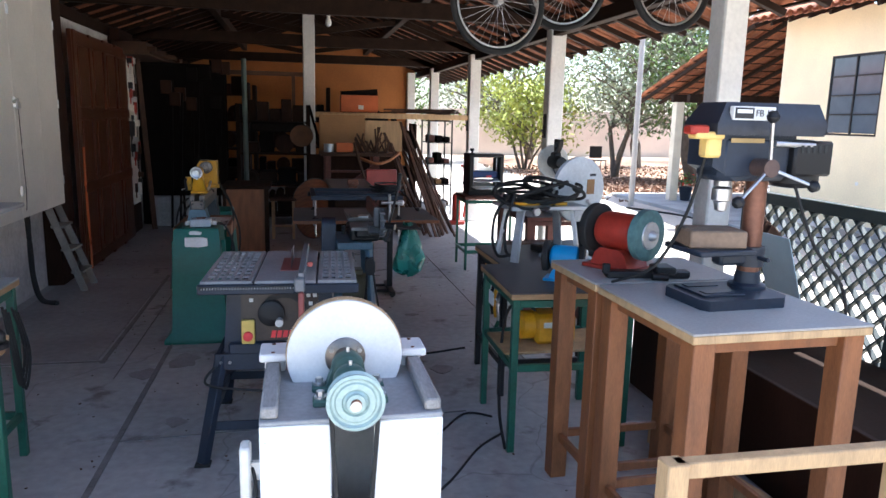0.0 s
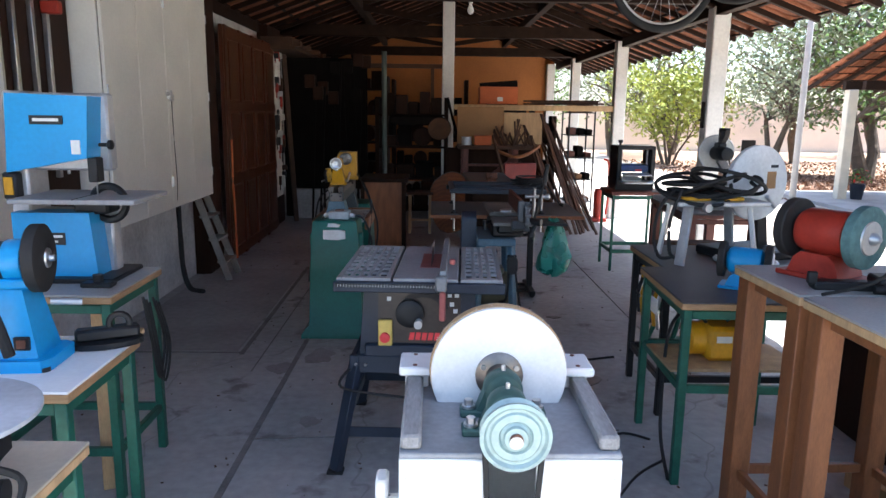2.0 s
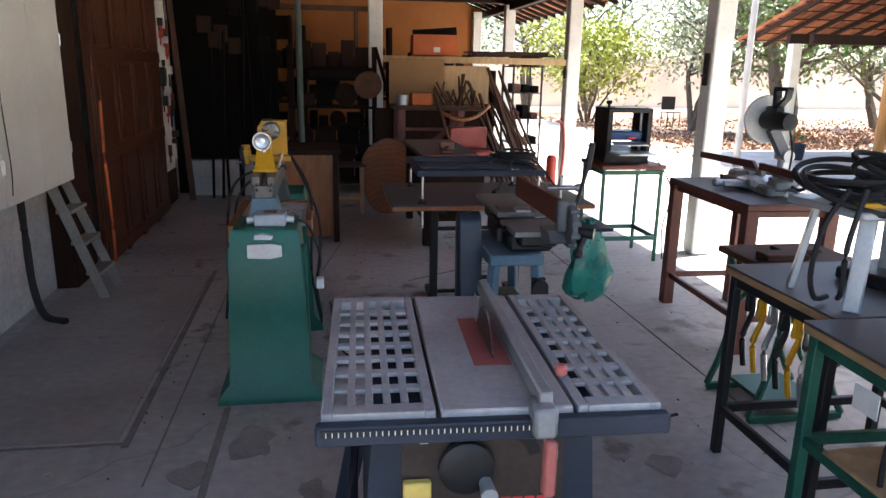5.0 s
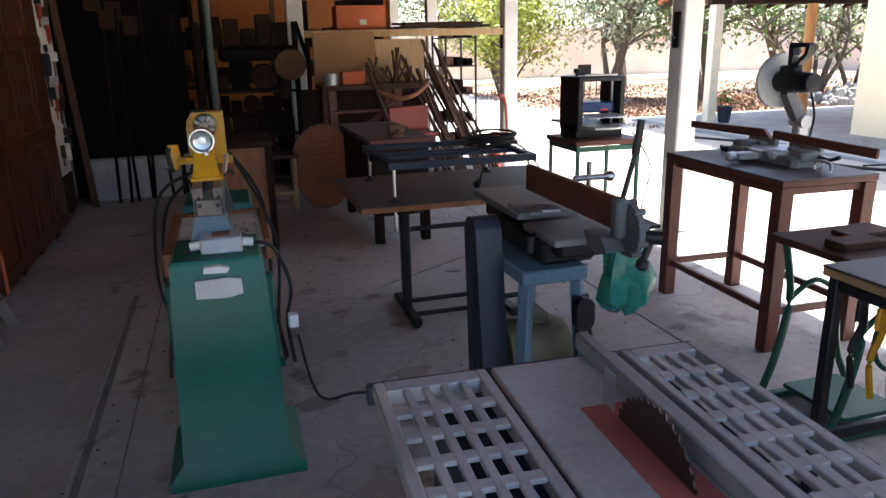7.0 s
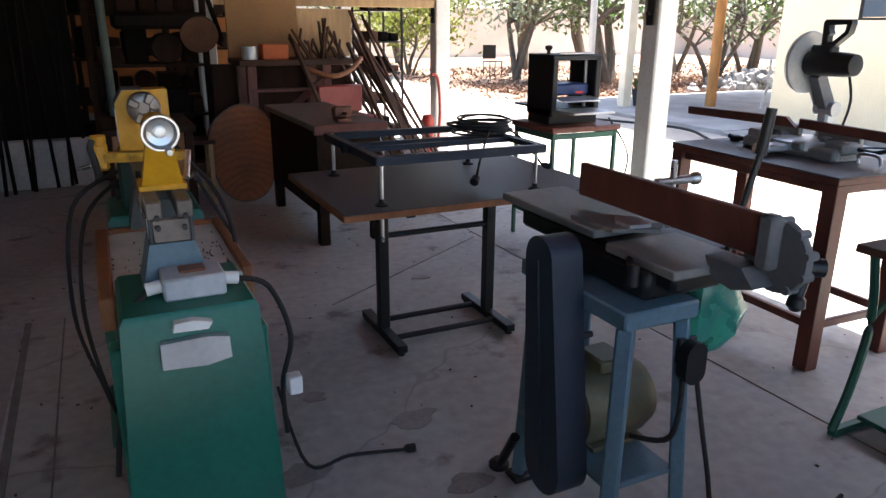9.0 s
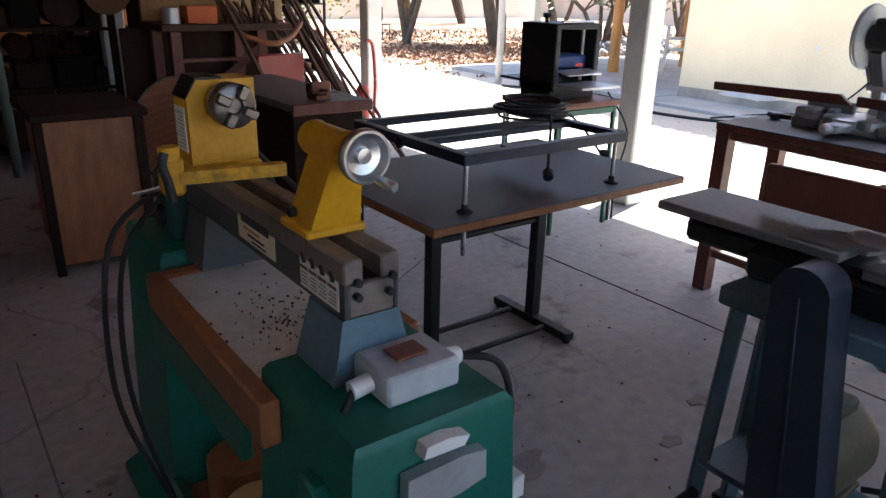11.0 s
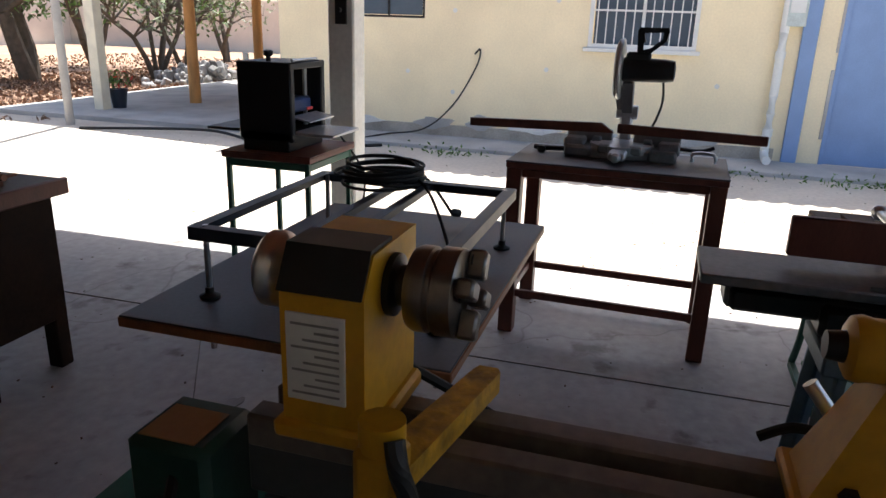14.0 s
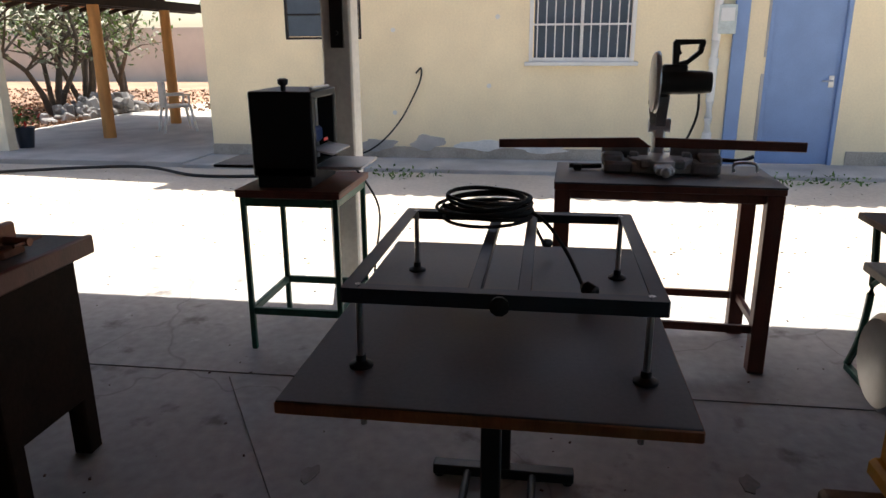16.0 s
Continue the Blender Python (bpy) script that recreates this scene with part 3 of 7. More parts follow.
wb = "tall orange-brown wooden bench with grey laminate top"
steel_table("wooden_bench", wb + ", under the drill press", 1.12, 1.82, 1.76, 2.46, 1.0, GREYTOP, PALEWOOD, BENCHWOOD, lw=.075, group="wooden benches", rz=2)
steel_table("wooden_bench", wb + ", under the red grinder", 1.10, 2.48, 1.74, 2.93, 1.0, GREYTOP, PALEWOOD, BENCHWOOD, lw=.075, group="wooden benches", rz=2)
steel_table("steel_table", "green steel-legged table with dusty brown top", 0.98, 3.07, 1.62, 3.74, .81, DARKTOP, PLYEDGE, GREENLEG, group="green steel tables", rz=-2, shelf=.43)
steel_table("steel_table", "dark steel-legged table with dusty laminate top", 1.12, 3.78, 1.9, 4.40, .80, DARKTOP, PLYEDGE, BLACKSTEEL, group="green steel tables")
steel_table("steel_table", "green steel-legged table under the band saw", -1.80, 2.95, -1.25, 3.46, .85, GREYTOP, PLYEDGE, GREENLEG, group="green steel tables")
steel_table("steel_table", "green steel-legged table with white top under blue grinder", -1.58, 2.14, -1.01, 2.62, .80, WHITEP, PLYEDGE, GREENLEG, group="green steel tables")
steel_table("steel_table", "green steel-legged table under the scroll saw", -1.45, 1.35, -.87, 1.96, .75, mat("buff_laminate", (.5, .45, .36), .5, var=.15), PALEWOOD, GREENLEG, group="green steel tables")
steel_table("saw_table", "dark red wooden table under the mitre saw", 1.79, 5.305, 2.33, 6.275, .855, DARKTOP, REDWOOD, REDWOOD, lw=.07, rz=-2, over=.004)
steel_table("planer_stand", "slim green steel stand with red-brown top", 1.72, 7.24, 2.26, 7.74, .80, REDWOOD, REDWOOD, GREENLEG, lw=.025, rz=0)


def assembly_table():
    t = thing("assembly_table", "low dusty laminate table on black T-foot steel legs", "table", .572, 6.43, 0, 0)
    part("tabletop", Mesh().box(-.62, -.43, .71, .62, .43, .735, .002), DARKTOP, t)
    part("edge_band", Mesh().box(-.623, -.433, .704, .623, .433, .731, .003), BENCHWOOD, t)
    for x in (-.31, .25):
        part("leg", Mesh().box(x - .025, -.025, .05, x + .025, .025, .70, .004), BLACKSTEEL, t)
        part("foot", Mesh().box(x - .025, -.24, .012, x + .025, .24, .05, .004).cyl((x, -.22, 0), (x, -.22, .02), .018, n=8).cyl((x, .22, 0), (x, .22, .02), .018, n=8), BLACKSTEEL, t)
        part("arm", Mesh().box(x - .02, -.35, .672, x + .02, .35, .704, .003), BLACKSTEEL, t)
    for y, z in ((-.1, .03), (.12, .03), (0, .50)):
        part("stretcher", Mesh().cyl((-.31, y, z), (.25, y, z), .014, n=10), BLACKSTEEL, t)
    f = thing("levelling_frame", "dark angle-iron frame standing on four threaded feet", "steel frame", .495, 6.405, .735)
    a, b, z = .388, .348, .20
    for y in (-b, b):
        part("side_bar", Mesh().box(-a, y - .003, z - .035, a, y + .003, z, .001).box(-a, y - (.035 if y > 0 else 0), z - .004, a, y + (.035 if y < 0 else 0), z, .001), NAVY, f)
    for x in (-a, a):
        part("side_bar", Mesh().box(x - .003, -b, z - .035, x + .003, b, z, .001).box(x - (.035 if x > 0 else 0), -b, z - .005, x + (.035 if x < 0 else 0), b, z - .001, .001), NAVY, f)
    for y in (-.05, .06):
        part("cross_bar", Mesh().box(-a, y - .015, z - .03, a, y + .015, z - .008, .002), NAVY, f)
    for x in (-a + .03, a - .03):
        for y in (-b + .03, b - .03):
            g = part("threaded_foot", Mesh().cyl((x, y, -.15), (x, y, z), .008, n=8), STEEL, f)
            part("foot_pad", Mesh().lathe((x, y, .0), (0, 0, 1), [(.028, 0), (.028, .006), (.012, .014), (.012, .028)], 14), BLACK, g)
    part("knob", Mesh().lathe((-a - .004, 0, z - .02), (-1, 0, 0), [(.012, 0), (.02, .006), (.022, .02), (.012, .026)], 10), BLACK, f)
    c = thing("cable_coil", "coil of black electric cable lying on frame", "cable", .80, 6.49, .935)
    rng = random.Random(3)
    for k in range(9):
        part("loop", Mesh().ring((rng.uniform(-.015, .015), rng.uniform(-.015, .015), .006 + .007 * k), (rng.uniform(-.1, .1), rng.uniform(-.1, .1), 1), .135 + rng.uniform(-.03, .015), .0055, 40, 6), RUBBER, c)
    part("loose_end", Mesh().tube([(-.02, -.12, .03), (-.07, -.18, .0), (-.13, -.24, -.07), (-.175, -.285, -.15)], .0055, 6), RUBBER, c)
    part("plug", Mesh().lathe((-.175, -.285, -.15), (-.6, -.7, -.25), [(.01, 0), (.02, .012), (.02, .045), (.014, .05)], 12), BLACK, c, "black cable plug")
    part("loose_end", Mesh().tube([(.08, -.09, .03), (.16, -.12, -.03), (.24, -.17, -.145)], .0055, 6), RUBBER, c)
    part("plug", Mesh().lathe((.24, -.17, -.145), (.8, -.5, -.25), [(.008, 0), (.015, .012), (.015, .04)], 12), BLACK, c)


assembly_table()


# ---- disc sander ----
def disc_sander():
    t = thing("disc_sander", "home-made white box disc sander with large disc", "sander", .129, 1.975, 0)
    greywood = mat("grey_weathered_wood", (.30, .29, .28), .8, var=.4, scale=7, stretch=(3, .6, 3), bump=.3)
    for k in (-1, 1):
        part("front_panel", Mesh().box(k * .055, -.265, .0, k * .235, -.25, .835, .003), WHITEP, t)
        part("side_panel", Mesh().box(k * .235, -.249, .0, k * .22, .26, .835, .003), WHITEP, t)
        part("top_rail", Mesh().box(k * .232, -.25, .848, k * .188, .10, .882, .006), greywood, t, "weathered grey wooden rail")
        blk = part("end_block", Mesh().box(k * .25, .08, .884, k * .165, .20, .908, .005).box(k * .235, .1, .848, k * .175, .19, .884, .004), WHITEP, t, "chipped white painted end block")
        for yy in (.10, .18):
            part("nail", Mesh().cyl((k * .21, yy, .906), (k * .21, yy, .910), .006, n=8), RUST, blk)
        for z in (.79, .40, .06):
            part("screw", Mesh().cyl((k * .222, -.267, z), (k * .222, -.262, z), .005, n=8), STEEL, t)
    part("back_panel", Mesh().box(-.22, .245, .0, .22, .26, .835, .003), WHITEP, t)
    part("top_board", Mesh().box(-.235, -.262, .835, .235, .26, .848, .003), mat("grey_board", (.27, .28, .29), .6, var=.3), t)
    rng = random.Random(6)
    part("disc", Mesh().lathe((-.003, .02, .92), (0, -1, 0), [(.160, -.006), (.166, 0), (.166, .012), (.16, .016), (.02, .017)], 72), mat("scuffed_disc_paper", (.78, .76, .72), .75, var=.12, scale=9, bump=.12, fine=120), t, "large scuffed white sanding disc")
    rim = part("disc_backing", Mesh().lathe((-.003, .056, .92), (0, -1, 0), [(.15, 0), (.168, .004), (.17, .02), (.168, .033), (.15, .036)], 72), PALEWOOD, t, "tan frayed disc rim")
    fray = Mesh()
    for k in range(70):
        a = rng.uniform(-.2, 3.4)
        p = Vector((-.003 + .168 * math.cos(a), rng.uniform(.022, .05), .92 + .168 * math.sin(a)))
        d = Vector((math.cos(a) + rng.gauss(0, .5), rng.gauss(0, .4), math.sin(a) + rng.gauss(0, .5))).normalized()
        fray.cyl(p, p + d * rng.uniform(.002, .005), .0006, .0004, 4, False)
    tagged(part("frayed_edge", fray, WHITEWASH, rim), kind="stuff")
    part("flange", Mesh().lathe((-.003, .004, .92), (0, -1, 0), [(.058, 0), (.058, .008), (.05, .012), (.034, .016), (.030, .03)], 36), OILSTEEL, t, "dull steel hub flange")
    for k in range(3):
        a = 2.1 * k + .5
        part("flange_bolt", Mesh().cyl((-.003 + .046 * math.cos(a), -.004, .92 + .046 * math.sin(a)), (-.003 + .046 * math.cos(a), -.014, .92 + .046 * math.sin(a)), .007, n=6), STEEL, t)
    part("shaft", Mesh().cyl((-.003, 0, .92), (0.003, -.32, .90), .014, n=14), STEEL, t)
    for y, z in ((-.065, .912), (-.165, .908)):
        b = part("bearing_block", Mesh().box(-.10, y - .024, .848, .10, y + .024, .866, .006).lathe((0, y - .030, z), (0, 1, 0), [(.026, 0), (.040, .004), (.046, .014), (.046, .046), (.040, .056), (.026, .06)], 28).prism([(-.062, .866), (.062, .866), (.044, z), (-.044, z)], -(y + .022), -(y - .022), XZ), BEARING, t, "dark green pillow block bearing")
        for x in (-.08, .08):
            part("bolt", Mesh().cyl((x, y, .866), (x, y, .872), .016, n=14).cyl((x, y, .872), (x, y, .886), .011, n=6), STEEL, b)
        part("grease_nipple", Mesh().cyl((0, y, z + .045), (0, y, z + .058), .005, n=8), STEEL, b)
    part("pulley", Mesh().lathe((.004, -.262, .903), (0, -1, 0), [(.066, 0), (.072, .004), (.060, .015), (.060, .019), (.072, .030), (.074, .042), (.066, .044), (.060, .037), (.054, .037), (.050, .041), (.036, .041), (.032, .036), (.026, .040), (.024, .048), (.012, .05)], 48), PULLEY, t, "pale green turned belt pulley")
    part("pulley_hub", Mesh().cyl((.004, -.305, .903), (.004, -.318, .903), .014, n=16), RUST, t, "rusty shaft end")
    for k in (-1, 1):
        part("belt", Mesh().beam((.004 + k * .062, -.278, .90), (k * .03, -.278, .36), .007, .012), RUBBER, t)
    part("motor_pulley", Mesh().lathe((0, -.262, .34), (0, -1, 0), [(.03, 0), (.034, .004), (.026, .015), (.034, .03), (.01, .034)], 24), STEEL, t)
    part("motor", Mesh().cyl((0, -.24, .34), (0, .08, .34), .085, n=24), NAVY, t)
    part("motor_plate", Mesh().box(-.218, -.24, .22, .218, .2, .25, .004), PALEWOOD, t)
    part("switch_box", Mesh().box(-.29, -.20, .60, -.262, -.14, .75, .006).box(-.264, -.18, .65, -.235, -.16, .70, .002), WHITEWASH, t, "whitish switch box")
    part("power_cord", Mesh().tube([(-.262, -.17, .7), (-.25, -.2, .6), (-.28, -.18, .3), (-.30, -.1, .006), (-.2, .4, .006)], .005, 6), RUBBER, t)


disc_sander()


# ---- table saw ----
def table_saw():
    t = thing("table_saw", "grey cast table saw on splayed dark blue stand", "table saw", -.08, 3.55, 0, -2.5)
    W, D, H = .34, .36, .87
    part("table_top", Mesh().box(-.105, -D, H - .03, .165, D, H, .004), CASTTOP, t, "dusty grey cast table")
    for x0, x1, n in ((-W, -.115, 5), (.175, W + .01, 4)):
        ext = Mesh()
        bw = .016
        ext.box(x0, -D, H - .03, x0 + .022, D, H, .003).box(x1 - .022, -D, H - .03, x1, D, H, .003)
        ext.box(x0 + .022, -D, H - .03, x1 - .022, -D + .04, H, .002).box(x0 + .022, D - .04, H - .03, x1 - .022, D, H, .002)
        xs = [x0 + .022 + (x1 - x0 - .044) * k / n for k in range(n + 1)]
        for k in range(1, n):
            ext.box(xs[k] - .008, -D + .04, H - .012, xs[k] + .008, D - .04, H, .002)
        for k in range(1, 8):
            y = -D + .04 + (2 * D - .08) * k / 8
            ext.box(x0 + .022, y - .013, H - .011, x1 - .022, y + .013, H - .001, .002)
        part("extension_wing", ext, CASTTOP, t, "slotted grey extension wing")
    part("front_rail", Mesh().box(-W - .01, -D - .03, H - .055, W + .02, -D - .002, H - .012, .004), NAVY, t)
    part("scale_strip", Mesh().box(-W, -D - .0325, H - .034, .1, -D - .029, H - .018, .001), BLACK, t)
    for k in range(36):
        x = -W + .01 + k * .012
        part("scale_mark", Mesh().box(x, -D - .0335, H - .032, x + .002, -D - .0325, H - .022, 0.0002), LABELW, t)
    part("rear_rail", Mesh().box(-W - .01, D + .002, H - .05, W + .02, D + .03, H - .012, .004), NAVY, t)
    fence = part("rip_fence", Mesh().box(.088, -D - .02, H + .002, .116, D + .03, H + .04, .004).box(.072, -D - .055, H - .045, .12, -D + .02, H + .02, .008), mat("dull_fence", (.30, .30, .30), .5, .3), t, "aluminium rip fence")
    part("fence_handle", Mesh().box(.09, -D - .075, H - .16, .116, -D - .05, H - .04, .01), mat("faded_red_plastic", (.42, .12, .1), .5), fence, "faded red locking handle")
    part("fence_knob", Mesh().lathe((.14, -D + .02, H + .06), (0, 0, 1), [(.010, 0), (.013, .006), (.013, .018), (.008, .022)], 12), mat("faded_red_plastic", (.42, .12, .1), .5), fence)
    part("blade_insert", Mesh().box(-.005, -.15, H, .082, .16, H + .002, .0008), mat("faded_red_insert", (.3, .09, .075), .5), t, "faded red throat plate")
    teeth = []
    n = 40
    for k in range(n):
        for dr, da in ((.122, 0), (.130, .25), (.122, .55)):
            a = 2 * math.pi * (k + da) / n
            teeth.append((dr * math.cos(a), H - .045 + dr * math.sin(a)))
    part("saw_blade", Mesh().prism(teeth, .0425, .045, YZ), mat("dark_saw_blade", (.10, .07, .06), .45, .8), t, "dark toothed circular blade")
    part("riving_knife", Mesh().box(.0428, .13, H - .02, .0448, .17, H + .07, .0006), STEEL, t)
    # body
    body = [(-.26, .50), (.26, .50), (.235, .84), (-.235, .84)]
    part("motor_housing", Mesh().prism(body, .27, -.27, XZ), NAVY, t)
    pan = part("front_panel", Mesh().prism([(-.18, .565), (.18, .565), (.175, .815), (-.175, .815)], .27, .276, XZ), mat("dark_brown_panel", (.05, .035, .028), .35, var=.4), t, "dark printed front panel")
    part("lower_panel", Mesh().box(-.235, -.30, .505, .235, -.268, .56, .008), NAVY, t)
    for k in range(7):
        x0 = -.045 + k * .027
        part("marking", Mesh().prism([(x0, .578), (x0 + .021, .578), (x0 + .027, .612), (x0 + .006, .612)], .276, .2775, XZ), PINK, pan, "red maker's marking bars")
    part("tilt_scale", Mesh().prism([(.12 * math.cos(a) * .9 + .02, .70 + .1 * math.sin(a)) for a in [i * .2 + .2 for i in range(14)]] + [(.09 * math.cos(a) * .9 + .02, .70 + .07 * math.sin(a)) for a in [i * .2 + .2 for i in range(13, -1, -1)]], .276, .279, XZ), BLACK, pan)
    part("crank_wheel", Mesh().lathe((-.04, -.276, .70), (0, -1, 0), [(.055, 0), (.06, .01), (.06, .025), (.05, .03), (.02, .031)], 28), BLACK, t, "black height crank wheel")
    part("crank_knob", Mesh().cyl((.0, -.3, .67), (.0, -.36, .67), .014, .018, 12), ALU, t)
    sw = part("switch_plate", Mesh().box(-.175, -.30, .555, -.115, -.277, .67, .004), mat("yellow_switch", (.7, .5, .12), .5), t, "yellow switch plate")
    part("stop_button", Mesh().lathe((-.145, -.30, .595), (0, -1, 0), [(.022, 0), (.022, .014), (.015, .018)], 16), PINK, sw, "red stop button")
    for x, z in ((.13, .78), (.16, .78), (.14, .74), (.155, .71), (-.13, .76), (.15, .65)):
        part("warning_mark", Mesh().prism([(x - .009, z - .009), (x + .009, z - .009), (x + .009, z + .009), (x - .009, z + .009)], .276, .2772, XZ), LABELW, pan)
    # stand
    for sx in (-1, 1):
        for sy in (-1, 1):
            x, y = sx * .27, sy * .27
            fx, fy = sx * .355, sy * .37
            lg = part("leg", Mesh().beam((x, y, .50), (fx, fy, .01), .055, .035), NAVY, t)
            part("foot", Mesh().box(fx - .035, fy - .03, 0, fx + .035, fy + .03, .012, .003), RUBBER, lg)
    for s in (-1, 1):
        part("apron", Mesh().box(-.3, s * .285 - .012, .43, .3, s * .285 + .012, .51, .004), NAVY, t)
        part("apron", Mesh().box(s * .285 - .012, -.27, .43, s * .285 + .012, .27, .505, .004), NAVY, t)
        part("brace", Mesh().box(-.32, s * .33 - .006, .15, .32, s * .33 + .006, .195, .003), NAVY, t)
        part("brace", Mesh().box(s * .325 - .006, -.32, .15, s * .325 + .006, .32, .195, .003), NAVY, t)
        for k in (-.25, .25):
            for d in (-.02, .02):
                part("bolt", Mesh().cyl((k + d, -.298, .47), (k + d, -.305, .47), .008, n=6), STEEL, t)
    part("mitre_slot", Mesh().box(-.112, -D, H - .016, -.108, D, H - .008, .0005), BLACK, t)
    part("power_cord", Mesh().tube([(.27, -.1, .5), (.34, -.2, .2), (.42, -.15, .02), (.7, -.25, .012), (.95, .05, .012), (1.1, .0, .012)], .006, 6), RUBBER, t, "black power cord on the floor")
    part("cord_loop", Mesh().tube([(-.3, -.3, .45), (-.33, -.34, .38), (-.1, -.33, .34), (.2, -.33, .32), (.32, -.2, .34)], .006, 6), RUBBER, t)


table_saw()


# ---- lathe ----
def wood_lathe():
    t = thing("wood_lathe_stand", "green steel lathe stand with white wood-framed tray", "stand", -.70, 5.65, 0)
    for y0, nm in ((-.58, "front_cabinet"), (.345, "rear_cabinet")):
        y1 = y0 + .34
        c = Mesh()
        V = []
        for z, hw, f in ((.0, .235, .04), (.03, .235, .04), (.085, .185, .0), (.42, .172, -.005), (.80, .150, -.01), (.815, .140, -.02)):
            V.append([(-hw, y0 - f, z), (hw, y0 - f, z), (hw, y1 + f, z), (-hw, y1 + f, z)])
        vs = [p for r in V for p in r]
        Fs = [(k * 4 + i, k * 4 + (i + 1) % 4, k * 4 + 4 + (i + 1) % 4, k * 4 + 4 + i) for k in range(5) for i in range(4)]
        Fs += [(3, 2, 1, 0), (20, 21, 22, 23)]
        c.add(vs, Fs)
        cab = part(nm, c, GREEN, t, "glossy green flared pedestal")
        if y0 < 0:
            part("plate", Mesh().prism([(-.075, .694), (.02, .688), (.075, .698), (.073, .750), (.03, .758), (-.074, .755)], .598, .575, pose(0, .0, 0) @ XZ), ALU, cab, "worn aluminium name plate")
            part("sticker", Mesh().prism([(-.045, .778), (.03, .775), (.04, .79), (.0, .80), (-.04, .798)], .596, .57, XZ), LABELW, cab, "torn white sticker")
            part("door_edge", Mesh().box(.15, -.5, .15, .18, -.44, .72, .006), GREEN, cab)
            part("door_edge", Mesh().box(-.18, -.5, .15, -.15, -.44, .72, .006), GREEN, cab)
    tray = part("tray_board", Mesh().box(-.155, -.24, .757, .17, .30, .775, .002), mat("white_dusty_tray", (.55, .53, .48), .6, var=.25, scale=9), t, "white tray board strewn with dark shavings")
    part("tray_edge", Mesh().box(-.192, -.34, .70, -.155, .335, .787, .005), BENCHWOOD, t, "orange-brown wooden tray edging")
    part("tray_edge", Mesh().box(.17, -.23, .70, .20, .335, .787, .005), BENCHWOOD, t, "orange-brown wooden tray edging")
    part("tray_edge", Mesh().box(-.155, .30, .70, .17, .335, .787, .005), BENCHWOOD, t, "orange-brown wooden tray edging")
    for z0, z1 in ((.10, .2), (.60, .70)):
        part("side_frame", Mesh().box(-.19, -.22, z0, -.165, .34, z1, .003), GREENLEG, t)
    part("low_shelf", Mesh().box(-.165, -.22, .14, .15, .34, .16, .003), BENCHWOOD, t)
    rng = random.Random(8)
    sh = Mesh()
    for k in range(190):
        x, y, a = min(.15, max(-.15, rng.gauss(.02, .07))), min(.28, rng.gauss(-.08, .11)), rng.uniform(0, 3)
        if y > -.22:
            s = rng.uniform(.001, .0036)
            sh.box(-s, -s * .5, 0, s, s * .5, .004, .001, pose(x, y, .776, rng.uniform(-15, 15), 0, math.degrees(a)))
    tagged(part("shavings", sh, mat("dark_wood_shavings", (.06, .03, .018), .8, rand=.4), t), kind="stuff")
    for k, (x, y) in enumerate(((-.08, .0), (-.05, .2), (-.06, -.13))):
        solo("wood_bowl_blank", Mesh().lathe((-.70 + x, 5.65 + y, .16), (0, 0, 1), [(.07, 0), (.085, .02), (.085, .14), (.075, .15), (.06, .15)], 22), (PALEWOOD, BENCHWOOD, PALEWOOD)[k], "round turned wooden blank on lathe shelf", "wood blank", group="wood blanks")
    L = thing("wood_lathe", "yellow and grey wood lathe with chuck and handwheel", "lathe", -.71, 5.62, 0)
    for k in (-1, 1):
        part("bed_way", Mesh().box(k * .016, -.365, .985, k * .053, .42, 1.027, .004), BEDIRON, L, "brown-stained iron bed way")
        part("bed_side", Mesh().box(k * .051, -.363, .925, k * .043, .42, 1.018, .003), mat("grey_cast_paint", (.055, .06, .058), .5), L)
    part("bed_end", Mesh().box(-.043, -.362, .925, .043, -.345, .984, .004), BEDIRON, L, "bare cast bed end")
    for x, z in ((-.03, .99), (.035, .99), (-.03, .965), (.03, .962)):
        part("end_bolt", Mesh().cyl((x, -.362, z), (x, -.376, z), .007, n=6), BLACKSTEEL, L)
    for y in (.1, .38):
        part("bed_web", Mesh().box(-.043, y - .03, .93, .043, y + .02, .984, .003), CASTTOP, L)
    for y in (-.30, .34):
        V = [(a * .053, y + b * .06, .924) for a, b in ((-1, -1), (1, -1), (1, 1), (-1, 1))] + [(a * .078, y + b * .072, .815 if y < 0 else .80) for a, b in ((-1, -1), (1, -1), (1, 1), (-1, 1))]
        part("bed_foot", Mesh().add(V, [(0, 1, 2, 3), (7, 6, 5, 4), (0, 1, 5, 4), (1, 2, 6, 5), (2, 3, 7, 6), (3, 0, 4, 7)]), STEELBLUE if y < 0 else mat("grey_cast_paint", (.055, .06, .058), .5), L, "tapered cast foot")
    lab = part("name_plate", Mesh().box(-.0525, -.10, .94, -.0505, .08, 1.006, .0005), mat("cream_plate", (.62, .56, .42), .5, var=.15, scale=20), L, "cream name plate with dark print")
    for i, (y0, y1, z0, z1) in enumerate(((-.075, .06, .979, .997), (-.03, .05, .966, .972), (-.05, .03, .955, .960), (-.06, .01, .946, .950))):
        part("plate_print", Mesh().box(-.0535, y0, z0, -.0526, y1, z1, .0003), INK if i != 1 else mat("tan_print", (.4, .2, .08), .6), lab)
    lab = part("warning_label", Mesh().box(-.0525, -.345, .935, -.0505, -.207, 1.006, .0005), LABELW, L, "white warning label with four pictures")
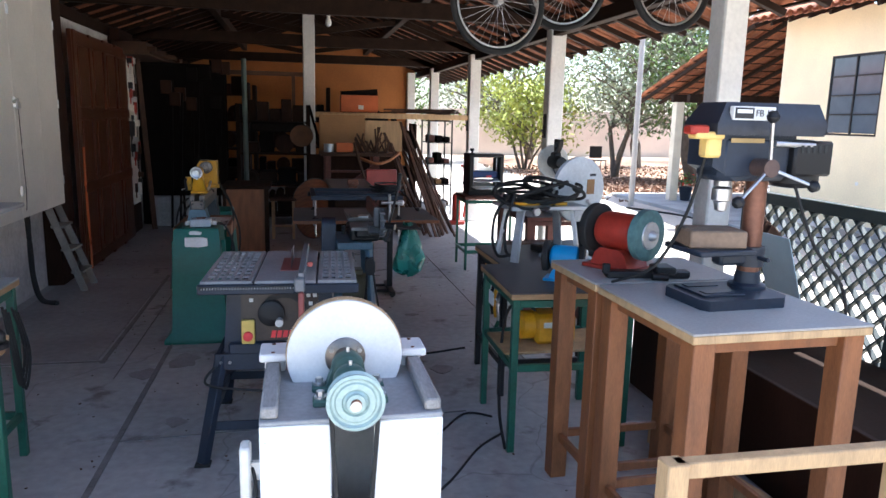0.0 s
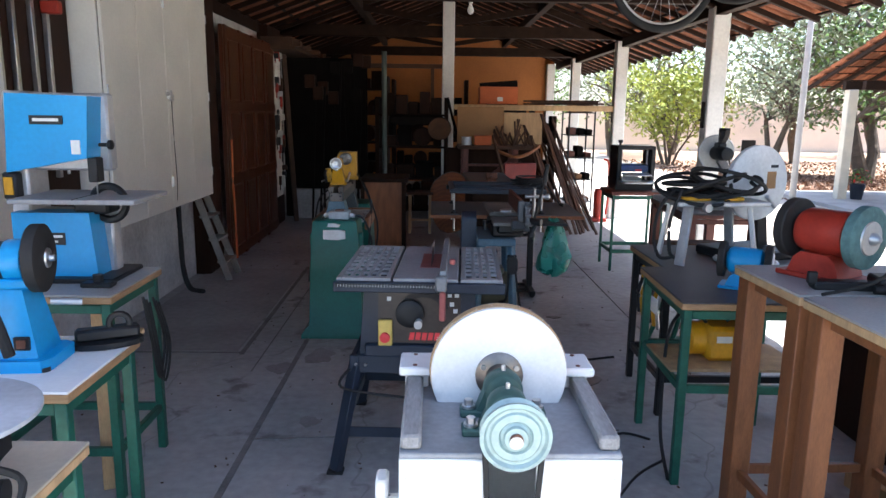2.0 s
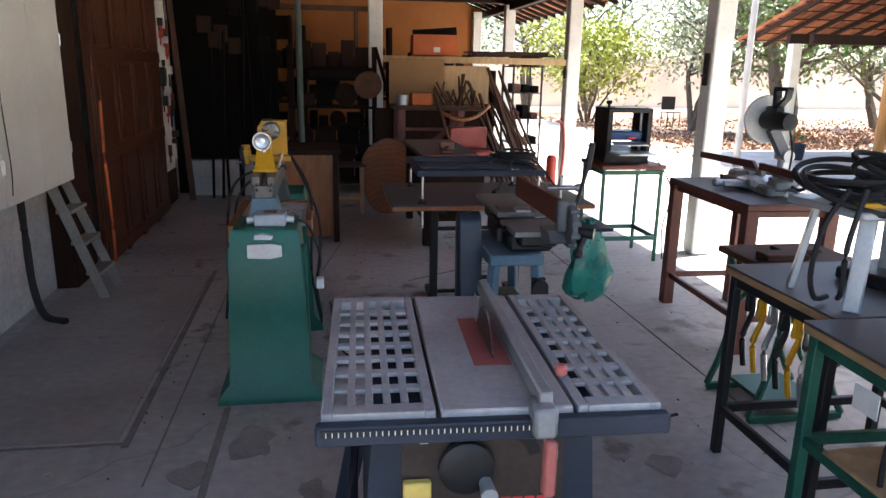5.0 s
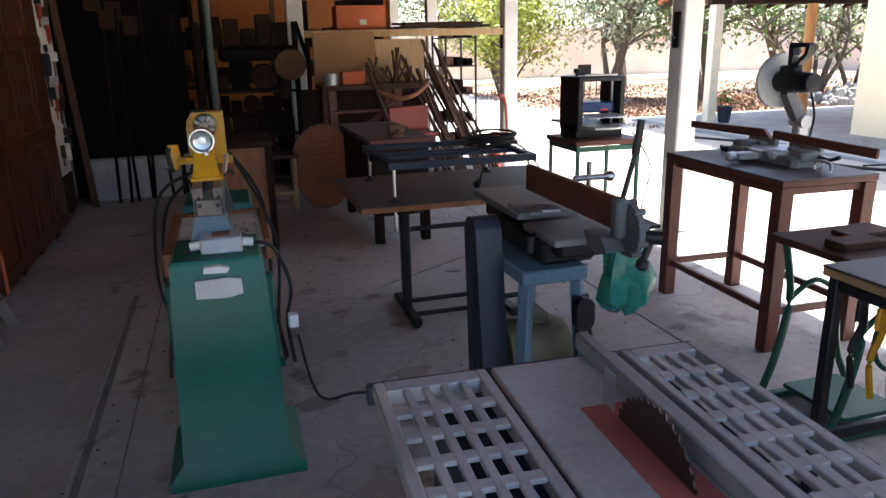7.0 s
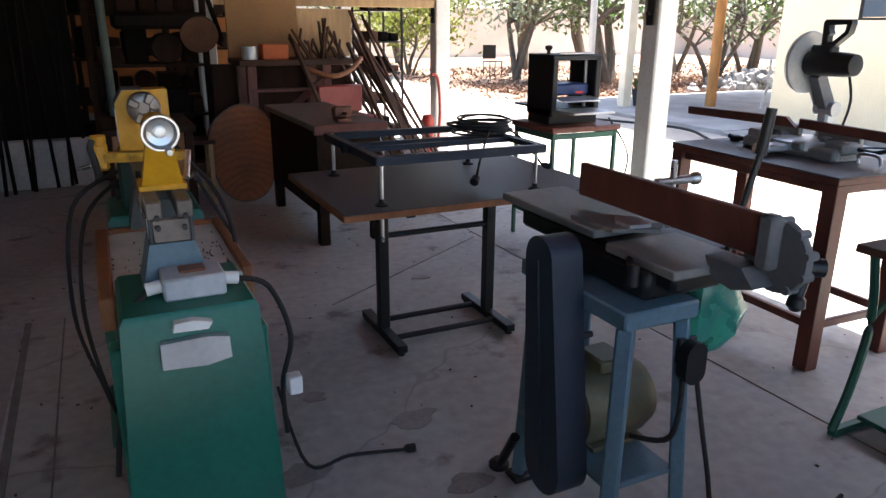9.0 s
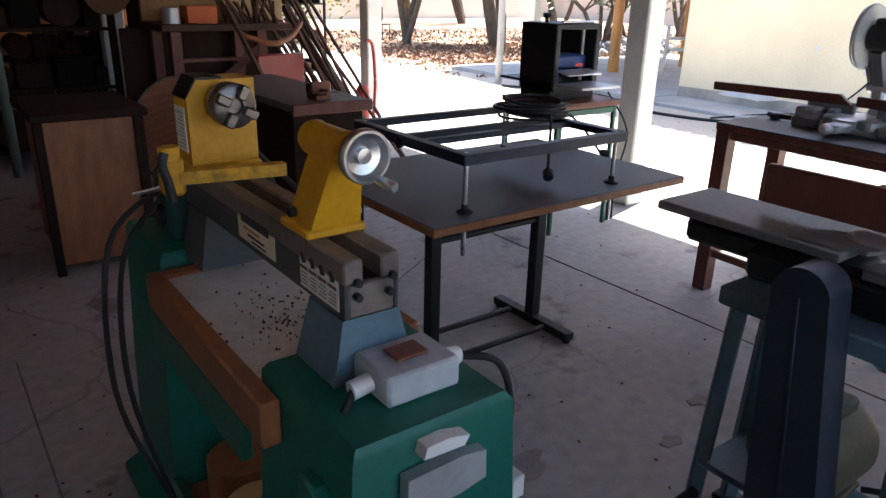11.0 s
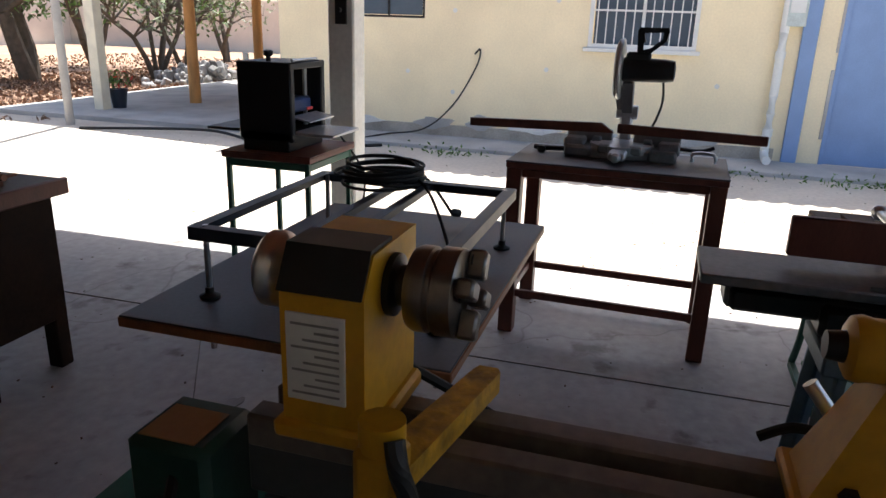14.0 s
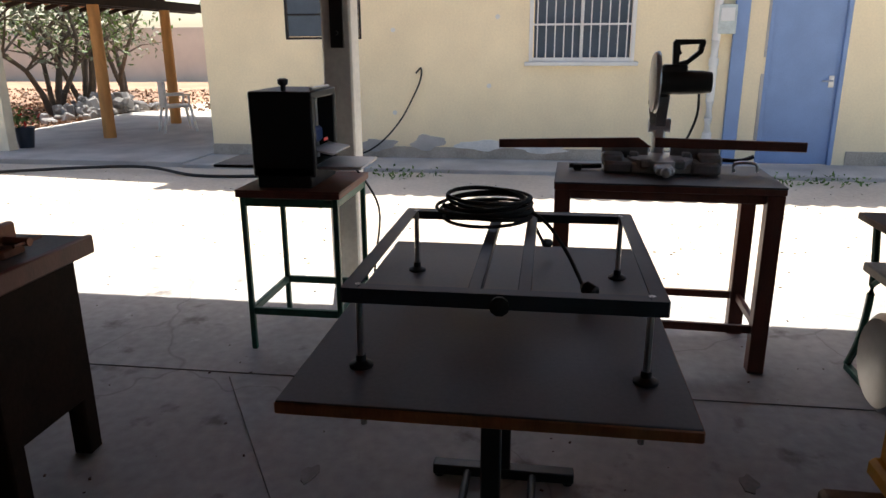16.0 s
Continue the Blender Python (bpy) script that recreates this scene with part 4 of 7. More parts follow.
    for k in range(4):
        y = -.340 + k * .0345
        part("label_picture", Mesh().prism([(y + .004, .984), (y + .018, .980), (y + .026, .996), (y + .014, 1.001), (y + .008, .992)], -.0535, -.0526, YZ), INK, lab)
        part("label_print", Mesh().box(-.0535, y, .970, -.0526, y + .030, .976, .0003), RUST, lab)
        for q in range(4):
            part("label_print", Mesh().box(-.0534, y + .002, .942 + q * .0065, -.0526, y + .028 - .005 * (q % 2), .9445 + q * .0065, .0002), mat("grey_print", (.28, .27, .26), .7), lab)
    # headstock
    hs = part("headstock", Mesh().prism([(-.076, 1.028), (.075, 1.028), (.075, 1.232), (-.052, 1.232), (-.076, 1.195)], -.357, -.265, XZ), YELLOW, L, "yellow painted headstock")
    part("cover", Mesh().prism([(-.079, 1.193), (-.053, 1.237), (.004, 1.237), (.004, 1.2325), (-.0515, 1.2325), (-.0755, 1.193)], -.359, -.267, XZ), BLACK, hs, "black top cover")
    part("foot", Mesh().box(-.085, .255, 1.028, .08, .367, 1.05, .006), YELLOW, hs)
    lb = part("label", Mesh().box(-.0785, .285, 1.075, -.0758, .350, 1.172, .0005), LABELW, hs, "white instruction label")
    for k in range(10):
        part("label_print", Mesh().box(-.0795, .291, 1.083 + k * .0085, -.0786, .344 - .013 * (k % 3), 1.0855 + k * .0085, .0002), mat("grey_print", (.28, .27, .26), .7), lb)
    part("spindle_nose", Mesh().lathe((0, .266, 1.185), (0, -1, 0), [(.034, 0), (.034, .008), (.022, .012), (.022, .03)], 24), BLACKSTEEL, L)
    ch = part("chuck", Mesh().lathe((0, .243, 1.185), (0, -1, 0), [(.032, 0), (.043, .004), (.046, .010), (.046, .024), (.043, .026), (.043, .030), (.047, .033), (.047, .054), (.042, .058), (.018, .059), (.016, .048)], 40), OILSTEEL, L, "steel four-jaw chuck")
    for k in range(4):
        a = math.pi / 2 * k + .5
        part("jaw", Mesh().box(-.010, -.016, .016, .010, .004, .047, .003, Matrix.Translation((0, .182, 1.185)) @ Matrix.Rotation(a, 4, "Y")), OILSTEEL, ch)
        part("jaw_slot", Mesh().cyl((.036 * math.cos(a + .8), .181, 1.185 + .036 * math.sin(a + .8)), (.036 * math.cos(a + .8), .1795, 1.185 + .036 * math.sin(a + .8)), .006, n=10), INK, ch)
    part("rear_wheel", Mesh().lathe((0, .357, 1.185), (0, 1, 0), [(.016, 0), (.016, .012), (.022, .016), (.040, .032), (.043, .038), (.043, .05), (.038, .055), (.015, .05)], 32), STEEL, L, "rear steel handwheel")
    # tool rest and its carriage
    part("tool_rest", Mesh().prism([(-.145, .205), (-.12, .198), (.088, .160), (.098, .165), (.098, .188), (.085, .193), (-.12, .24), (-.145, .24)], 1.029, 1.056), mat("chipped_yellow_paint", (.55, .29, .02), .6, var=.5, scale=30, bump=.3), L, "chipped yellow tool rest bar")
    part("rest_socket", Mesh().box(-.158, .20, 1.004, -.112, .245, 1.085, .008).cyl((-.136, .222, 1.08), (-.136, .222, 1.108), .022, n=20), YELLOW, L)
    part("lever", Mesh().tube([(-.15, .205, 1.098), (-.158, .198, 1.075), (-.152, .19, 1.04), (-.146, .186, 1.0)], .010, 9), BLACK, L, "black plastic clamp lever")
    part("lever", Mesh().tube([(-.15, .235, 1.02), (-.17, .255, 1.012), (-.20, .285, 1.0)], .006, 8), STEEL, L, "bright steel lever")
    # tailstock
    V = [(-.048, -.245, 1.04), (.048, -.245, 1.04), (.044, -.15, 1.04), (-.044, -.15, 1.04), (-.027, -.292, 1.172), (.027, -.292, 1.172), (.024, -.205, 1.172), (-.024, -.205, 1.172)]
    ts = part("tailstock", Mesh().add(V, [(0, 1, 2, 3), (7, 6, 5, 4), (0, 1, 5, 4), (1, 2, 6, 5), (2, 3, 7, 6), (3, 0, 4, 7)]).lathe((0, -.168, 1.185), (0, -1, 0), [(.022, 0), (.029, .004), (.031, .012), (.029, .02), (.029, .115), (.031, .122), (.031, .134), (.028, .137)], 32).box(-.057, -.25, 1.028, .057, -.142, 1.044, .005), YELLOW, L, "yellow painted tailstock")
    part("clamp_nut", Mesh().cyl((-.046, -.185, 1.062), (-.058, -.185, 1.062), .010, n=6), BLACKSTEEL, ts)
    part("quill", Mesh().cyl((0, -.168, 1.185), (0, -.152, 1.185), .015, .013, 14), BLACKSTEEL, L)
    part("spindle_hub", Mesh().cyl((0, -.304, 1.185), (0, -.326, 1.185), .017, n=18), STEEL, L)
    hw = part("handwheel", Mesh().lathe((0, -.322, 1.185), (0, -1, 0), [(.016, 0), (.022, .002), (.034, .012), (.041, .014), (.043, .018), (.043, .030), (.041, .033), (.037, .033), (.035, .028), (.030, .020), (.014, .016), (.012, .024), (.004, .025)], 44), STEEL, L, "chromed dished handwheel")
    part("wheel_handle", Mesh().lathe((.012, -.348, 1.152), (0, -1, -.05), [(.004, 0), (.005, .012), (.007, .016), (.009, .045), (.009, .060), (.006, .064)], 16), STEEL, hw)
    part("lock_lever", Mesh().tube([(.05, -.20, 1.035), (.075, -.19, 1.05), (.085, -.16, 1.05), (.09, -.13, 1.03)], .006, 8), RUBBER, L)
    part("lock_lever", Mesh().cyl((.06, -.215, 1.05), (.075, -.165, 1.11), .008, n=12), STEEL, L, "bright steel lock lever")
    sw = thing("switch_box", "grey plastic switch box with cables on stand", "switch", -.68, 5.20, .815)
    part("case", Mesh().box(-.07, -.055, 0.0, .07, .055, .055, .006), mat("grey_plastic", (.42, .45, .47), .5), sw)
    part("rocker", Mesh().box(-.03, -.02, .055, .03, .025, .062, .003), RUST, sw, "dark red rocker switch")
    for k in (-1, 1):
        part("gland", Mesh().cyl((k * .07, 0, .025), (k * .105, 0, .02), .016, n=12), WHITEPVC, sw)
    part("cable", Mesh().tube([(-.1, 0, .02), (-.16, -.03, -.06), (-.2, -.02, -.3), (-.22, .0, -.45)], .007, 7).tube([(.1, 0, .02), (.17, -.04, .0), (.22, -.02, -.15), (.2, .02, -.3), (.22, .1, -.5)], .007, 7), RUBBER, sw, "black cable")
    part("cable_box", Mesh().box(.2, -.06, -.30, .235, -.02, -.25, .004), WHITEPVC, sw)
    mb = thing("motor_controller", "dark green motor controller box with label", "controller", -.745, 6.125, .815)
    part("case", Mesh().box(-.055, -.055, 0, .055, .055, .175, .010), mat("dark_green_case", (.01, .05, .035), .5), mb)
    part("label", Mesh().box(-.045, -.035, .175, .025, .04, .1768, .0005), CARD, mb, "faded tan label")
    part("socket", Mesh().cyl((-.055, 0, .06), (-.068, 0, .06), .03, n=14), BLACK, mb)
    for pts in ([(.08, .3, 1.06), (.2, .1, .86), (.2, -.1, .5), (.24, .0, .2)], [(.08, .34, 1.06), (.24, .2, .7), (.22, .05, .35), (.24, .2, .1)], [(-.08, .5, .95), (-.24, .42, .85), (-.28, .38, .5), (-.22, .3, .25), (-.19, .2, .2)], [(-.08, .52, .92), (-.21, .44, .8), (-.25, .36, .5), (-.2, .25, .2)]):
        part("drooping_cable", Mesh().tube(pts, .007, 6), RUBBER, L, "black drooping cable")


wood_lathe()


# ---- jointer ----
def jointer():
    t = thing("jointer", "old grey-blue jointer with red-brown fence and bag", "jointer", .44, 4.98, 0)
    for x, y, fx, fy in ((-.165, -.215, -.205, -.25), (.025, -.205, .06, -.24), (-.15, .2, -.17, .23), (.025, .2, .06, .24)):
        lg = part("leg", Mesh().beam((x, y, .72), (fx, fy, .02), .045, .04, .006), STEELBLUE, t)
        part("foot", Mesh().box(fx - .035, fy - .035, 0, fx + .035, fy + .035, .02, .006), BLACKSTEEL, lg)
    part("stand_top", Mesh().box(-.19, -.24, .715, .05, .24, .765, .006), STEELBLUE, t)
    part("shelf", Mesh().box(-.19, -.23, .25, .035, .22, .27, .004), STEELBLUE, t)
    part("body", Mesh().box(-.10, -.20, .765, .10, .24, .85, .015).box(-.07, -.26, .80, .10, .44, .862, .012), BLACKSTEEL, t, "dark cast base")
    part("infeed_table", Mesh().box(-.10, -.29, .852, .145, -.03, .877, .004).box(-.05, -.25, .80, .06, -.05, .852, .01), mat("dusty_jointer_iron", (.20, .185, .17), .5, .1, var=.35, scale=7, bump=.06), t, "dusty grey planed iron table")
    part("outfeed_table", Mesh().box(-.10, .02, .872, .145, .515, .897, .004).box(-.05, .05, .80, .06, .45, .872, .01), mat("dusty_jointer_iron", (.20, .185, .17), .5, .1, var=.35, scale=7, bump=.06), t, "dusty grey planed iron table")
    part("table_extension", Mesh().prism([(-.085, .15), (.03, .10), (.045, -.08), (-.07, -.02)], .898, .908), mat("dusty_jointer_iron", (.20, .185, .17), .5, .1, var=.35, scale=7, bump=.06), t)
    part("cutter_guard", Mesh().prism([(-.03, -.04), (.035, -.05), (.05, .04), (.0, .06), (-.03, .02)], .908, .918, None), ALU, t)
    part("fence", Mesh().box(.055, -.385, .92, .08, .31, 1.022, .004), REDWOOD, t, "red-brown wooden fence")
    grey = mat("grey_casting", (.13, .13, .13), .6)
    fc = part("fence_casting", Mesh().box(.035, -.43, .90, .075, -.385, 1.03, .010).prism([(-.42, .86), (-.36, .84), (-.30, .85), (-.27, .90), (-.38, .90)], .01, .075, YZ).lathe((.075, -.41, .93), (1, 0, 0), [(.085, 0), (.088, .006), (.088, .018), (.07, .024), (.03, .024)], 30), grey, t, "grey cast quadrant fence bracket")
    for k in range(5):
        a = -1.0 + k * .62
        part("boss", Mesh().cyl((.07, -.41 - .083 * math.cos(a), .93 + .083 * math.sin(a)), (.105, -.41 - .083 * math.cos(a), .93 + .083 * math.sin(a)), .011, n=10), grey, fc)
    part("crank_arm", Mesh().cyl((.09, -.42, .91), (.17, -.47, .905), .022, n=14).cyl((.15, -.45, .91), (.118, -.455, .84), .012, n=10).lathe((.118, -.455, .845), (-.1, 0, -1), [(.010, 0), (.020, .010), (.022, .028), (.010, .04)], 14), BLACKSTEEL, t)
    part("lock_handle", Mesh().cyl((-.1, -.13, .86), (-.15, -.2, .855), .010, n=10).cyl((-.145, -.2, .82), (-.145, -.2, .875), .014, n=10), BLACKSTEEL, t)
    part("lever", Mesh().cyl((.16, -.20, .86), (.225, -.212, 1.14), .009, n=10).cyl((.222, -.21, 1.12), (.236, -.214, 1.235), .015, .013, n=12), BLACKSTEEL, t, "long dark steel lever")
    part("holddown", Mesh().cyl((.2, .06, .86), (.2, .06, 1.06), .010, n=10).cyl((.14, .06, 1.0), (.27, .06, 1.0), .012, n=10).lathe((.27, .06, 1.0), (1, 0, 0), [(.012, 0), (.02, .01), (.02, .025), (.01, .035)], 12), STEEL, t)
    part("side_table", Mesh().box(.10, -.12, .83, .40, .14, .845, .003).box(.1, -.08, .78, .14, .06, .83, .004), BLACKSTEEL, t)
    # belt guard
    g = []
    for k in range(13):
        a = math.pi * k / 12
        g.append((.005 + .062 * math.cos(a), .845 + .062 * math.sin(a)))
    for k in range(13):
        a = math.pi + math.pi * k / 12
        g.append((-.055 + .085 * math.cos(a), .26 + .085 * math.sin(a)))
    part("belt_guard", Mesh().prism(g, -.285, -.19, YZ), NAVY, t, "long rounded dark blue belt guard")
    part("guard_rib", Mesh().beam((-.286, -.055, .26), (-.286, .005, .84), .008, .006), NAVY, t)
    part("stay", Mesh().cyl((-.19, 0, .60), (-.1, 0, .60), .010, n=8), BLACKSTEEL, t)
    part("levelling_foot", Mesh().cyl((-.21, .2, .18), (-.20, .30, .02), .016, n=10).lathe((-.20, .31, 0), (0, 0, 1), [(.035, 0), (.035, .015), (.02, .03)], 14), BLACKSTEEL, t)
    part("motor", Mesh().lathe((-.185, 0, .385), (1, 0, 0), [(.07, 0), (.11, .02), (.115, .05), (.115, .22), (.10, .26), (.05, .27)], 28).box(-.1, -.06, .495, .0, .06, .535, .008).box(-.13, -.09, .27, .05, .09, .285, .004), mat("dull_khaki_motor", (.13, .12, .07), .5, .2), t, "dull khaki electric motor")
    part("switch", Mesh().prism([(.03 + .034 * math.cos(a) , .60 + .034 * math.sin(a) + (.025 if math.sin(a) > 0 else -.025)) for a in [2 * math.pi * k / 24 for k in range(24)]], .235, .27, XZ).box(.0, -.236, .59, .06, -.22, .66, .004), BLACK, t)
    part("power_cord", Mesh().tube([(.05, -.25, .57), (.09, -.29, .3), (.14, -.33, .05), (.3, -.4, .01), (.7, -.3, .01)], .007, 7).tube([(.01, -.25, .56), (.0, -.24, .38), (-.03, -.12, .32)], .008, 7), RUBBER, t)
    # dust bag
    rng = random.Random(4)
    n, V, Fs = 18, [], []
    prof = ((.0, .035), (-.06, .06), (-.14, .10), (-.22, .115), (-.29, .10), (-.33, .05))
    for k, (dz, r) in enumerate(prof):
        for i in range(n):
            a = 2 * math.pi * i / n
            rr = r * (1 + .28 * math.sin(3 * a + k) + rng.uniform(-.14, .14))
            V.append((.33 + rr * .85 * math.cos(a), .0 + rr * .7 * math.sin(a), .86 + 1.15 * dz + rng.uniform(-.012, .012)))
    Fs = [(k * n + i, k * n + (i + 1) % n, (k + 1) * n + (i + 1) % n, (k + 1) * n + i) for k in range(len(prof) - 1) for i in range(n)] + [tuple(range(n)), tuple(range((len(prof) - 1) * n, len(prof) * n))]
    part("dust_bag", Mesh().add(V, Fs), BAGGREEN, t, "crumpled translucent green plastic bag")


jointer()


# ---- mitre saw ----
def mitre_saw(x, y, z, rz, name="mitre_saw", label="grey mitre saw with guarded blade raised, black motor"):
    t = thing(name, label, "mitre saw", x, y, z, rz)
    part("base", Mesh().lathe((0, 0, .02), (0, 0, 1), [(.14, 0), (.15, .01), (.15, .045), (.13, .05)], 36).box(-.10, -.26, .0, .06, .26, .05, .008), ALU, t, "cast grey base")
    part("turntable_arm", Mesh().box(-.26, -.04, .02, -.1, .04, .055, .01).lathe((-.26, 0, .04), (-1, 0, 0), [(.018, 0), (.024, .01), (.022, .04), (.012, .05)], 12), ALU, t)
    for s in (-1, 1):
        part("fence", Mesh().box(.02, s * .05, .05, .05, s * .27, .12, .006).box(-.03, s * .1, .05, .02, s * .14, .09, .006).box(-.08, s * .17, .03, .05, s * .27, .085, .01), mat("worn_casting", (.26, .27, .27), .5, .3, var=.3), t)
        part("table_wing", Mesh().box(-.12, s * .13, .0, .07, s * .26, .055, .012).box(-.14, s * .04, .03, -.09, s * .1, .07, .008), mat("worn_casting", (.26, .27, .27)), t)
    part("aux_fence", Mesh().prism([(.04, .103), (.76, .103), (.76, .143), (.10, .149)], -.02, .0, pose(0, 0, 0.01, -1.2) @ YZ), REDWOOD, t, "dark red-brown wooden auxiliary fence")
    part("aux_fence", Mesh().box(-.02, -.64, .10, .0, .03, .145, .004, pose(0, 0, 0.012, 1.0)), REDWOOD, t, "dark red-brown wooden auxiliary fence")
    part("pivot", Mesh().box(.09, -.03, .04, .16, .03, .22, .012).cyl((.12, -.05, .2), (.12, .05, .2), .035, n=18), ALU, t)
    part("arm", Mesh().beam((.12, 0, .2), (.02, .0, .36), .05, .06).beam((.09, .03, .22), (.04, .05, .33), .03, .03), mat("grey_arm", (.16, .16, .165), .5), t)
    bl = Mesh().lathe((.0, .035, .41), (0, 1, 0), [(.13, 0), (.135, .004), (.135, .02), (.12, .028), (.03, .03)], 44)
    part("blade_guard", bl, mat("pale_guard", (.55, .54, .5), .4), t, "pale round blade guard")
    part("teeth_ring", Mesh().ring((0, .04, .41), (0, 1, 0), .133, .008, 60, 6), ALU, t)
    part("motor", Mesh().lathe((.0, .03, .41), (0, -1, 0), [(.055, 0), (.055, .1), (.052, .19), (.046, .23), (.02, .235)], 24), BLACK, t, "black motor barrel")
    part("handle", Mesh().prism([(-.155, .60), (-.03, .60), (-.02, .585), (-.025, .49), (-.07, .47), (-.09, .49), (-.15, .54), (-.16, .585), (-.135, .58), (-.132, .55), (-.085, .51), (-.05, .50), (-.05, .53), (-.06, .54), (-.052, .555), (-.05, .575), (-.135, .58), (-.16, .585)], -.016, .02, YZ).box(-.03, -.09, .45, .03, .02, .49, .01), BLACK, t, "black loop handle")
    part("cord", Mesh().tube([(.02, -.15, .4), (.06, -.16, .25), (.1, -.1, .08), (.2, -.05, .03)], .006, 6), RUBBER, t)
    part("clamp_lever", Mesh().tube([(.02, -.27, .055), (.0, -.36, .055), (.0, -.42, .075)], .010, 7), BLACK, t)
    part("spanner", Mesh().tube([(-.02, .27, .02), (-.03, .34, .018), (-.04, .42, .022)], .012, 7).box(-.06, .36, 0, -.01, .40, .03, .006), BLACK, t, "black clamp spanner")
    part("wire_stop", Mesh().tube([(-.05, -.33, .01), (-.05, -.33, .05), (-.05, -.42, .05), (-.05, -.43, .01)], .008, 7, 3), STEEL, t, "bent steel rod stop")
    return t


mitre_saw(2.15, 5.79, .855, -2)


# ---- thickness planer ----
def planer():
    t = thing("thickness_planer", "black bench thickness planer with blue cutter housing", "planer", 1.98, 7.52, .80)
    a, b = .19, .13
    part("base", Mesh().box(-a, -b, 0, a, b, .10, .006), BLACK, t)
    part("side_panel", Mesh().box(-a, -b - .02, .05, -a + .045, b + .02, .425, .008), BLACK, t)
    part("side_panel", Mesh().box(a - .045, -b - .02, .05, a, b + .02, .425, .008), BLACK, t)
    part("top", Mesh().box(-a, -b - .02, .405, a, b + .02, .44, .006), BLACK, t)
    part("top_bar", Mesh().cyl((-a + .06, -b, .448), (a - .06, -b, .448), .008, n=10), STEEL, t)
    part("height_knob", Mesh().cyl((-a + .06, 0, .44), (-a + .06, 0, .47), .012, n=10).lathe((-a + .06, 0, .465), (0, 0, 1), [(.018, 0), (.024, .008), (.024, .025), (.014, .03)], 14), BLACK, t)
    part("cutter_head", Mesh().box(-a + .045, -.09, .18, a - .045, .09, .255, .012), mat("deep_blue_housing", (.03, .07, .22), .4), t, "blue cutter housing")
    part("chip_chute", Mesh().box(-a + .05, -.20, .155, a - .05, -.09, .165, .003, pose(0, 0, .03, 10)), ALU, t, "bent metal chip chute")
    part("label", Mesh().box(.0, -.14, .195, .06, -.135, .21, .001), PINK, t)
    part("infeed_table", Mesh().box(-a + .03, -.36, .085, a - .03, -b, .10, .004), ALU, t)
    part("outfeed_table", Mesh().box(-a + .03, b, .085, a - .03, .36, .10, .004), BLACK, t)
    for x in (-a + .06, a - .06):
        part("column", Mesh().cyl((x, -.06, .10), (x, -.06, .40), .012, n=12), STEEL, t)
    solo("hanging_cable", Mesh().tube([(2.2, 7.3, .84), (2.3, 7.2, .6), (2.26, 7.22, .3), (2.3, 7.25, .02)], .006, 6), RUBBER, "black cable hanging beside planer stand", "cable")


planer()


# ---- band saw ----
def band_saw():
    t = thing("band_saw", "bright blue and grey bench band saw", "band saw", -1.56, 3.28, .85)
    part("column", Mesh().box(-.20, -.04, 0, -.12, .12, .76, .01), ALU, t, "grey steel column")
    part("upper_housing", Mesh().prism([(-.17, .44), (.15, .50), (.17, .74), (-.15, .75)], .10, -.02, XZ), AZURE, t, "blue upper wheel cover")
    part("housing_back", Mesh().box(-.17, .021, .44, .19, .09, .755, .01), ALU, t)
    part("badge", Mesh().box(-.06, -.106, .63, .07, -.1005, .665, .001), BLACK, t, "black maker's badge")
    part("badge_bars", Mesh().box(-.045, -.108, .642, .055, -.106, .654, .0004), LABELW, t)
    part("lower_housing", Mesh().prism([(-.17, .02), (.16, .02), (.14, .28), (-.17, .28)], .10, -.02, XZ), AZURE, t, "blue lower wheel cover")
    part("housing_back", Mesh().box(-.17, .021, .0, .18, .1, .28, .01), ALU, t)
    part("rating_plate", Mesh().box(-.05, -.104, .15, .04, -.1005, .20, .001), BLACK, t)
    part("plate_print", Mesh().box(-.04, -.106, .18, .03, -.104, .19, .0004).box(-.04, -.106, .16, .01, -.104, .168, .0004), LABELW, t)
    part("base", Mesh().box(-.22, -.15, 0, .24, .15, .02, .006), BLACKSTEEL, t)
    part("table", Mesh().box(-.13, -.19, .325, .36, .17, .345, .004), CASTTOP, t, "dusty cast table")
    part("table_slot", Mesh().box(.12, -.191, .343, .125, 0, .3465, .0005), BLACK, t)
    part("trunnion", Mesh().ring((.18, -.0, .31), (0, 1, 0), .07, .016, 20, 6).box(.06, -.06, .27, .2, .06, .325, .01), BLACK, t)
    part("blade_guide", Mesh().box(.13, -.06, .40, .17, .0, .50, .005), BLACK, t)
    part("blade", Mesh().box(.149, -.035, .33, .151, -.025, .42, .0004), STEEL, t)
    part("knob", Mesh().cyl((.17, -.03, .55), (.21, -.03, .55), .008, n=8).lathe((.205, -.03, .55), (1, 0, 0), [(.012, 0), (.02, .006), (.02, .018), (.01, .024)], 10), BLACK, t)
    part("warning_label", Mesh().box(.095, -.106, .515, .13, -.1, .57, .001), LABELW, t)
    sw = part("switch_box", Mesh().box(-.20, -.09, .33, -.14, -.04, .44, .008), BLACK, t)
    part("switch_button", Mesh().box(-.19, -.095, .35, -.155, -.089, .42, .003), YELLOW, sw, "yellow switch")
    part("clamp_foot", Mesh().box(.14, -.22, .0, .26, -.16, .02, .005).cyl((.2, -.19, .02), (.2, -.19, .05), .02, n=10), BLACK, t)


band_saw()


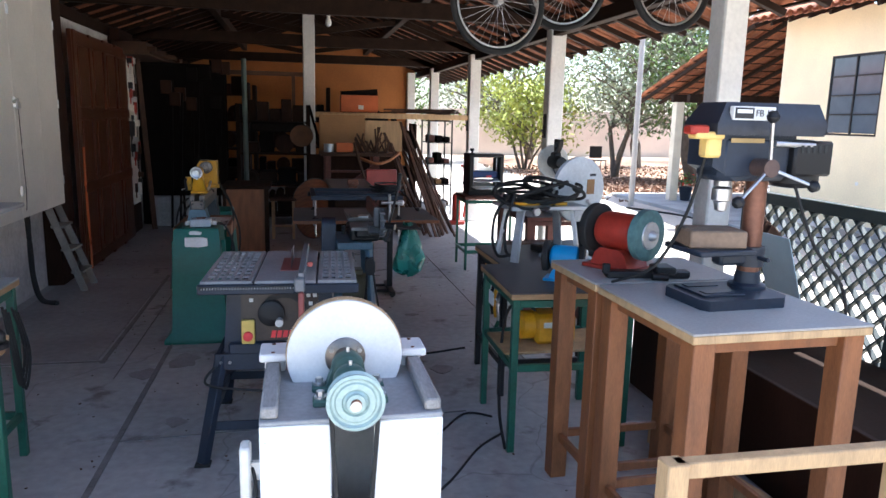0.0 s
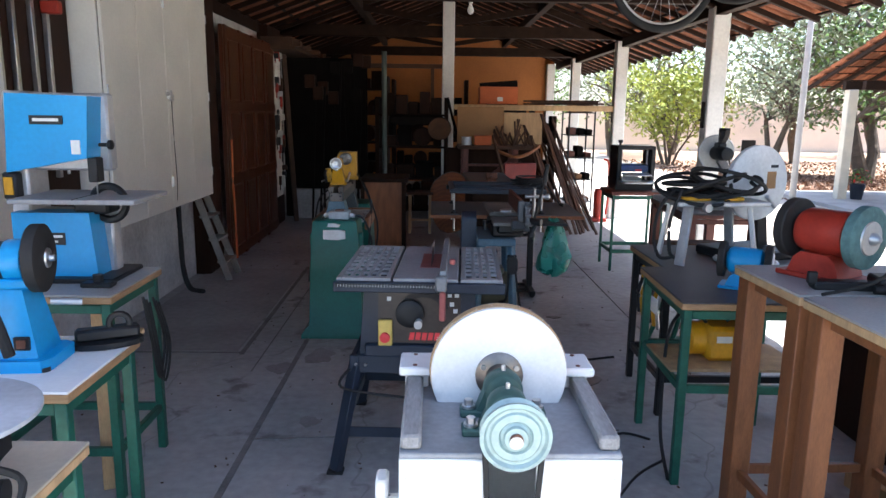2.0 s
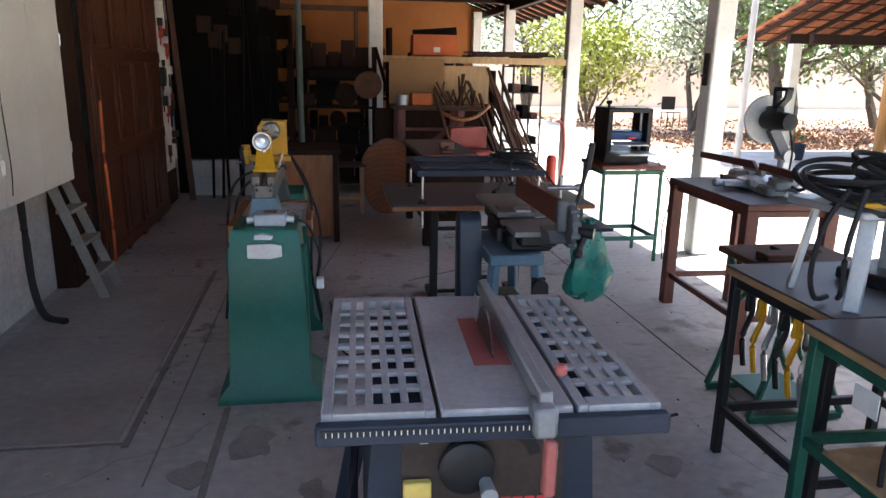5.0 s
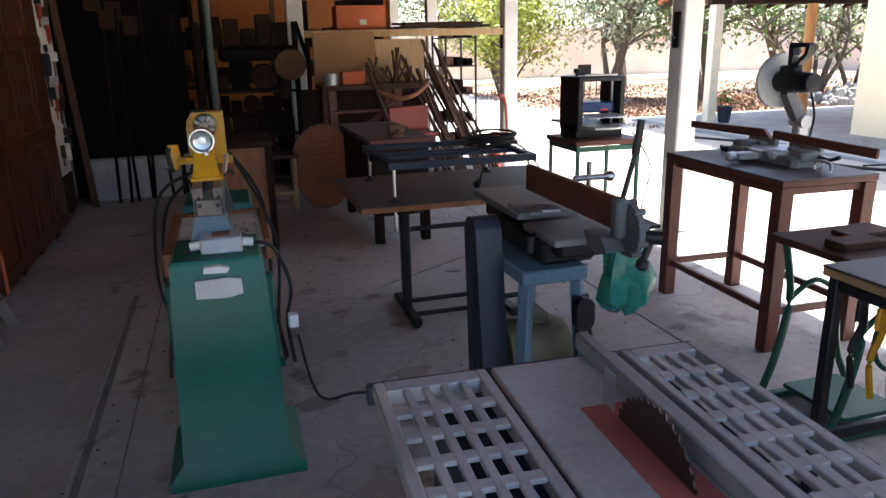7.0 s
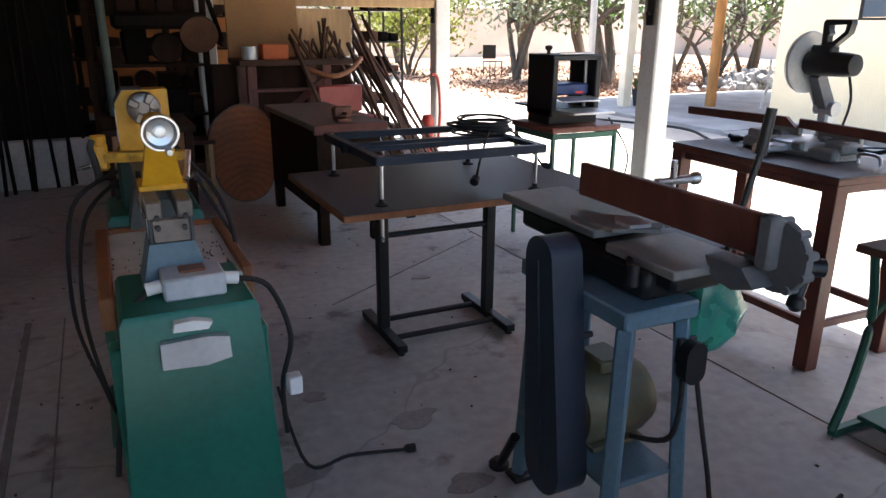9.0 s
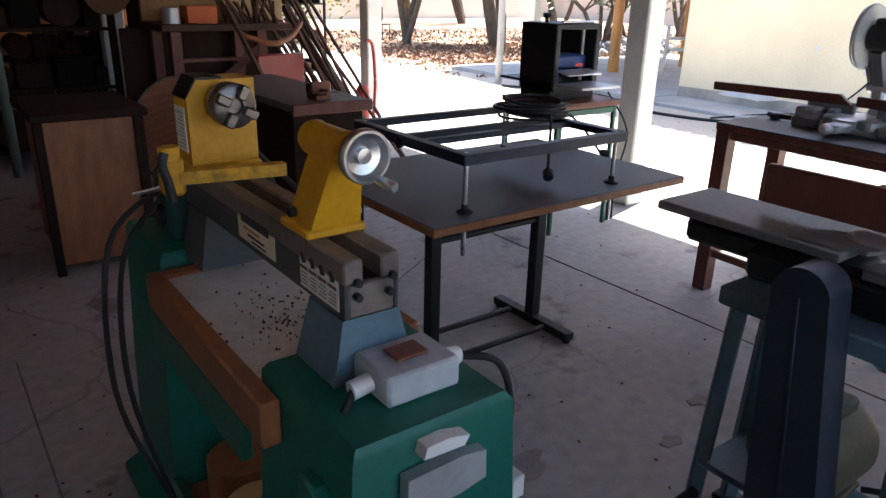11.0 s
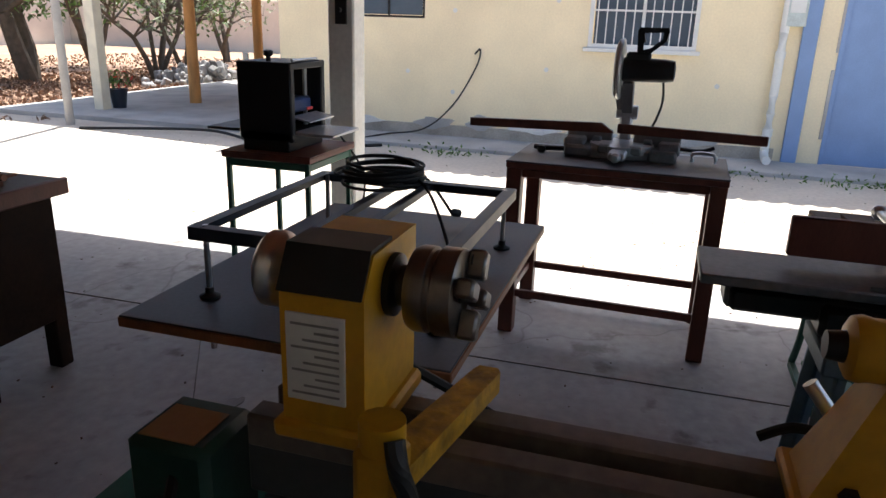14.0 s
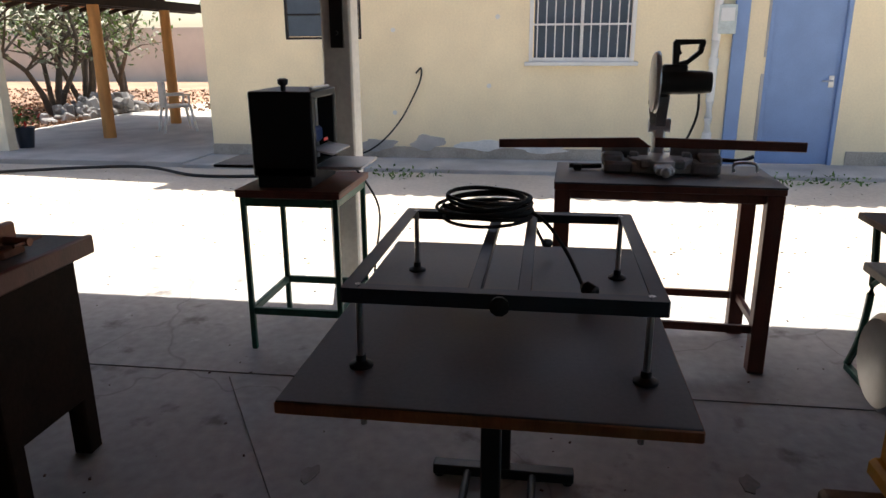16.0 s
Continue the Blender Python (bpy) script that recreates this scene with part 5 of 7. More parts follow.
def bench_grinder(name, label, x, y, z, rz, body, stone, s=1.0, base=None):
    t = thing(name, label, "grinder", x, y, z, rz)
    t.scale = (s, s, s)
    part("pedestal", Mesh().prism([(-.10, 0), (.10, 0), (.075, .07), (.05, .09), (-.05, .09), (-.075, .07)], -.07, .07, XZ), base or body, t)
    part("base_plate", Mesh().box(-.13, -.085, 0, .13, .085, .018, .005), base or body, t)
    part("motor", Mesh().lathe((-.10, 0, .16), (1, 0, 0), [(.05, 0), (.075, .015), (.078, .035), (.078, .165), (.07, .185), (.045, .20)], 30), body, t)
    for sx in (-1, 1):
        w = part("wheel", Mesh().lathe((sx * .105, 0, .16), (sx, 0, 0), [(.10, 0), (.105, .004), (.105, .034), (.10, .038), (.03, .039)], 44), stone if sx < 0 else RUBBER, t, "round grinding wheel")
        part("flange", Mesh().lathe((sx * .143, 0, .16), (sx, 0, 0), [(.058, 0), (.055, .006), (.022, .008), (.02, .02), (.008, .035)], 24), ALU, w)
    return t


# red grinder on the bench, shaft turned towards the open front
bench_grinder("bench_grinder", "red bench grinder with green stone on wooden bench", 1.32, 2.72, 1.0, 118, RED, GRINDSTONE, 1.0)
solo("tool_clamp", Mesh().box(-.17, -.02, 0, .17, .03, .03, .006).box(.02, -.05, .02, .1, .05, .05, .008).box(-.19, -.02, .02, -.16, .0, .06, .004).cyl((.0, -.05, .015), (.06, -.06, .015), .015, n=10), BLACKSTEEL, "black steel tool rest lying on bench", "tool rest", x=1.36, y=2.54, z=1.0, rz=-6)
bench_grinder("bench_grinder", "small blue bench grinder on green table", 1.32, 3.33, .81, 150, AZURE, RUBBER, .75)


# ---- drill press ----
def drill_press():
    t = thing("drill_press", "dark blue bench drill press with rusty column", "drill press", 1.56, 2.22, 1.0, 4)
    part("base", Mesh().prism([(-.25, -.17), (.04, -.17), (.07, -.14), (.10, .06), (.08, .09), (-.24, .09), (-.27, .06), (-.27, -.14)], 0.0, .035), NAVY, t, "dark blue cast base")
    part("base_pad", Mesh().box(-.24, -.12, .035, -.08, .06, .042, .003).box(-.22, -.10, .042, -.10, -.06, .045, .002).box(-.22, .0, .042, -.10, .04, .045, .002), NAVY, t)
    part("column_collar", Mesh().lathe((.02, 0, .035), (0, 0, 1), [(.065, 0), (.065, .012), (.045, .02), (.04, .06)], 26), NAVY, t)
    part("column", Mesh().cyl((.02, 0, .04), (.02, 0, .54), .036, n=26), RUST, t, "rusty brown steel column")
    part("table_bracket", Mesh().cyl((.02, 0, .115), (.02, 0, .185), .05, n=24).box(-.12, -.03, .12, .0, .03, .17, .01).cyl((.02, -.05, .15), (.02, -.1, .15), .008, n=8), NAVY, t)
    part("work_table", Mesh().box(-.26, -.11, .17, -.04, .11, .19, .006), NAVY, t)
    head = part("head", Mesh().box(-.19, -.075, .42, .09, .075, .575, .02).prism([(-.22, .574), (.1, .574), (.1, .48), (-.12, .42), (-.22, .47)], -.07, .07, XZ), NAVY, t)
    cover = part("belt_cover", Mesh().add([(-.24, -.11, .575), (.18, -.11, .575), (.18, .11, .575), (-.21, .11, .575), (-.19, -.075, .682), (.165, -.09, .682), (.165, .09, .682), (-.18, .075, .682), (-.245, -.115, .612), (.185, -.115, .612), (.185, .115, .612), (-.215, .115, .612)],
         [(3, 2, 1, 0), (4, 5, 6, 7), (0, 1, 9, 8), (1, 2, 10, 9), (2, 3, 11, 10), (3, 0, 8, 11), (8, 9, 5, 4), (9, 10, 6, 5), (10, 11, 7, 6), (11, 8, 4, 7)]), mat("black_cover_paint", (.03, .034, .045), .35), t, "dark pressed belt cover")
    lb = part("name_plate", Mesh().box(-.19, -.1165, .624, -.03, -.095, .668, .0006), LABELW, cover, "black and white model plate")
    part("plate_bars", Mesh().box(-.186, -.119, .629, -.115, -.1165, .664, .0004), INK, cover)
    part("plate_bars", Mesh().box(-.18, -.1205, .646, -.122, -.119, .658, .0003), LABELW, cover)
    lettering("FB 13", .031, pose(-.072, -.1172, .646, 90, 0, 0), INK, cover)
    part("warning_strip", Mesh().box(-.16, -.0775, .55, -.03, -.0755, .565, .0004), mat("ochre_label", (.4, .28, .12), .5), head)
    part("quill", Mesh().cyl((-.12, 0, .43), (-.12, 0, .40), .03, n=18).lathe((-.12, 0, .40), (0, 0, -1), [(.02, 0), (.034, .01), (.034, .05), (.026, .055), (.02, .085), (.01, .09)], 20), STEEL, t, "steel drill chuck")
    hub = part("feed_hub", Mesh().cyl((-.05, -.07, .47), (-.05, -.15, .47), .03, n=18), mat("worn_hub", (.12, .08, .07), .5, .4), t)
    for a in (100, 220, 340):
        d = Vector((math.cos(radians(a)), -.15, math.sin(radians(a))))
        p = Vector((-.05, -.14, .47))
        part("feed_handle", Mesh().cyl(p, p + d * .16, .006, n=8), STEEL, hub)
        part("handle_knob", Mesh().lathe(p + d * .15, d, [(.008, 0), (.019, .01), (.021, .022), (.012, .036)], 14), BLACK, hub)
    part("motor", Mesh().lathe((.17, 0, .562), (0, 0, -1), [(.05, 0), (.08, .01), (.082, .15), (.07, .165), (.03, .17)], 26).box(.08, -.1, .44, .24, -.06, .56, .01).cyl((.15, 0, .56), (.15, 0, .575), .012, n=8), BLACK, t, "black motor")
    for k in range(5):
        part("vent", Mesh().box(.10 + k * .024, -.103, .52, .112 + k * .024, -.1, .545, .002), INK, t)
    part("rod", Mesh().cyl((.0, -.09, .55), (.16, -.09, .545), .012, n=10), STEEL, t)
    part("safety_switch", Mesh().box(-.26, -.09, .50, -.20, -.04, .58, .008).box(-.31, -.1, .56, -.2, -.05, .585, .008, pose(0, 0, 0)), mat("pale_yellow_plastic", (.72, .5, .16), .5), t, "yellow safety switch flap")
    part("switch_flap", Mesh().box(-.33, -.1, .575, -.26, -.05, .605, .006), RED, t)
    part("cord", Mesh().tube([(-.22, -.03, .5), (-.24, .02, .3), (-.3, .1, .1), (-.38, .25, .01)], .006, 6).tube([(.12, -.05, .44), (.2, -.1, .2), (.34, -.12, .02), (.4, -.1, -.3)], .006, 6), RUBBER, t)
    solo("wood_block", Mesh().box(-.10, -.075, 0, .10, .075, .062, .006), mat("grey_brown_timber", (.22, .15, .10), .8, var=.35, scale=8, bump=.3), "weathered timber block on drill table", "wood block", x=1.41, y=2.21, z=1.19, rz=-8)


drill_press()


# chop saw, router table and cables on the two dark tables
def chop_saw():
    t = thing("chop_saw", "chop saw with big white round blade guard", "saw", 1.66, 4.10, .80, 20)
    part("base", Mesh().box(-.2, -.16, 0, .2, .16, .05, .01), BLACKSTEEL, t)
    part("guard", Mesh().lathe((0, -.02, .40), (0, -1, 0), [(.19, 0), (.198, .006), (.198, .03), (.185, .037), (.03, .038)], 48), mat("pale_grey_guard", (.66, .68, .68), .4), t, "pale round blade guard")
    part("guard_label", Mesh().box(.05, -.062, .37, .11, -.057, .46, .002), CARD, t)
    part("maker_bars", Mesh().box(.07, -.060, .48, .12, -.058, .495, .0005, pose(0, 0, 0, 0, 0, 0)), INK, t)
    part("arm", Mesh().beam((.1, .0, .05), (.05, .0, .38), .05, .07), BLACKSTEEL, t)
    part("motor", Mesh().cyl((.0, 0, .40), (0, .14, .40), .07, n=22), BLACK, t)
    part("lever", Mesh().cyl((.12, -.06, .27), (.05, -.07, .33), .012, n=10), ALU, t)


chop_saw()


def router_table():
    t = thing("router_table", "grey cast router table heaped with black cables", "router table", 1.40, 3.98, .80, 4)
    part("top", Mesh().box(-.24, -.17, .30, .24, .17, .325, .006), ALU, t)
    for x, y in ((-.2, -.14), (.2, -.14), (-.2, .14), (.2, .14)):
        part("leg", Mesh().beam((x * .8, y * .8, .30), (x, y, .0), .05, .022), ALU, t, "cast grey splayed leg")
    part("yellow_guard", Mesh().box(-.2, -.12, .326, -.05, -.06, .345, .006).box(.02, -.13, .326, .12, -.08, .345, .006), YELLOW, t)
    part("knob", Mesh().lathe((-.1, -.18, .3), (0, -1, 0), [(.02, 0), (.026, .01), (.02, .03)], 14), STEEL, t)
    rng = random.Random(21)
    c = thing("cable_heap", "heap of thick black looped cables", "cable", 1.40, 3.98, 1.13)
    for k in range(10):
        part("loop", Mesh().ring((rng.uniform(-.1, .12), rng.uniform(-.06, .06), .02 + .008 * k), (rng.uniform(-.35, .35), rng.uniform(-.35, .35), 1), rng.uniform(.13, .2), .010, 36, 7), RUBBER, c)
    part("hanging_loop", Mesh().tube([(-.22, -.1, .05), (-.3, -.12, -.05), (-.31, -.1, -.2), (-.27, -.08, -.3), (-.2, -.05, -.31)], .009, 7).tube([(-.2, -.15, .06), (-.26, -.18, -.1), (-.25, -.17, -.25), (-.2, -.1, -.3)], .009, 7), RUBBER, c)


router_table()


def compressor():
    t = thing("yellow_motor", "yellow motor on plank beneath green table", "motor", 1.30, 3.42, .463)
    part("body", Mesh().box(-.11, -.08, 0, .11, .08, .16, .02).lathe((-.11, 0, .09), (-1, 0, 0), [(.075, 0), (.075, .06), (.05, .08)], 22), YELLOW, t)
    for k in range(5):
        part("vent", Mesh().box(.02 + k * .014, -.084, .02, .027 + k * .014, -.079, .05, .001), INK, t)
    part("label", Mesh().box(-.07, -.084, .09, .0, -.08, .12, .001), LABELW, t)
    part("cables", Mesh().tube([(-.1, -.02, .17), (-.2, -.06, .24), (-.26, .0, .1), (-.3, -.1, -.3), (-.32, -.3, -.45)], .008, 6).tube([(.0, .0, .17), (.1, -.05, .26), (.2, .0, .2), (.1, .05, .18), (-.05, .0, .22)], .008, 6), RUBBER, t)
    solo("plank", Mesh().box(1.0, 3.25, .449, 1.6, 3.6, .463, .003), PALEWOOD, "raw plank shelf on table rails", "plank")
    solo("price_tag", Mesh().box(.972, 3.40, .66, .976, 3.49, .73, .001), LABELW, "white paper tag hanging from table edge", "tag")


compressor()
for k in range(7):
    solo("hanging_tool", Mesh().tube([(0, 0, .0), (.01, .0, -.12), (-.01, .01, -.22), (.0, .0, -.34)], .011, 6).box(-.02, -.008, -.12, .02, .008, -.05, .005), (BLACK, STEEL, YELLOW)[k % 3], "small hand tool hanging under dark table", "hand tool", group="hanging hand tools", x=1.16, y=3.85 + k * .07, z=.77)


# blue belt grinder and scroll saw beside the entrance
def belt_grinder():
    t = thing("combination_sander", "bright blue combination sander grinder", "sander", -1.25, 2.37, .80, 4)
    part("base", Mesh().prism([(-.15, -.10), (.09, -.10), (.11, -.07), (.11, .08), (.08, .10), (-.15, .10)], 0, .035), AZURE, t)
    part("rubber_foot", Mesh().cyl((.09, -.08, 0), (.09, -.08, .012), .018, n=12), RUBBER, t)
    V = [(a * .085 - .01, b * .075, .035) for a, b in ((-1, -1), (1, -1), (1, 1), (-1, 1))] + [(a * .055 - .02, b * .05, .24) for a, b in ((-1, -1), (1, -1), (1, 1), (-1, 1))]
    ped = part("pedestal", Mesh().add(V, [(3, 2, 1, 0), (4, 5, 6, 7), (0, 1, 5, 4), (1, 2, 6, 5), (2, 3, 7, 6), (3, 0, 4, 7)]), AZURE, t)
    part("switch_plate", Mesh().box(.01, -.078, .06, .055, -.066, .10, .003), BLACK, ped)
    part("rocker", Mesh().box(.02, -.083, .068, .045, -.076, .092, .002), RUST, ped, "dark red rocker switch")
    part("saddle", Mesh().box(-.09, -.06, .235, .06, .06, .265, .01), AZURE, t)
    part("motor", Mesh().lathe((-.16, -.02, .31), (1, .12, 0), [(.03, 0), (.052, .012), (.056, .03), (.056, .16), (.05, .19)], 30), BLACK, t, "black motor barrel")
    part("end_bell", Mesh().lathe((-.02, -.003, .31), (1, .12, 0), [(.058, 0), (.062, .006), (.062, .05), (.045, .06)], 30), AZURE, t, "blue motor end bell")
    w = part("wheel", Mesh().lathe((.045, .005, .315), (1, .12, 0), [(.095, 0), (.10, .005), (.10, .034), (.09, .04), (.03, .041)], 44), RUBBER, t, "black round wheel")
    part("flange", Mesh().lathe((.087, .01, .315), (1, .12, 0), [(.03, 0), (.028, .005), (.012, .007), (.010, .02)], 18), STEEL, w)
    part("belt_arm", Mesh().box(-.36, -.05, .30, -.15, .06, .36, .012), AZURE, t)
    part("belt", Mesh().box(-.40, -.075, .362, -.08, .08, .385, .008), PALEWOOD, t, "tan sanding belt")
    part("cover_board", Mesh().box(-.40, -.08, .387, -.08, .085, .455, .006), WHITEP, t, "white board cover")
    part("flex_hose", Mesh().tube([(-.13, -.12, .04), (-.11, -.14, .20), (-.02, -.14, .22), (.02, -.12, .06)], .016, 9), RUBBER, t, "black segmented hose")
    part("red_vise", Mesh().box(-.26, -.17, .0, -.15, -.11, .07, .008), RED, t)
    part("rod", Mesh().cyl((.06, .06, .17), (.14, .09, .16), .011, n=10), ALU, t)
    j = thing("jigsaw", "black hand jigsaw lying on the table", "power tool", -1.08, 2.53, .80, 25)
    part("sole", Mesh().prism([(.11 * math.cos(a * .33), .06 * math.sin(a * .33)) for a in range(19)], .002, .02), BLACK, j)
    part("body", Mesh().box(-.09, -.02, .02, .1, .03, .06, .015).ring((.04, .0, .07), (0, 1, 0), .03, .01, 16, 6), BLACK, j)
    solo("wooden_block", Mesh().box(-.07, -.03, 0, .07, .03, .02, .003), PALEWOOD, "pale wooden block on the table edge", "wood block", x=-1.07, y=2.52 + .09, z=.80, rz=15)


belt_grinder()


def scroll_saw():
    t = thing("scroll_saw", "red scroll saw with round grey table", "scroll saw", -1.04, 1.66, .75, 10)
    part("body", Mesh().box(-.24, -.08, .0, .0, .08, .13, .012), RED, t)
    part("foot", Mesh().lathe((-.12, -.08, .01), (0, -1, 0), [(.03, 0), (.035, .02), (.02, .03)], 14), BLACK, t)
    part("round_table", Mesh().lathe((.0, .0, .185), (0, 0, 1), [(.20, 0), (.21, .003), (.21, .012), (.205, .015)], 56), mat("pale_grey_table", (.46, .49, .52), .45), t, "round pale grey table")
    part("insert", Mesh().lathe((.02, .02, .2), (0, 0, 1), [(.055, 0), (.055, .002)], 28), BLACKSTEEL, t)
    part("blade", Mesh().cyl((.02, .02, .2), (.02, .02, .34), .002, n=6), STEEL, t)
    part("bracket", Mesh().box(-.0, -.04, .09, .14, .05, .18, .012).cyl((.05, -.06, .05), (.16, -.06, .05), .03, n=14), BLACK, t)
    part("switch", Mesh().box(.08, -.05, .14, .12, -.04, .165, .003), ORANGECARD, t)
    part("arm", Mesh().tube([(-.26, .12, .05), (-.26, .12, .35), (-.1, .08, .40), (.02, .02, .36)], .02, 8), RED, t)
    part("cord", Mesh().tube([(.14, -.05, .1), (.2, -.08, .08), (.18, -.16, .01), (.1, -.2, .01)], .008, 6), RUBBER, t)


scroll_saw()
for k in range(3):
    solo("extension_cord", Mesh().tube([(-1.235, 3.2, .78), (-1.22, 3.22, .6), (-1.22, 3.28, .4), (-1.22, 3.36, .55), (-1.235, 3.3, .75)], .006, 6), RUBBER, "loop of cord hanging on the green table", "cord", z=-.02 * k, y=.03 * k)
solo("upright_board", Mesh().beam((-1.36, 3.05, 0), (-1.38, 3.1, .75), .05, .02), PALEWOOD, "raw wooden strip leaning under table", "board")


# pine rail of a saw horse close by the entrance
def saw_horse():
    t = thing("saw_horse", "raw pine saw horse with pale rails", "saw horse", 1.155, 1.50, 0, 0)
    part("top_rail", Mesh().box(-.24, -.02, .73, .46, .02, .775, .004), PALEWOOD, t)
    for x in (-.24, .44):
        part("post", Mesh().box(x - .03, -.03, 0, x + .03, .03, .775, .004), PALEWOOD, t)
    part("low_rail", Mesh().box(-.24, -.015, .3, .44, .015, .35, .004), PALEWOOD, t)


saw_horse()


# ---- lattice fence and boards ----
def lattice(y0, y1):
    t = thing("lattice_fence", "dark painted diagonal lattice fence panel", "fence", 2.95, y0, 0, group="lattice fence", kind="structure")
    W, H, z0 = y1 - y0, 1.17, .1
    for y in (0, W - .06):
        part("post", Mesh().box(-.03, y, 0, .03, y + .06, H + .03, .005), LATTICE, t)
    for z in (z0, H - .05):
        part("rail", Mesh().box(-.022, .06, z, .022, W - .06, z + .07, .004), LATTICE, t)
    a0, a1, b0, b1 = .06, W - .06, z0 + .07, H - .05
    step = .115
    for s in (1, -1):
        k = -12
        while k < 40:
            c = k * step
            pts = []
            for y in (a0, a1):
                z = b0 + (y - c) * 1.0 if s > 0 else b0 + (c - y)
                if b0 <= z <= b1:
                    pts.append((y, z))
            for z in (b0, b1):
                y = c + (z - b0) if s > 0 else c - (z - b0)
                if a0 < y < a1:
                    pts.append((y, z))
            if len(pts) >= 2:
                p, q = pts[0], pts[1]
                if abs(p[0] - q[0]) > .03:
                    o = .006 * s
                    part("slat", Mesh().beam((o, p[0], p[1]), (o, q[0], q[1]), .038, .010), LATTICE, t)
            k += 1


for y0 in (.2, 1.55, 2.9):
    lattice(y0, y0 + 1.34)
solo("blue_sheet", Mesh().box(-.003, -.14, 0, .003, .14, .62, .001, pose(0, 0, 0, 0, -18, 0)), SHEETBLUE, "pale blue sheet leaning on lattice fence", "sheet", x=2.66, y=3.3, z=.45)
for k in range(4):
    solo("board", Mesh().beam((2.45 + .05 * k, 3.66 + .05 * k, .42), (2.80, 3.72 + .05 * k, 1.0 + .02 * k), .03, .1), STICK, "weathered board leaning against the fence", "board", group="leaning boards")
solo("low_bench", Mesh().box(2.15, 1.6, .40, 2.85, 4.0, .43, .004).box(2.2, 1.7, 0, 2.26, 1.76, .4).box(2.2, 3.8, 0, 2.26, 3.86, .4).box(2.74, 1.7, 0, 2.8, 1.76, .4).box(2.74, 3.8, 0, 2.8, 3.86, .4), DARKWOOD, "low dark plank bench by the lattice fence", "bench")
solo("loose_board", Mesh().box(2.02, 1.9, .0, 2.05, 3.9, .5, .004), BROWNPANEL, "dark brown board standing on edge", "panel")
solo("rough_slab", Mesh().beam((1.75, 3.1, .05), (2.0, 1.7, .05), .05, .09), PALEWOOD, "split rough-edged timber slab on the floor", "timber")


# ---- tyres hanging from the roof, bulb ----
def wheel(x, y, z, rz, R):
    t = thing("bicycle_wheel", "bicycle wheel with black tyre hanging from roof beam", "wheel", x, y, z, rz, group="hanging wheels")
    part("tyre", Mesh().ring((0, 0, 0), (0, 1, 0), R, .023, 60, 10), RUBBER, t)
    part("rim", Mesh().ring((0, 0, 0), (0, 1, 0), R - .028, .009, 60, 6), STEEL, t)
    part("hub", Mesh().cyl((0, -.04, 0), (0, .04, 0), .02, n=14), STEEL, t)
    sp = Mesh()
    for k in range(28):
        a = 2 * math.pi * k / 28
        sp.cyl((.015 * math.cos(a + .6), .03 * (1 if k % 2 else -1), .015 * math.sin(a + .6)), ((R - .03) * math.cos(a), 0, (R - .03) * math.sin(a)), .0012, n=4, caps=False)
    part("spokes", sp, STEEL, t)
    part("hook", Mesh().tube([(0, 0, R + .02), (0, .01, R + .1), (0, 0, R + .2)], .006, 6), BLACKSTEEL, t)


wheel(1.33, 4.8, 2.38, 8, .32)
wheel(1.95, 5.2, 2.56, -30, .27)
wheel(2.38, 4.42, 2.47, 4, .26)
b = thing("light_bulb", "white bulb in a bare ceramic holder", "lamp", .34, 8.07, 2.68)
part("bulb", Mesh().lathe((0, 0, -.02), (0, 0, -1), [(.014, 0), (.018, .02), (.032, .05), (.034, .075), (.024, .1), (.006, .11)], 20), BULB, b)
part("holder", Mesh().lathe((0, 0, .06), (0, 0, -1), [(.02, 0), (.026, .01), (.026, .06), (.018, .08)], 16), BULB, b, "white ceramic holder")
part("wire", Mesh().cyl((0, 0, .06), (0, 0, .55), .004, n=6), RUBBER, b)


# ---- desk, back clutter ----
def desk():
    t = thing("desk", "old dark wooden desk with worn top", "desk", .60, 8.55, 0, 1)
    part("desktop", Mesh().box(-.25, -.66, .77, .25, .66, .81, .006), mat("worn_desk_top", (.14, .12, .10), .6, var=.35), t)
    part("front_board", Mesh().box(-.25, -.685, .75, .25, -.66, .815, .005), REDWOOD, t)
    part("body", Mesh().box(-.22, -.62, .22, .22, .62, .765, .005), DARKWOOD, t)
    for x in (-.185, .185):
        for y in (-.585, .585):
            part("leg", Mesh().box(x - .035, y - .035, 0, x + .035, y + .035, .3, .006), DARKWOOD, t)
    v = thing("vise", "rusty red bench vise on the desk corner", "vise", .60, 8.02, .81)
    part("base", Mesh().box(-.05, -.06, 0, .05, .06, .03, .006), RUST, v)
    part("jaw", Mesh().box(-.06, -.03, .03, .06, .0, .10, .008).box(-.06, .02, .03, .06, .05, .09, .008), RUST, v)
    part("screw", Mesh().cyl((0, -.12, .05), (0, .06, .05), .014, n=10).cyl((-.06, -.11, .05), (.06, -.11, .05), .006, n=8), RUST, v)


desk()
s = thing("log_slice", "large round polished log slice leaning upright", "wood slice", .20, 9.42, 0)
m = pose(0, 0, .40, -8)
pts = [(.27 * (1 + .05 * math.sin(3 * a) + .03 * math.cos(5 * a)) * math.cos(a), .40 * (1 + .04 * math.sin(2 * a + 1)) * math.sin(a)) for a in [2 * math.pi * k / 40 for k in range(40)]]
part("slice", Mesh().prism(pts, -.03, .03, m @ XZ), RINGS, s)
part("bark", Mesh().prism([(x * 1.04, y * 1.03) for x, y in pts], -.026, .026, m @ XZ), BARK, s)


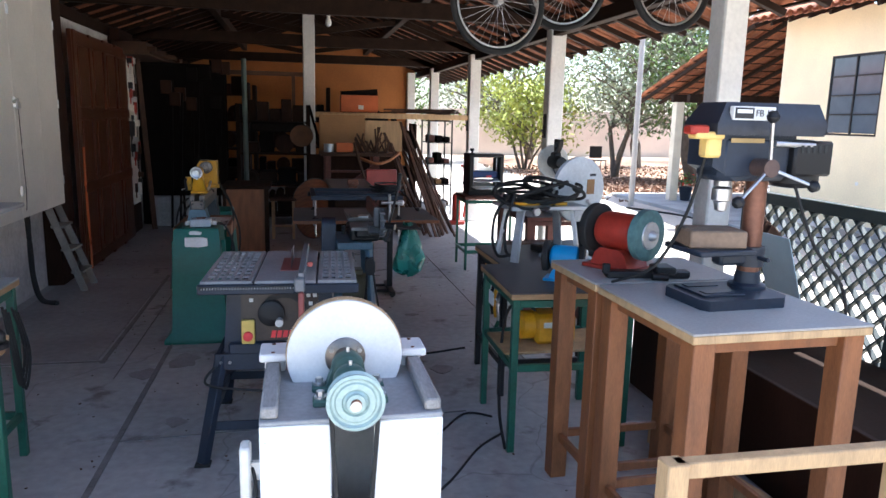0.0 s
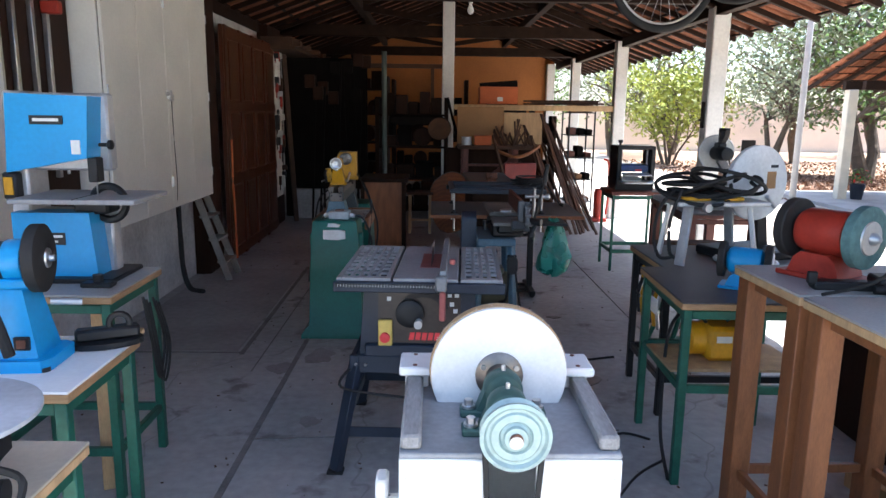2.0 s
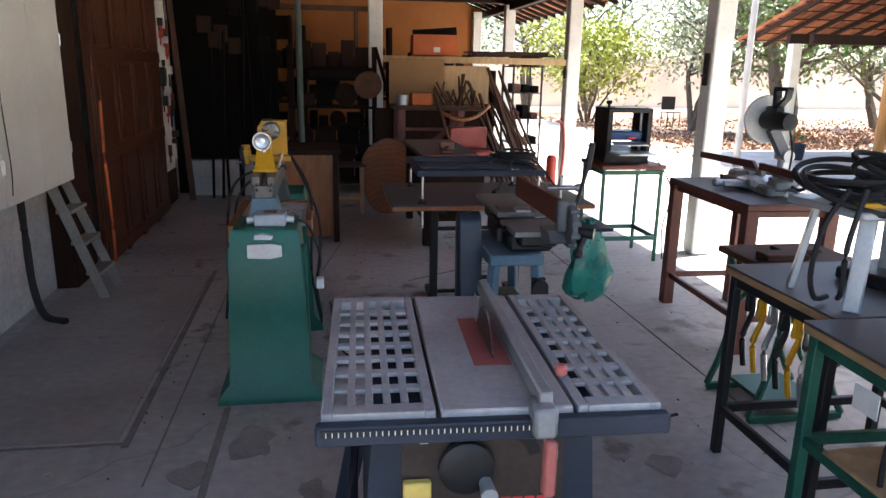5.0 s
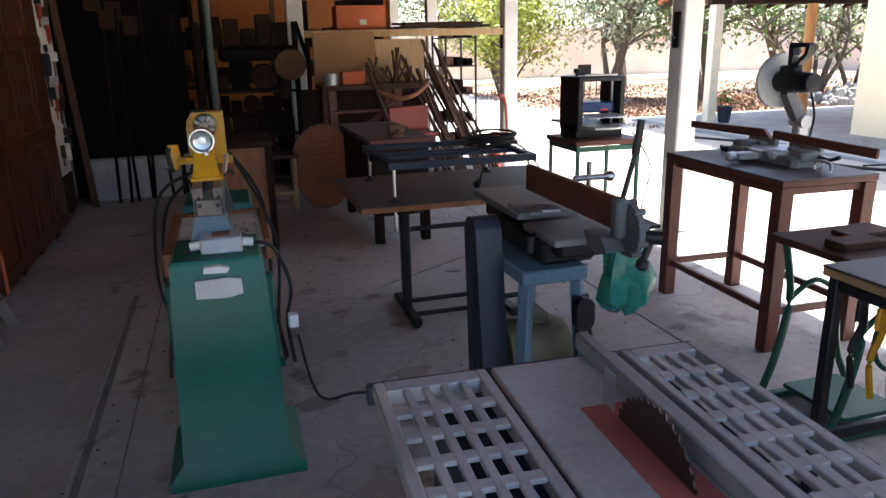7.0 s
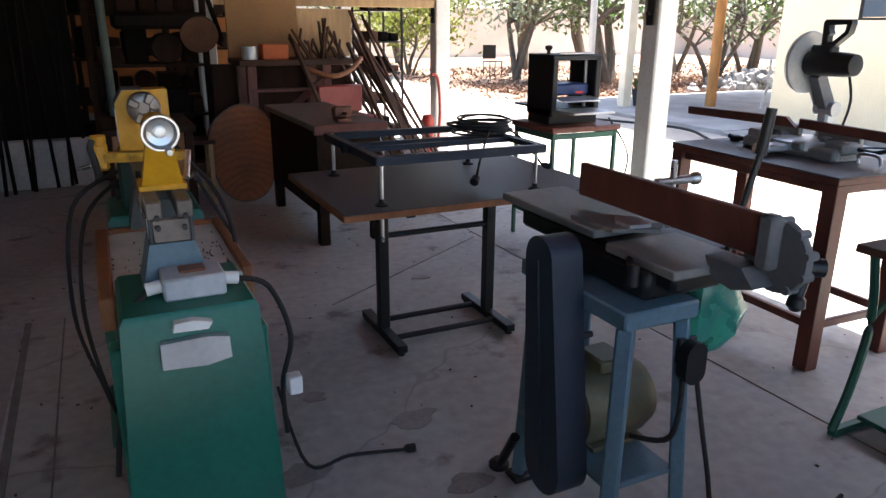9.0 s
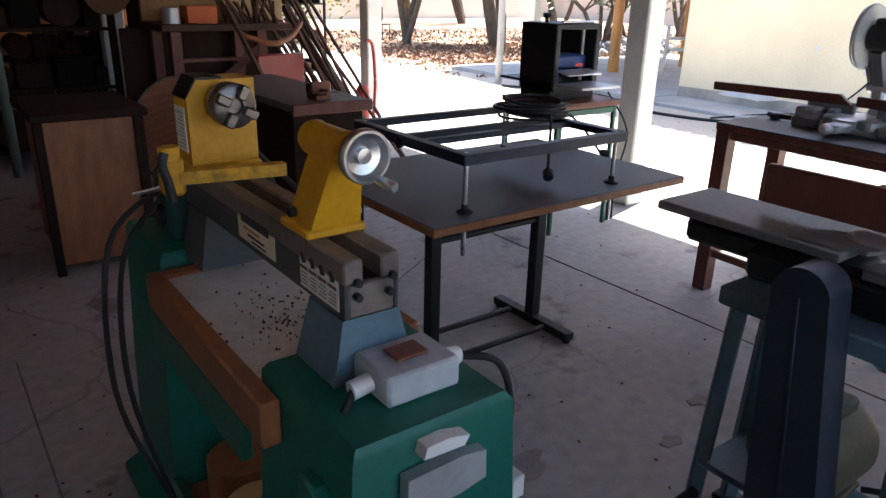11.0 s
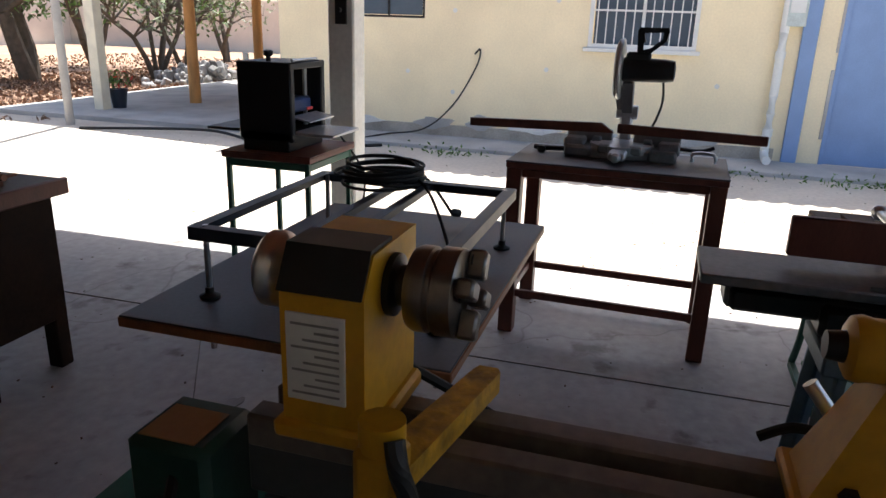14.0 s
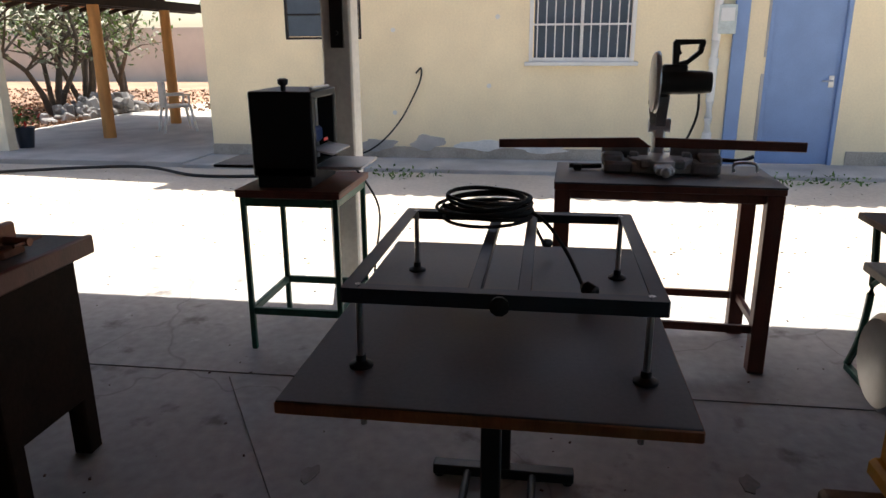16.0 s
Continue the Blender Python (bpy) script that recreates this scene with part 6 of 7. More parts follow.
def old_cabinet():
    t = thing("old_cabinet", "low orange-brown wooden cabinet with dark top", "cabinet", -.58, 8.45, 0)
    part("body", Mesh().box(-.21, -.3, .05, .21, .3, .78, .005), BENCHWOOD, t)
    part("top", Mesh().box(-.26, -.34, .78, .27, .34, .82, .006), DARKWOOD, t)
    part("frame", Mesh().box(.2, -.32, 0, .25, -.28, .78, .004), DARKWOOD, t)
    part("frame", Mesh().box(-.25, -.32, 0, -.21, -.28, .78, .004), DARKWOOD, t)


old_cabinet()


def stool(x, y):
    t = thing("stool", "plain wooden stool with square legs", "stool", x, y, 0)
    part("seat", Mesh().box(-.17, -.15, .50, .17, .15, .53, .006), STICK, t)
    for a in (-.13, .13):
        for b in (-.11, .11):
            part("leg", Mesh().box(a - .018, b - .018, 0, a + .018, b + .018, .5, .003), PALEWOOD, t)
        part("rung", Mesh().box(a - .01, -.11, .2, a + .01, .11, .23, .002), PALEWOOD, t)
    part("rung", Mesh().box(-.13, -.12, .16, .13, -.1, .19, .002), PALEWOOD, t)


stool(-.2, 9.5)


def back_bench():
    t = thing("workbench", "old wooden workbench crowded with junk", "workbench", .82, 10.2, 0)
    part("top", Mesh().box(-.52, -.3, 1.06, .55, .3, 1.11, .006), STICK, t)
    for x in (-.42, .25):
        for y in (-.25, .25):
            part("leg", Mesh().box(x - .04, y - .04, 0, x + .04, y + .04, 1.06, .005), REDWOOD, t)
    part("brace", Mesh().beam((-.4, -.27, .45), (.25, -.27, .95), .03, .06).beam((-.42, -.27, .85), (.25, -.27, .85), .05, .03), REDWOOD, t)
    # added board: blocks the bright gap behind the legs and keeps it dark
    solo("dark_board", Mesh().box(.15, 10.52, 0, 1.5, 10.55, 1.05, .004), BROWNPANEL, "added dark filler board closing the bright gap behind workbench legs", "board")
    solo("tin_can", Mesh().cyl((.42, 10.05, 1.11), (.42, 10.05, 1.22), .07, n=18), ALU, "dull grey tin can on workbench", "can")
    solo("orange_box", Mesh().box(.52, 9.98, 1.11, .75, 10.15, 1.24, .006), ORANGECARD, "small orange carton on workbench", "box")
    solo("picture_board", Mesh().box(.3, 10.42, 1.11, .95, 10.45, 1.62, .005), CARD, "brown board standing on workbench", "board")
    solo("picture_board", Mesh().box(.96, 10.46, 1.11, 1.5, 10.49, 1.55, .005), PALEWOOD, "pale board standing on workbench", "board")
    c = thing("carton", "orange-red cardboard carton with white label on rail", "box", .92, 11.1, 1.67)
    part("box", Mesh().box(-.28, -.15, 0, .28, .15, .25, .006), ORANGECARD, c)
    part("label", Mesh().box(-.02, -.153, .04, .06, -.15, .1, .001), LABELW, c)
    part("flap", Mesh().beam((-.28, -.1, .25), (.28, -.05, .30), .02, .1), DARKSTUFF, c)
    rng = random.Random(33)
    for k in range(22):
        x = .95 + rng.uniform(-.12, .3)
        solo("stick", Mesh().beam((x, 10.0 + rng.uniform(-.1, .1), 1.11), (x + rng.uniform(-.12, .12), 10.1, 1.25 + rng.uniform(0, .22)), .022, .018), STICK, "short turned stick in a heap on workbench", "stick", group="heap of sticks")


back_bench()
solo("cross_rail", Mesh().box(.2, 10.9, 1.58, 2.62, 10.96, 1.66, .005), PALEWOOD, "horizontal pale timber rail between posts", "rail", kind="structure")
solo("rail_shelf", Mesh().box(.2, 10.98, 1.6, 2.5, 11.6, 1.64, .004), STICK, "plank shelf along the timber rail", "shelf", kind="structure")
rng = random.Random(12)
for k in range(7):
    solo("timber_length", Mesh().beam((1.3 + rng.uniform(0, .2), 10.95 + .06 * k, 1.68 + .02 * (k % 3)), (2.2 + rng.uniform(0, .4), 11.0 + .05 * k, 1.69 + .02 * (k % 3)), .05, .025), STICK, "timber length stacked on the rail shelf", "timber", group="stacked timber")
for k in range(20):
    x0 = 1.5 + rng.uniform(-.15, .35)
    y0 = 9.7 + rng.uniform(0, .7)
    solo("leaning_pole", Mesh().beam((x0 + .3, y0 - .3, 0), (x0 - .1 + rng.uniform(-.15, .1), y0 + .7, rng.uniform(1.1, 1.55)), .025 + .015 * rng.random(), .02), STICK, "thin wooden pole leaning in a bundle", "pole", group="leaning poles")


def folding_chair():
    t = thing("folding_chair", "red vinyl chair with wooden bent frame", "chair", 1.13, 9.68, 0, 12)
    part("seat", Mesh().box(-.24, -.22, .60, .2, .05, .65, .02), REDSEAT, t)
    part("back_pad", Mesh().box(-.24, -.02, .66, .2, .03, .90, .02), REDSEAT, t)
    for x in (-.28, .25):
        part("leg", Mesh().beam((x, -.3, .55), (x - .06, .2, 1.25), .03, .03).beam((x, -.25, .58), (x, .1, 0), .03, .03).beam((x, -.2, .0), (x, .02, .62), .03, .03), STICK, t)
    part("bow", Mesh().tube([(-.3, .12, 1.05), (-.1, .0, .98), (.1, .02, 1.02), (.27, .1, 1.12)], .022, 8), BENCHWOOD, t, "curved wooden back rail")


folding_chair()


def trolley_jack(x, y):
    t = thing("trolley_jack", "red hydraulic jack standing on the floor", "jack", x, y, 0)
    part("base", Mesh().box(-.12, -.1, 0, .12, .1, .06, .01), RED, t)
    part("cylinder", Mesh().cyl((0, 0, .06), (0, 0, .42), .065, n=20).lathe((0, 0, .42), (0, 0, 1), [(.065, 0), (.05, .05), (.03, .06)], 20), RED, t)
    part("handle", Mesh().tube([(.12, 0, .1), (.16, .02, .5), (.13, .02, .85), (.06, .02, .9)], .016, 8), RED, t)


trolley_jack(2.38, 10.6)
solo("wire_crate", Mesh().box(2.02, 10.75, 0, 2.25, 11.0, .02).box(2.02, 10.75, .1, 2.25, 10.76, .12).box(2.02, 10.75, .2, 2.25, 10.76, .22).box(2.02, 10.75, .3, 2.25, 10.76, .32).box(2.02, 10.75, 0, 2.04, 10.77, .32).box(2.12, 10.75, 0, 2.14, 10.77, .32).box(2.23, 10.75, 0, 2.25, 10.77, .32).box(2.02, 10.77, 0.02, 2.03, 11, .32).box(2.24, 10.77, .02, 2.25, 11, .32), WHITEPVC, "white plastic crate on the floor", "crate")


def rack(x, y):
    t = thing("steel_rack", "thin open steel rack holding dark goods", "rack", x, y, 0)
    for a in (-.2, .2):
        for b in (-.3, .3):
            part("upright", Mesh().box(a - .012, b - .012, 0, a + .012, b + .012, 1.6, .002), BLACKSTEEL, t)
    rng = random.Random(int(x * 10))
    for z in (.15, .5, .85, 1.2, 1.55):
        part("shelf", Mesh().box(-.2, -.3, z, .2, .3, z + .015, .002), BLACKSTEEL, t)
        for k in range(3):
            part("stored_item", Mesh().box(-.18 + .13 * k, -.25, z + .015, -.08 + .13 * k, .1, z + .08 + .12 * rng.random(), .01), rng.choice([DARKSTUFF, CARD, STICK, REDWOOD]), t)


rack(2.3, 11.9)


def goods_shelf(x, y, w, h, seed):
    t = thing("goods_shelf", "dark timber shelf crammed with dusty boxes and logs", "shelf", x, y, 0)
    for a in (-w / 2, w / 2):
        part("upright", Mesh().box(a - .03, -.25, 0, a + .03, .25, h, .004), DARKWOOD, t)
    rng = random.Random(seed)
    z = .1
    while z < h - .2:
        part("shelf", Mesh().box(-w / 2, -.25, z, w / 2, .25, z + .03, .003), DARKWOOD, t)
        xx = -w / 2 + .06
        while xx < w / 2 - .15:
            d = rng.uniform(.1, .28)
            hh = rng.uniform(.1, .34)
            q = rng.random()
            if q < .3:
                part("log", Mesh().lathe((xx + d / 2, -.24, z + .03 + d / 2), (0, 1, 0), [(d / 2 - .01, 0), (d / 2, .02), (d / 2 * .95, .4)], 18), rng.choice([DARKWOOD, BROWNPANEL]), t)
            else:
                # mostly near-black boxes, so the dim back of the shed is in their colour
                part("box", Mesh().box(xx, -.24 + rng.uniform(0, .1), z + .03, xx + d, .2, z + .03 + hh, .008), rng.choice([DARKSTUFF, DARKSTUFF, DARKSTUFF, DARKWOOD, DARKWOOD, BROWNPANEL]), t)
            xx += d + .02
        z += .46


# added near-black panel: stands in for the deep shade behind the low wall
solo("dark_partition", Mesh().box(-2.2, 10.78, .0, -1.0, 10.84, 2.28, .005), DARKSTUFF, "added near-black panel standing in for deep shade behind low wall", "partition", kind="structure")
goods_shelf(-.35, 11.0, 1.0, 1.75, 2)
goods_shelf(-1.35, 12.3, 1.1, 2.1, 3)
goods_shelf(-.1, 13.4, 1.3, 2.1, 4)
goods_shelf(1.4, 12.6, 1.2, 1.5, 6)
goods_shelf(-1.6, 14.4, 1.2, 2.3, 7)
goods_shelf(1.1, 15.2, 1.8, 1.7, 8)
solo("green_pole", Mesh().cyl((-.72, 10.4, 0), (-.72, 10.4, 2.35), .035, n=14), mat("grey_green_pole", (.10, .13, .11), .6), "grey-green steel pipe post", "post", kind="structure")
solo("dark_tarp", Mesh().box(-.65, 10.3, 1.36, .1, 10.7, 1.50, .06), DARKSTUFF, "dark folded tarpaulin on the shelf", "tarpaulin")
solo("hanging_frame", Mesh().box(-1.2, 10.85, 2.16, .12, 10.92, 2.22, .004).box(-.08, 10.85, 1.5, -.03, 10.9, 2.2, .004), STICK, "timber cross frame beside the centre post", "frame", kind="structure")
d = thing("log_slice", "round log slice lying against the bench", "wood slice", .05, 10.35, 1.15)
part("slice", Mesh().cyl((0, -.03, .16), (0, .03, .18), .16, n=30), STICK, d)
solo("hand_saw_handle", Mesh().beam((.3, 10.7, 1.25), (.16, 10.7, 1.75), .05, .04), DARKSTUFF, "dark tool leaning on the centre post", "tool")

# loose cables on the floor
solo("floor_cable", Mesh().tube([(.25, 2.5, .008), (.6, 2.8, .008), (.85, 3.15, .008), (1.02, 3.3, .01)], .006, 6), RUBBER, "black cable lying on the concrete floor", "cable")
solo("floor_cable", Mesh().tube([(-.42, 5.6, .3), (-.36, 5.5, .05), (-.2, 5.55, .01), (-.02, 5.5, .012)], .006, 6).lathe((-.02, 5.5, .015), (1, -.2, 0), [(.008, 0), (.015, .01), (.015, .04)], 10), RUBBER, "black cable with plug on the floor", "cable")


def sewing_stand():
    t = thing("treadle_stand", "green cast treadle stand with small wooden top", "stand", 1.62, 4.75, 0)
    part("top", Mesh().box(-.20, -.22, .70, .3, .22, .73, .004), STICK, t)
    for y in (-.18, .18):
        part("side_casting", Mesh().tube([(-.15, y, .70), (-.1, y, .45), (-.14, y, .2), (-.2, y, .03)], .016, 7).tube([(.2, y, .70), (.15, y, .45), (.18, y, .2), (.26, y, .03)], .016, 7).beam((-.2, y, .02), (.26, y, .02), .03, .03).tube([(-.1, y, .45), (.02, y, .52), (.15, y, .45)], .012, 6), GREENLEG, t)
    part("treadle", Mesh().box(-.1, -.16, .06, .18, .16, .08, .003), GREENLEG, t)
    part("wheel", Mesh().ring((.2, -.1, .35), (0, 1, 0), .14, .012, 32, 7), GREENLEG, t)
    part("block", Mesh().box(-.15, -.1, .73, .05, .0, .76, .005).box(.0, .02, .73, .2, .12, .75, .004), STICK, t)


sewing_stand()


# ---- floor repairs, joints and stains ----
def irregular(cx, cy, rx, ry, seed, n=22):
    rng = random.Random(seed)
    k = [rng.uniform(0, 6.28) for _ in range(3)]
    return [(cx + rx * (1 + .22 * math.sin(2 * a + k[0]) + .16 * math.sin(5 * a + k[1]) + rng.uniform(-.07, .07)) * math.cos(a), cy + ry * (1 + .2 * math.sin(3 * a + k[2]) + rng.uniform(-.07, .07)) * math.sin(a)) for a in [2 * math.pi * i / n for i in range(n)]]


STAIN = mat("oil_stain", (0.255, 0.24, 0.225), 0.65, var=0.35, scale=6, bump=0.05)
PATCH = mat("cement_patch", (0.31, 0.295, 0.28), 0.75, var=0.3, scale=1.6, bump=0.1, fine=20)
JOINT = mat("dark_floor_joint", (0.19, 0.18, 0.17), 0.85, var=0.4, scale=8, bump=0.2)
solo("floor_patch", box1(-2.2, 4.76, -.01, -1.30, 7.2, .004, .002), PATCH, "darker repaired cement patch in the floor", "floor", kind="structure")
for i, (x0, y0, x1, y1, w) in enumerate(((-1.12, 4.4, -1.12, 7.3, .012), (-1.26, 4.7, -1.28, 7.3, .05), (-.90, 2.9, -.89, 5.0, .05), (1.50, 4.4, 1.46, 8.9, .008), (-2.2, 4.73, -1.26, 4.73, .03), (.15, 6.9, 1.42, 7.7, .006), (-.9, 3.5, .9, 3.62, .008), (-.89, 5.0, -.3, 8.2, .008))):
    solo("floor_joint", Mesh().beam((x0, y0, -.0), (x1, y1, -.0), w * .6, .006 + .001 * i, .001), JOINT, "dark joint line across the concrete floor", "floor joint", kind="structure", group="floor joints")
for i, (x, y, rx, ry) in enumerate(((-.75, 4.67, .10, .13), (-.96, 4.46, .07, .09), (.1, 5.69, .09, .06), (.11, 5.25, .07, .05), (-.37, 5.52, .08, .06), (-.5, 4.3, .05, .07), (-.2, 6.0, .05, .04), (.6, 5.5, .04, .03), (.9, 4.3, .06, .08), (-.65, 3.7, .05, .06), (.6, 3.0, .05, .05), (.9, 5.6, .05, .03), (.75, 7.1, .05, .03))):
    solo("floor_stain", Mesh().prism(irregular(x, y, rx, ry, i), -.002, .0025 + .0002 * i), STAIN, "dark oil stain soaked into the concrete", "stain", kind="structure", group="floor stains", shade=False)
rng = random.Random(77)
deb = Mesh()
for k in range(420):
    s = rng.uniform(.002, .007)
    deb.box(-s, -s * .6, 0, s, s * .6, s * .7, s * .2, pose(rng.uniform(-2.0, 2.7), rng.uniform(2.2, 9.5), .001, 0, 0, rng.uniform(0, 360)))
raw("floor_debris", deb, STICK, "scattered wood chips and crumbs on floor", "debris", "stuff")


# ---- outdoors ----
WX = 8.05


def house():
    ys = [-6, 2.71, 3.62, 5.23, 6.53, 8.70, 9.73, 10.95]
    W = Mesh()
    holes = [(2.83, 3.74, -.05, 2.1), (5.30, 6.60, 1.2, 2.55), (8.77, 9.80, 1.49, 2.68)]
    prev = -6
    for y0, y1, z0, z1 in holes:
        W.box(WX, prev, GZ - .1, WX + .18, y0, 3.35, 0)
        if z0 > 0:
            W.box(WX, y0, GZ - .1, WX + .18, y1, z0, 0)
        W.box(WX, y0, z1, WX + .18, y1, 3.35, 0)
        prev = y1
    W.box(WX, prev, GZ - .1, WX + .18, 10.95, 3.35, 0)
    W.box(WX + .18, 10.77, GZ - .1, 14, 10.95, 3.35, 0)
    W.box(WX + .18, -6, GZ - .1, 14, -5.8, 3.35, 0)
    W.box(13.9, -5.8, GZ - .1, 14, 10.77, 3.35, 0)
    solo("house_wall", W, CREAM, "cream-painted house wall with stained worn base", "wall", kind="structure")
    solo("house_base", Mesh().box(WX - .012, -6, -.06, WX, 2.68, .12, .004).box(WX - .012, 4.25, -.06, WX, 10.96, .10, .004), mat("bare_plinth", (.45, .40, .33), .9, var=.45, scale=2.5, bump=.4), "bare stained plaster plinth", "plinth", kind="structure")
    solo("house_pavement", Mesh().box(7.2, -6, GZ - .1, WX, 11.0, -.05, .01), KERB, "raised concrete pavement along the house", "pavement", kind="structure")
    # window with white bars
    w = thing("window_1", "white framed window with vertical security bars", "window", WX, 0, 0, kind="structure")
    y0, y1, z0, z1 = 5.30, 6.60, 1.2, 2.55
    part("window_frame", Mesh().box(-.02, y0, z0, .04, y0 + .05, z1).box(-.02, y1 - .05, z0, .04, y1, z1).box(-.02, y0 + .05, z1 - .05, .04, y1 - .05, z1).box(-.02, y0 + .05, z0, .04, y1 - .05, z0 + .05), WHITEPVC, w)
    part("window_sill", Mesh().box(-.06, y0 - .05, z0 - .05, .04, y1 + .05, z0, .006), WHITEPVC, w)
    for k in range(2):
        a = y0 + .05 + k * (y1 - y0 - .1) / 2
        p = part("pane", Mesh().box(.06, a, z0 + .05, .068, a + (y1 - y0 - .1) / 2 - .01, z1 - .05, .001), GLASS, w)
    part("mullion", Mesh().box(.03, (y0 + y1) / 2 - .02, z0 + .05, .058, (y0 + y1) / 2 + .02, z1 - .05, .003), WHITEPVC, w)
    for k in range(11):
        y = y0 + .1 + k * (y1 - y0 - .2) / 10
        part("bar", Mesh().cyl((-.01, y, z0 + .04), (-.01, y, z1 - .04), .008, n=6), WHITEPVC, w)
    for z in (z0 + .45, z0 + .85):
        part("cross_bar", Mesh().box(-.016, y0 + .05, z - .012, -.008, y1 - .05, z + .012, .002), WHITEPVC, w)
    w = thing("window_2", "dark steel window with small panes", "window", WX, 0, 0, kind="structure")
    y0, y1, z0, z1 = 8.77, 9.80, 1.49, 2.68
    part("window_frame", Mesh().box(.0, y0, z0, .05, y0 + .03, z1).box(0, y1 - .03, z0, .05, y1, z1).box(0, y0 + .03, z1 - .03, .05, y1 - .03, z1).box(0, y0 + .03, z0, .05, y1 - .03, z0 + .03), BLACKSTEEL, w)
    for r in range(4):
        for c in range(2):
            ya, yb = y0 + .03 + c * .485, y0 + .03 + (c + 1) * .485
            za, zb = z0 + .03 + r * .2825, z0 + .03 + (r + 1) * .2825
            part("pane", Mesh().box(.02, ya + .008, za + .008, .026, yb - .008, zb - .008, .001), GLASS, w)
            part("glazing_bar", Mesh().box(.0, ya, zb - .01, .04, yb, zb + .01, .002), BLACKSTEEL, w)
    part("glazing_bar", Mesh().box(-.004, (y0 + y1) / 2 - .012, z0, .03, (y0 + y1) / 2 + .012, z1, .002), BLACKSTEEL, w)
    d = thing("door_2", "flat pale blue metal door, closed", "door", WX, .12, -.05, kind="structure")
    part("leaf", Mesh().box(.03, 2.76, 0, .07, 3.57, 2.1, .004), BLUEDOOR, d)
    part("frame", Mesh().box(-.01, 3.57, 0, .08, 3.62, 2.15, .003).box(-.01, 2.71, 0, .08, 2.76, 2.15, .003), BLUEDOOR, d)
    part("handle", Mesh().cyl((.03, 2.83, 1.02), (-.02, 2.83, 1.02), .012, n=8).cyl((-.02, 2.83, 1.02), (-.02, 2.95, 1.02), .01, n=8).box(.024, 2.80, .94, .03, 2.86, 1.08, .004), STEEL, d, "steel lever handle")
    part("broken_edge", Mesh().box(-.012, 3.62, .3, .0, 3.66, 1.1, .01).box(-.008, 3.62, 1.3, .0, 3.65, 2.0, .008), KERB, d, "chipped grey render edge")
    solo("blue_pilaster", Mesh().box(WX - .05, 3.99, -.05, WX, 4.16, 3.3, .005), BLUEDOOR, "pale blue painted pilaster strip", "pilaster", kind="structure")
    p = thing("drain_pipe", "white plastic downpipe with elbow at the ground", "pipe", WX - .07, 4.36, -.05)
    part("pipe", Mesh().tube([(0, 0, 3.2), (0, 0, 1.5), (0, 0, .25), (-.02, 0, .1), (-.15, 0, .05), (-.3, 0, .05)], .05, 14), WHITEPVC, p)
    for z in (.3, 1.2):
        part("collar", Mesh().cyl((0, 0, z), (0, 0, z + .09), .058, n=16), WHITEPVC, p)
    m = thing("meter_box", "pale grey electric meter box on the wall", "meter box", WX - .06, 4.26, 1.52)
    part("case", Mesh().box(-.06, -.11, 0, .06, .11, .34, .01), mat("pale_box", (.55, .62, .6), .5), m)
    part("cover", Mesh().box(-.07, -.08, .15, -.058, .08, .3, .004), WHITEPVC, m)
    solo("wall_cable", Mesh().tube([(WX - .03, 8.05, 1.06), (WX - .04, 7.98, 1.12), (WX - .05, 8.02, .9), (WX - .1, 8.3, .4), (WX - .15, 8.7, .05), (WX - .4, 9.2, -.03), (6.9, 9.6, GZ + .02)], .012, 6), RUBBER, "black cable hanging down the house wall", "cable")
    for y, z in ((8.35, .55), (9.0, .8), (7.1, .9), (5.0, .8), (7.0, 1.75), (8.35, 1.6)):
        solo("wall_patch", Mesh().cyl((WX - .006, y, z), (WX + .002, y, z), .03, n=9), WHITEWASH, "small pale filler patch on house wall", "patch", group="wall patches")
    for i, (y, z, ry, rz) in enumerate(((7.2, .13, .3, .07), (7.9, .16, .22, .1), (6.4, .1, .35, .06), (8.6, .12, .25, .08), (9.8, .1, .4, .06), (5.2, .12, .3, .07))):
        solo("wall_patch", Mesh().prism(irregular(y, z, ry, rz, 60 + i), WX - .016 - .001 * i, WX, YZ), (WHITEWASH, KERB)[i % 2], "flaked patch of bare plaster at wall base", "patch", group="wall patches", shade=False)
    # eaves over the wall
    r = Mesh()
    for k in range(40):
        y = -6 + k * .435
        r.beam((7.45, y, 3.22), (11, y, 4.6), .06, .06)
    solo("house_rafters", r, DARKWOOD, "dark rafters under the house eaves", "roof timber", kind="structure")
    raw("house_roof", tile_field(11, 4.66, 7.35, 3.24, -6.2, 11.1, 5), TILE, "red clay tile house roof", "roof", "structure")


house()


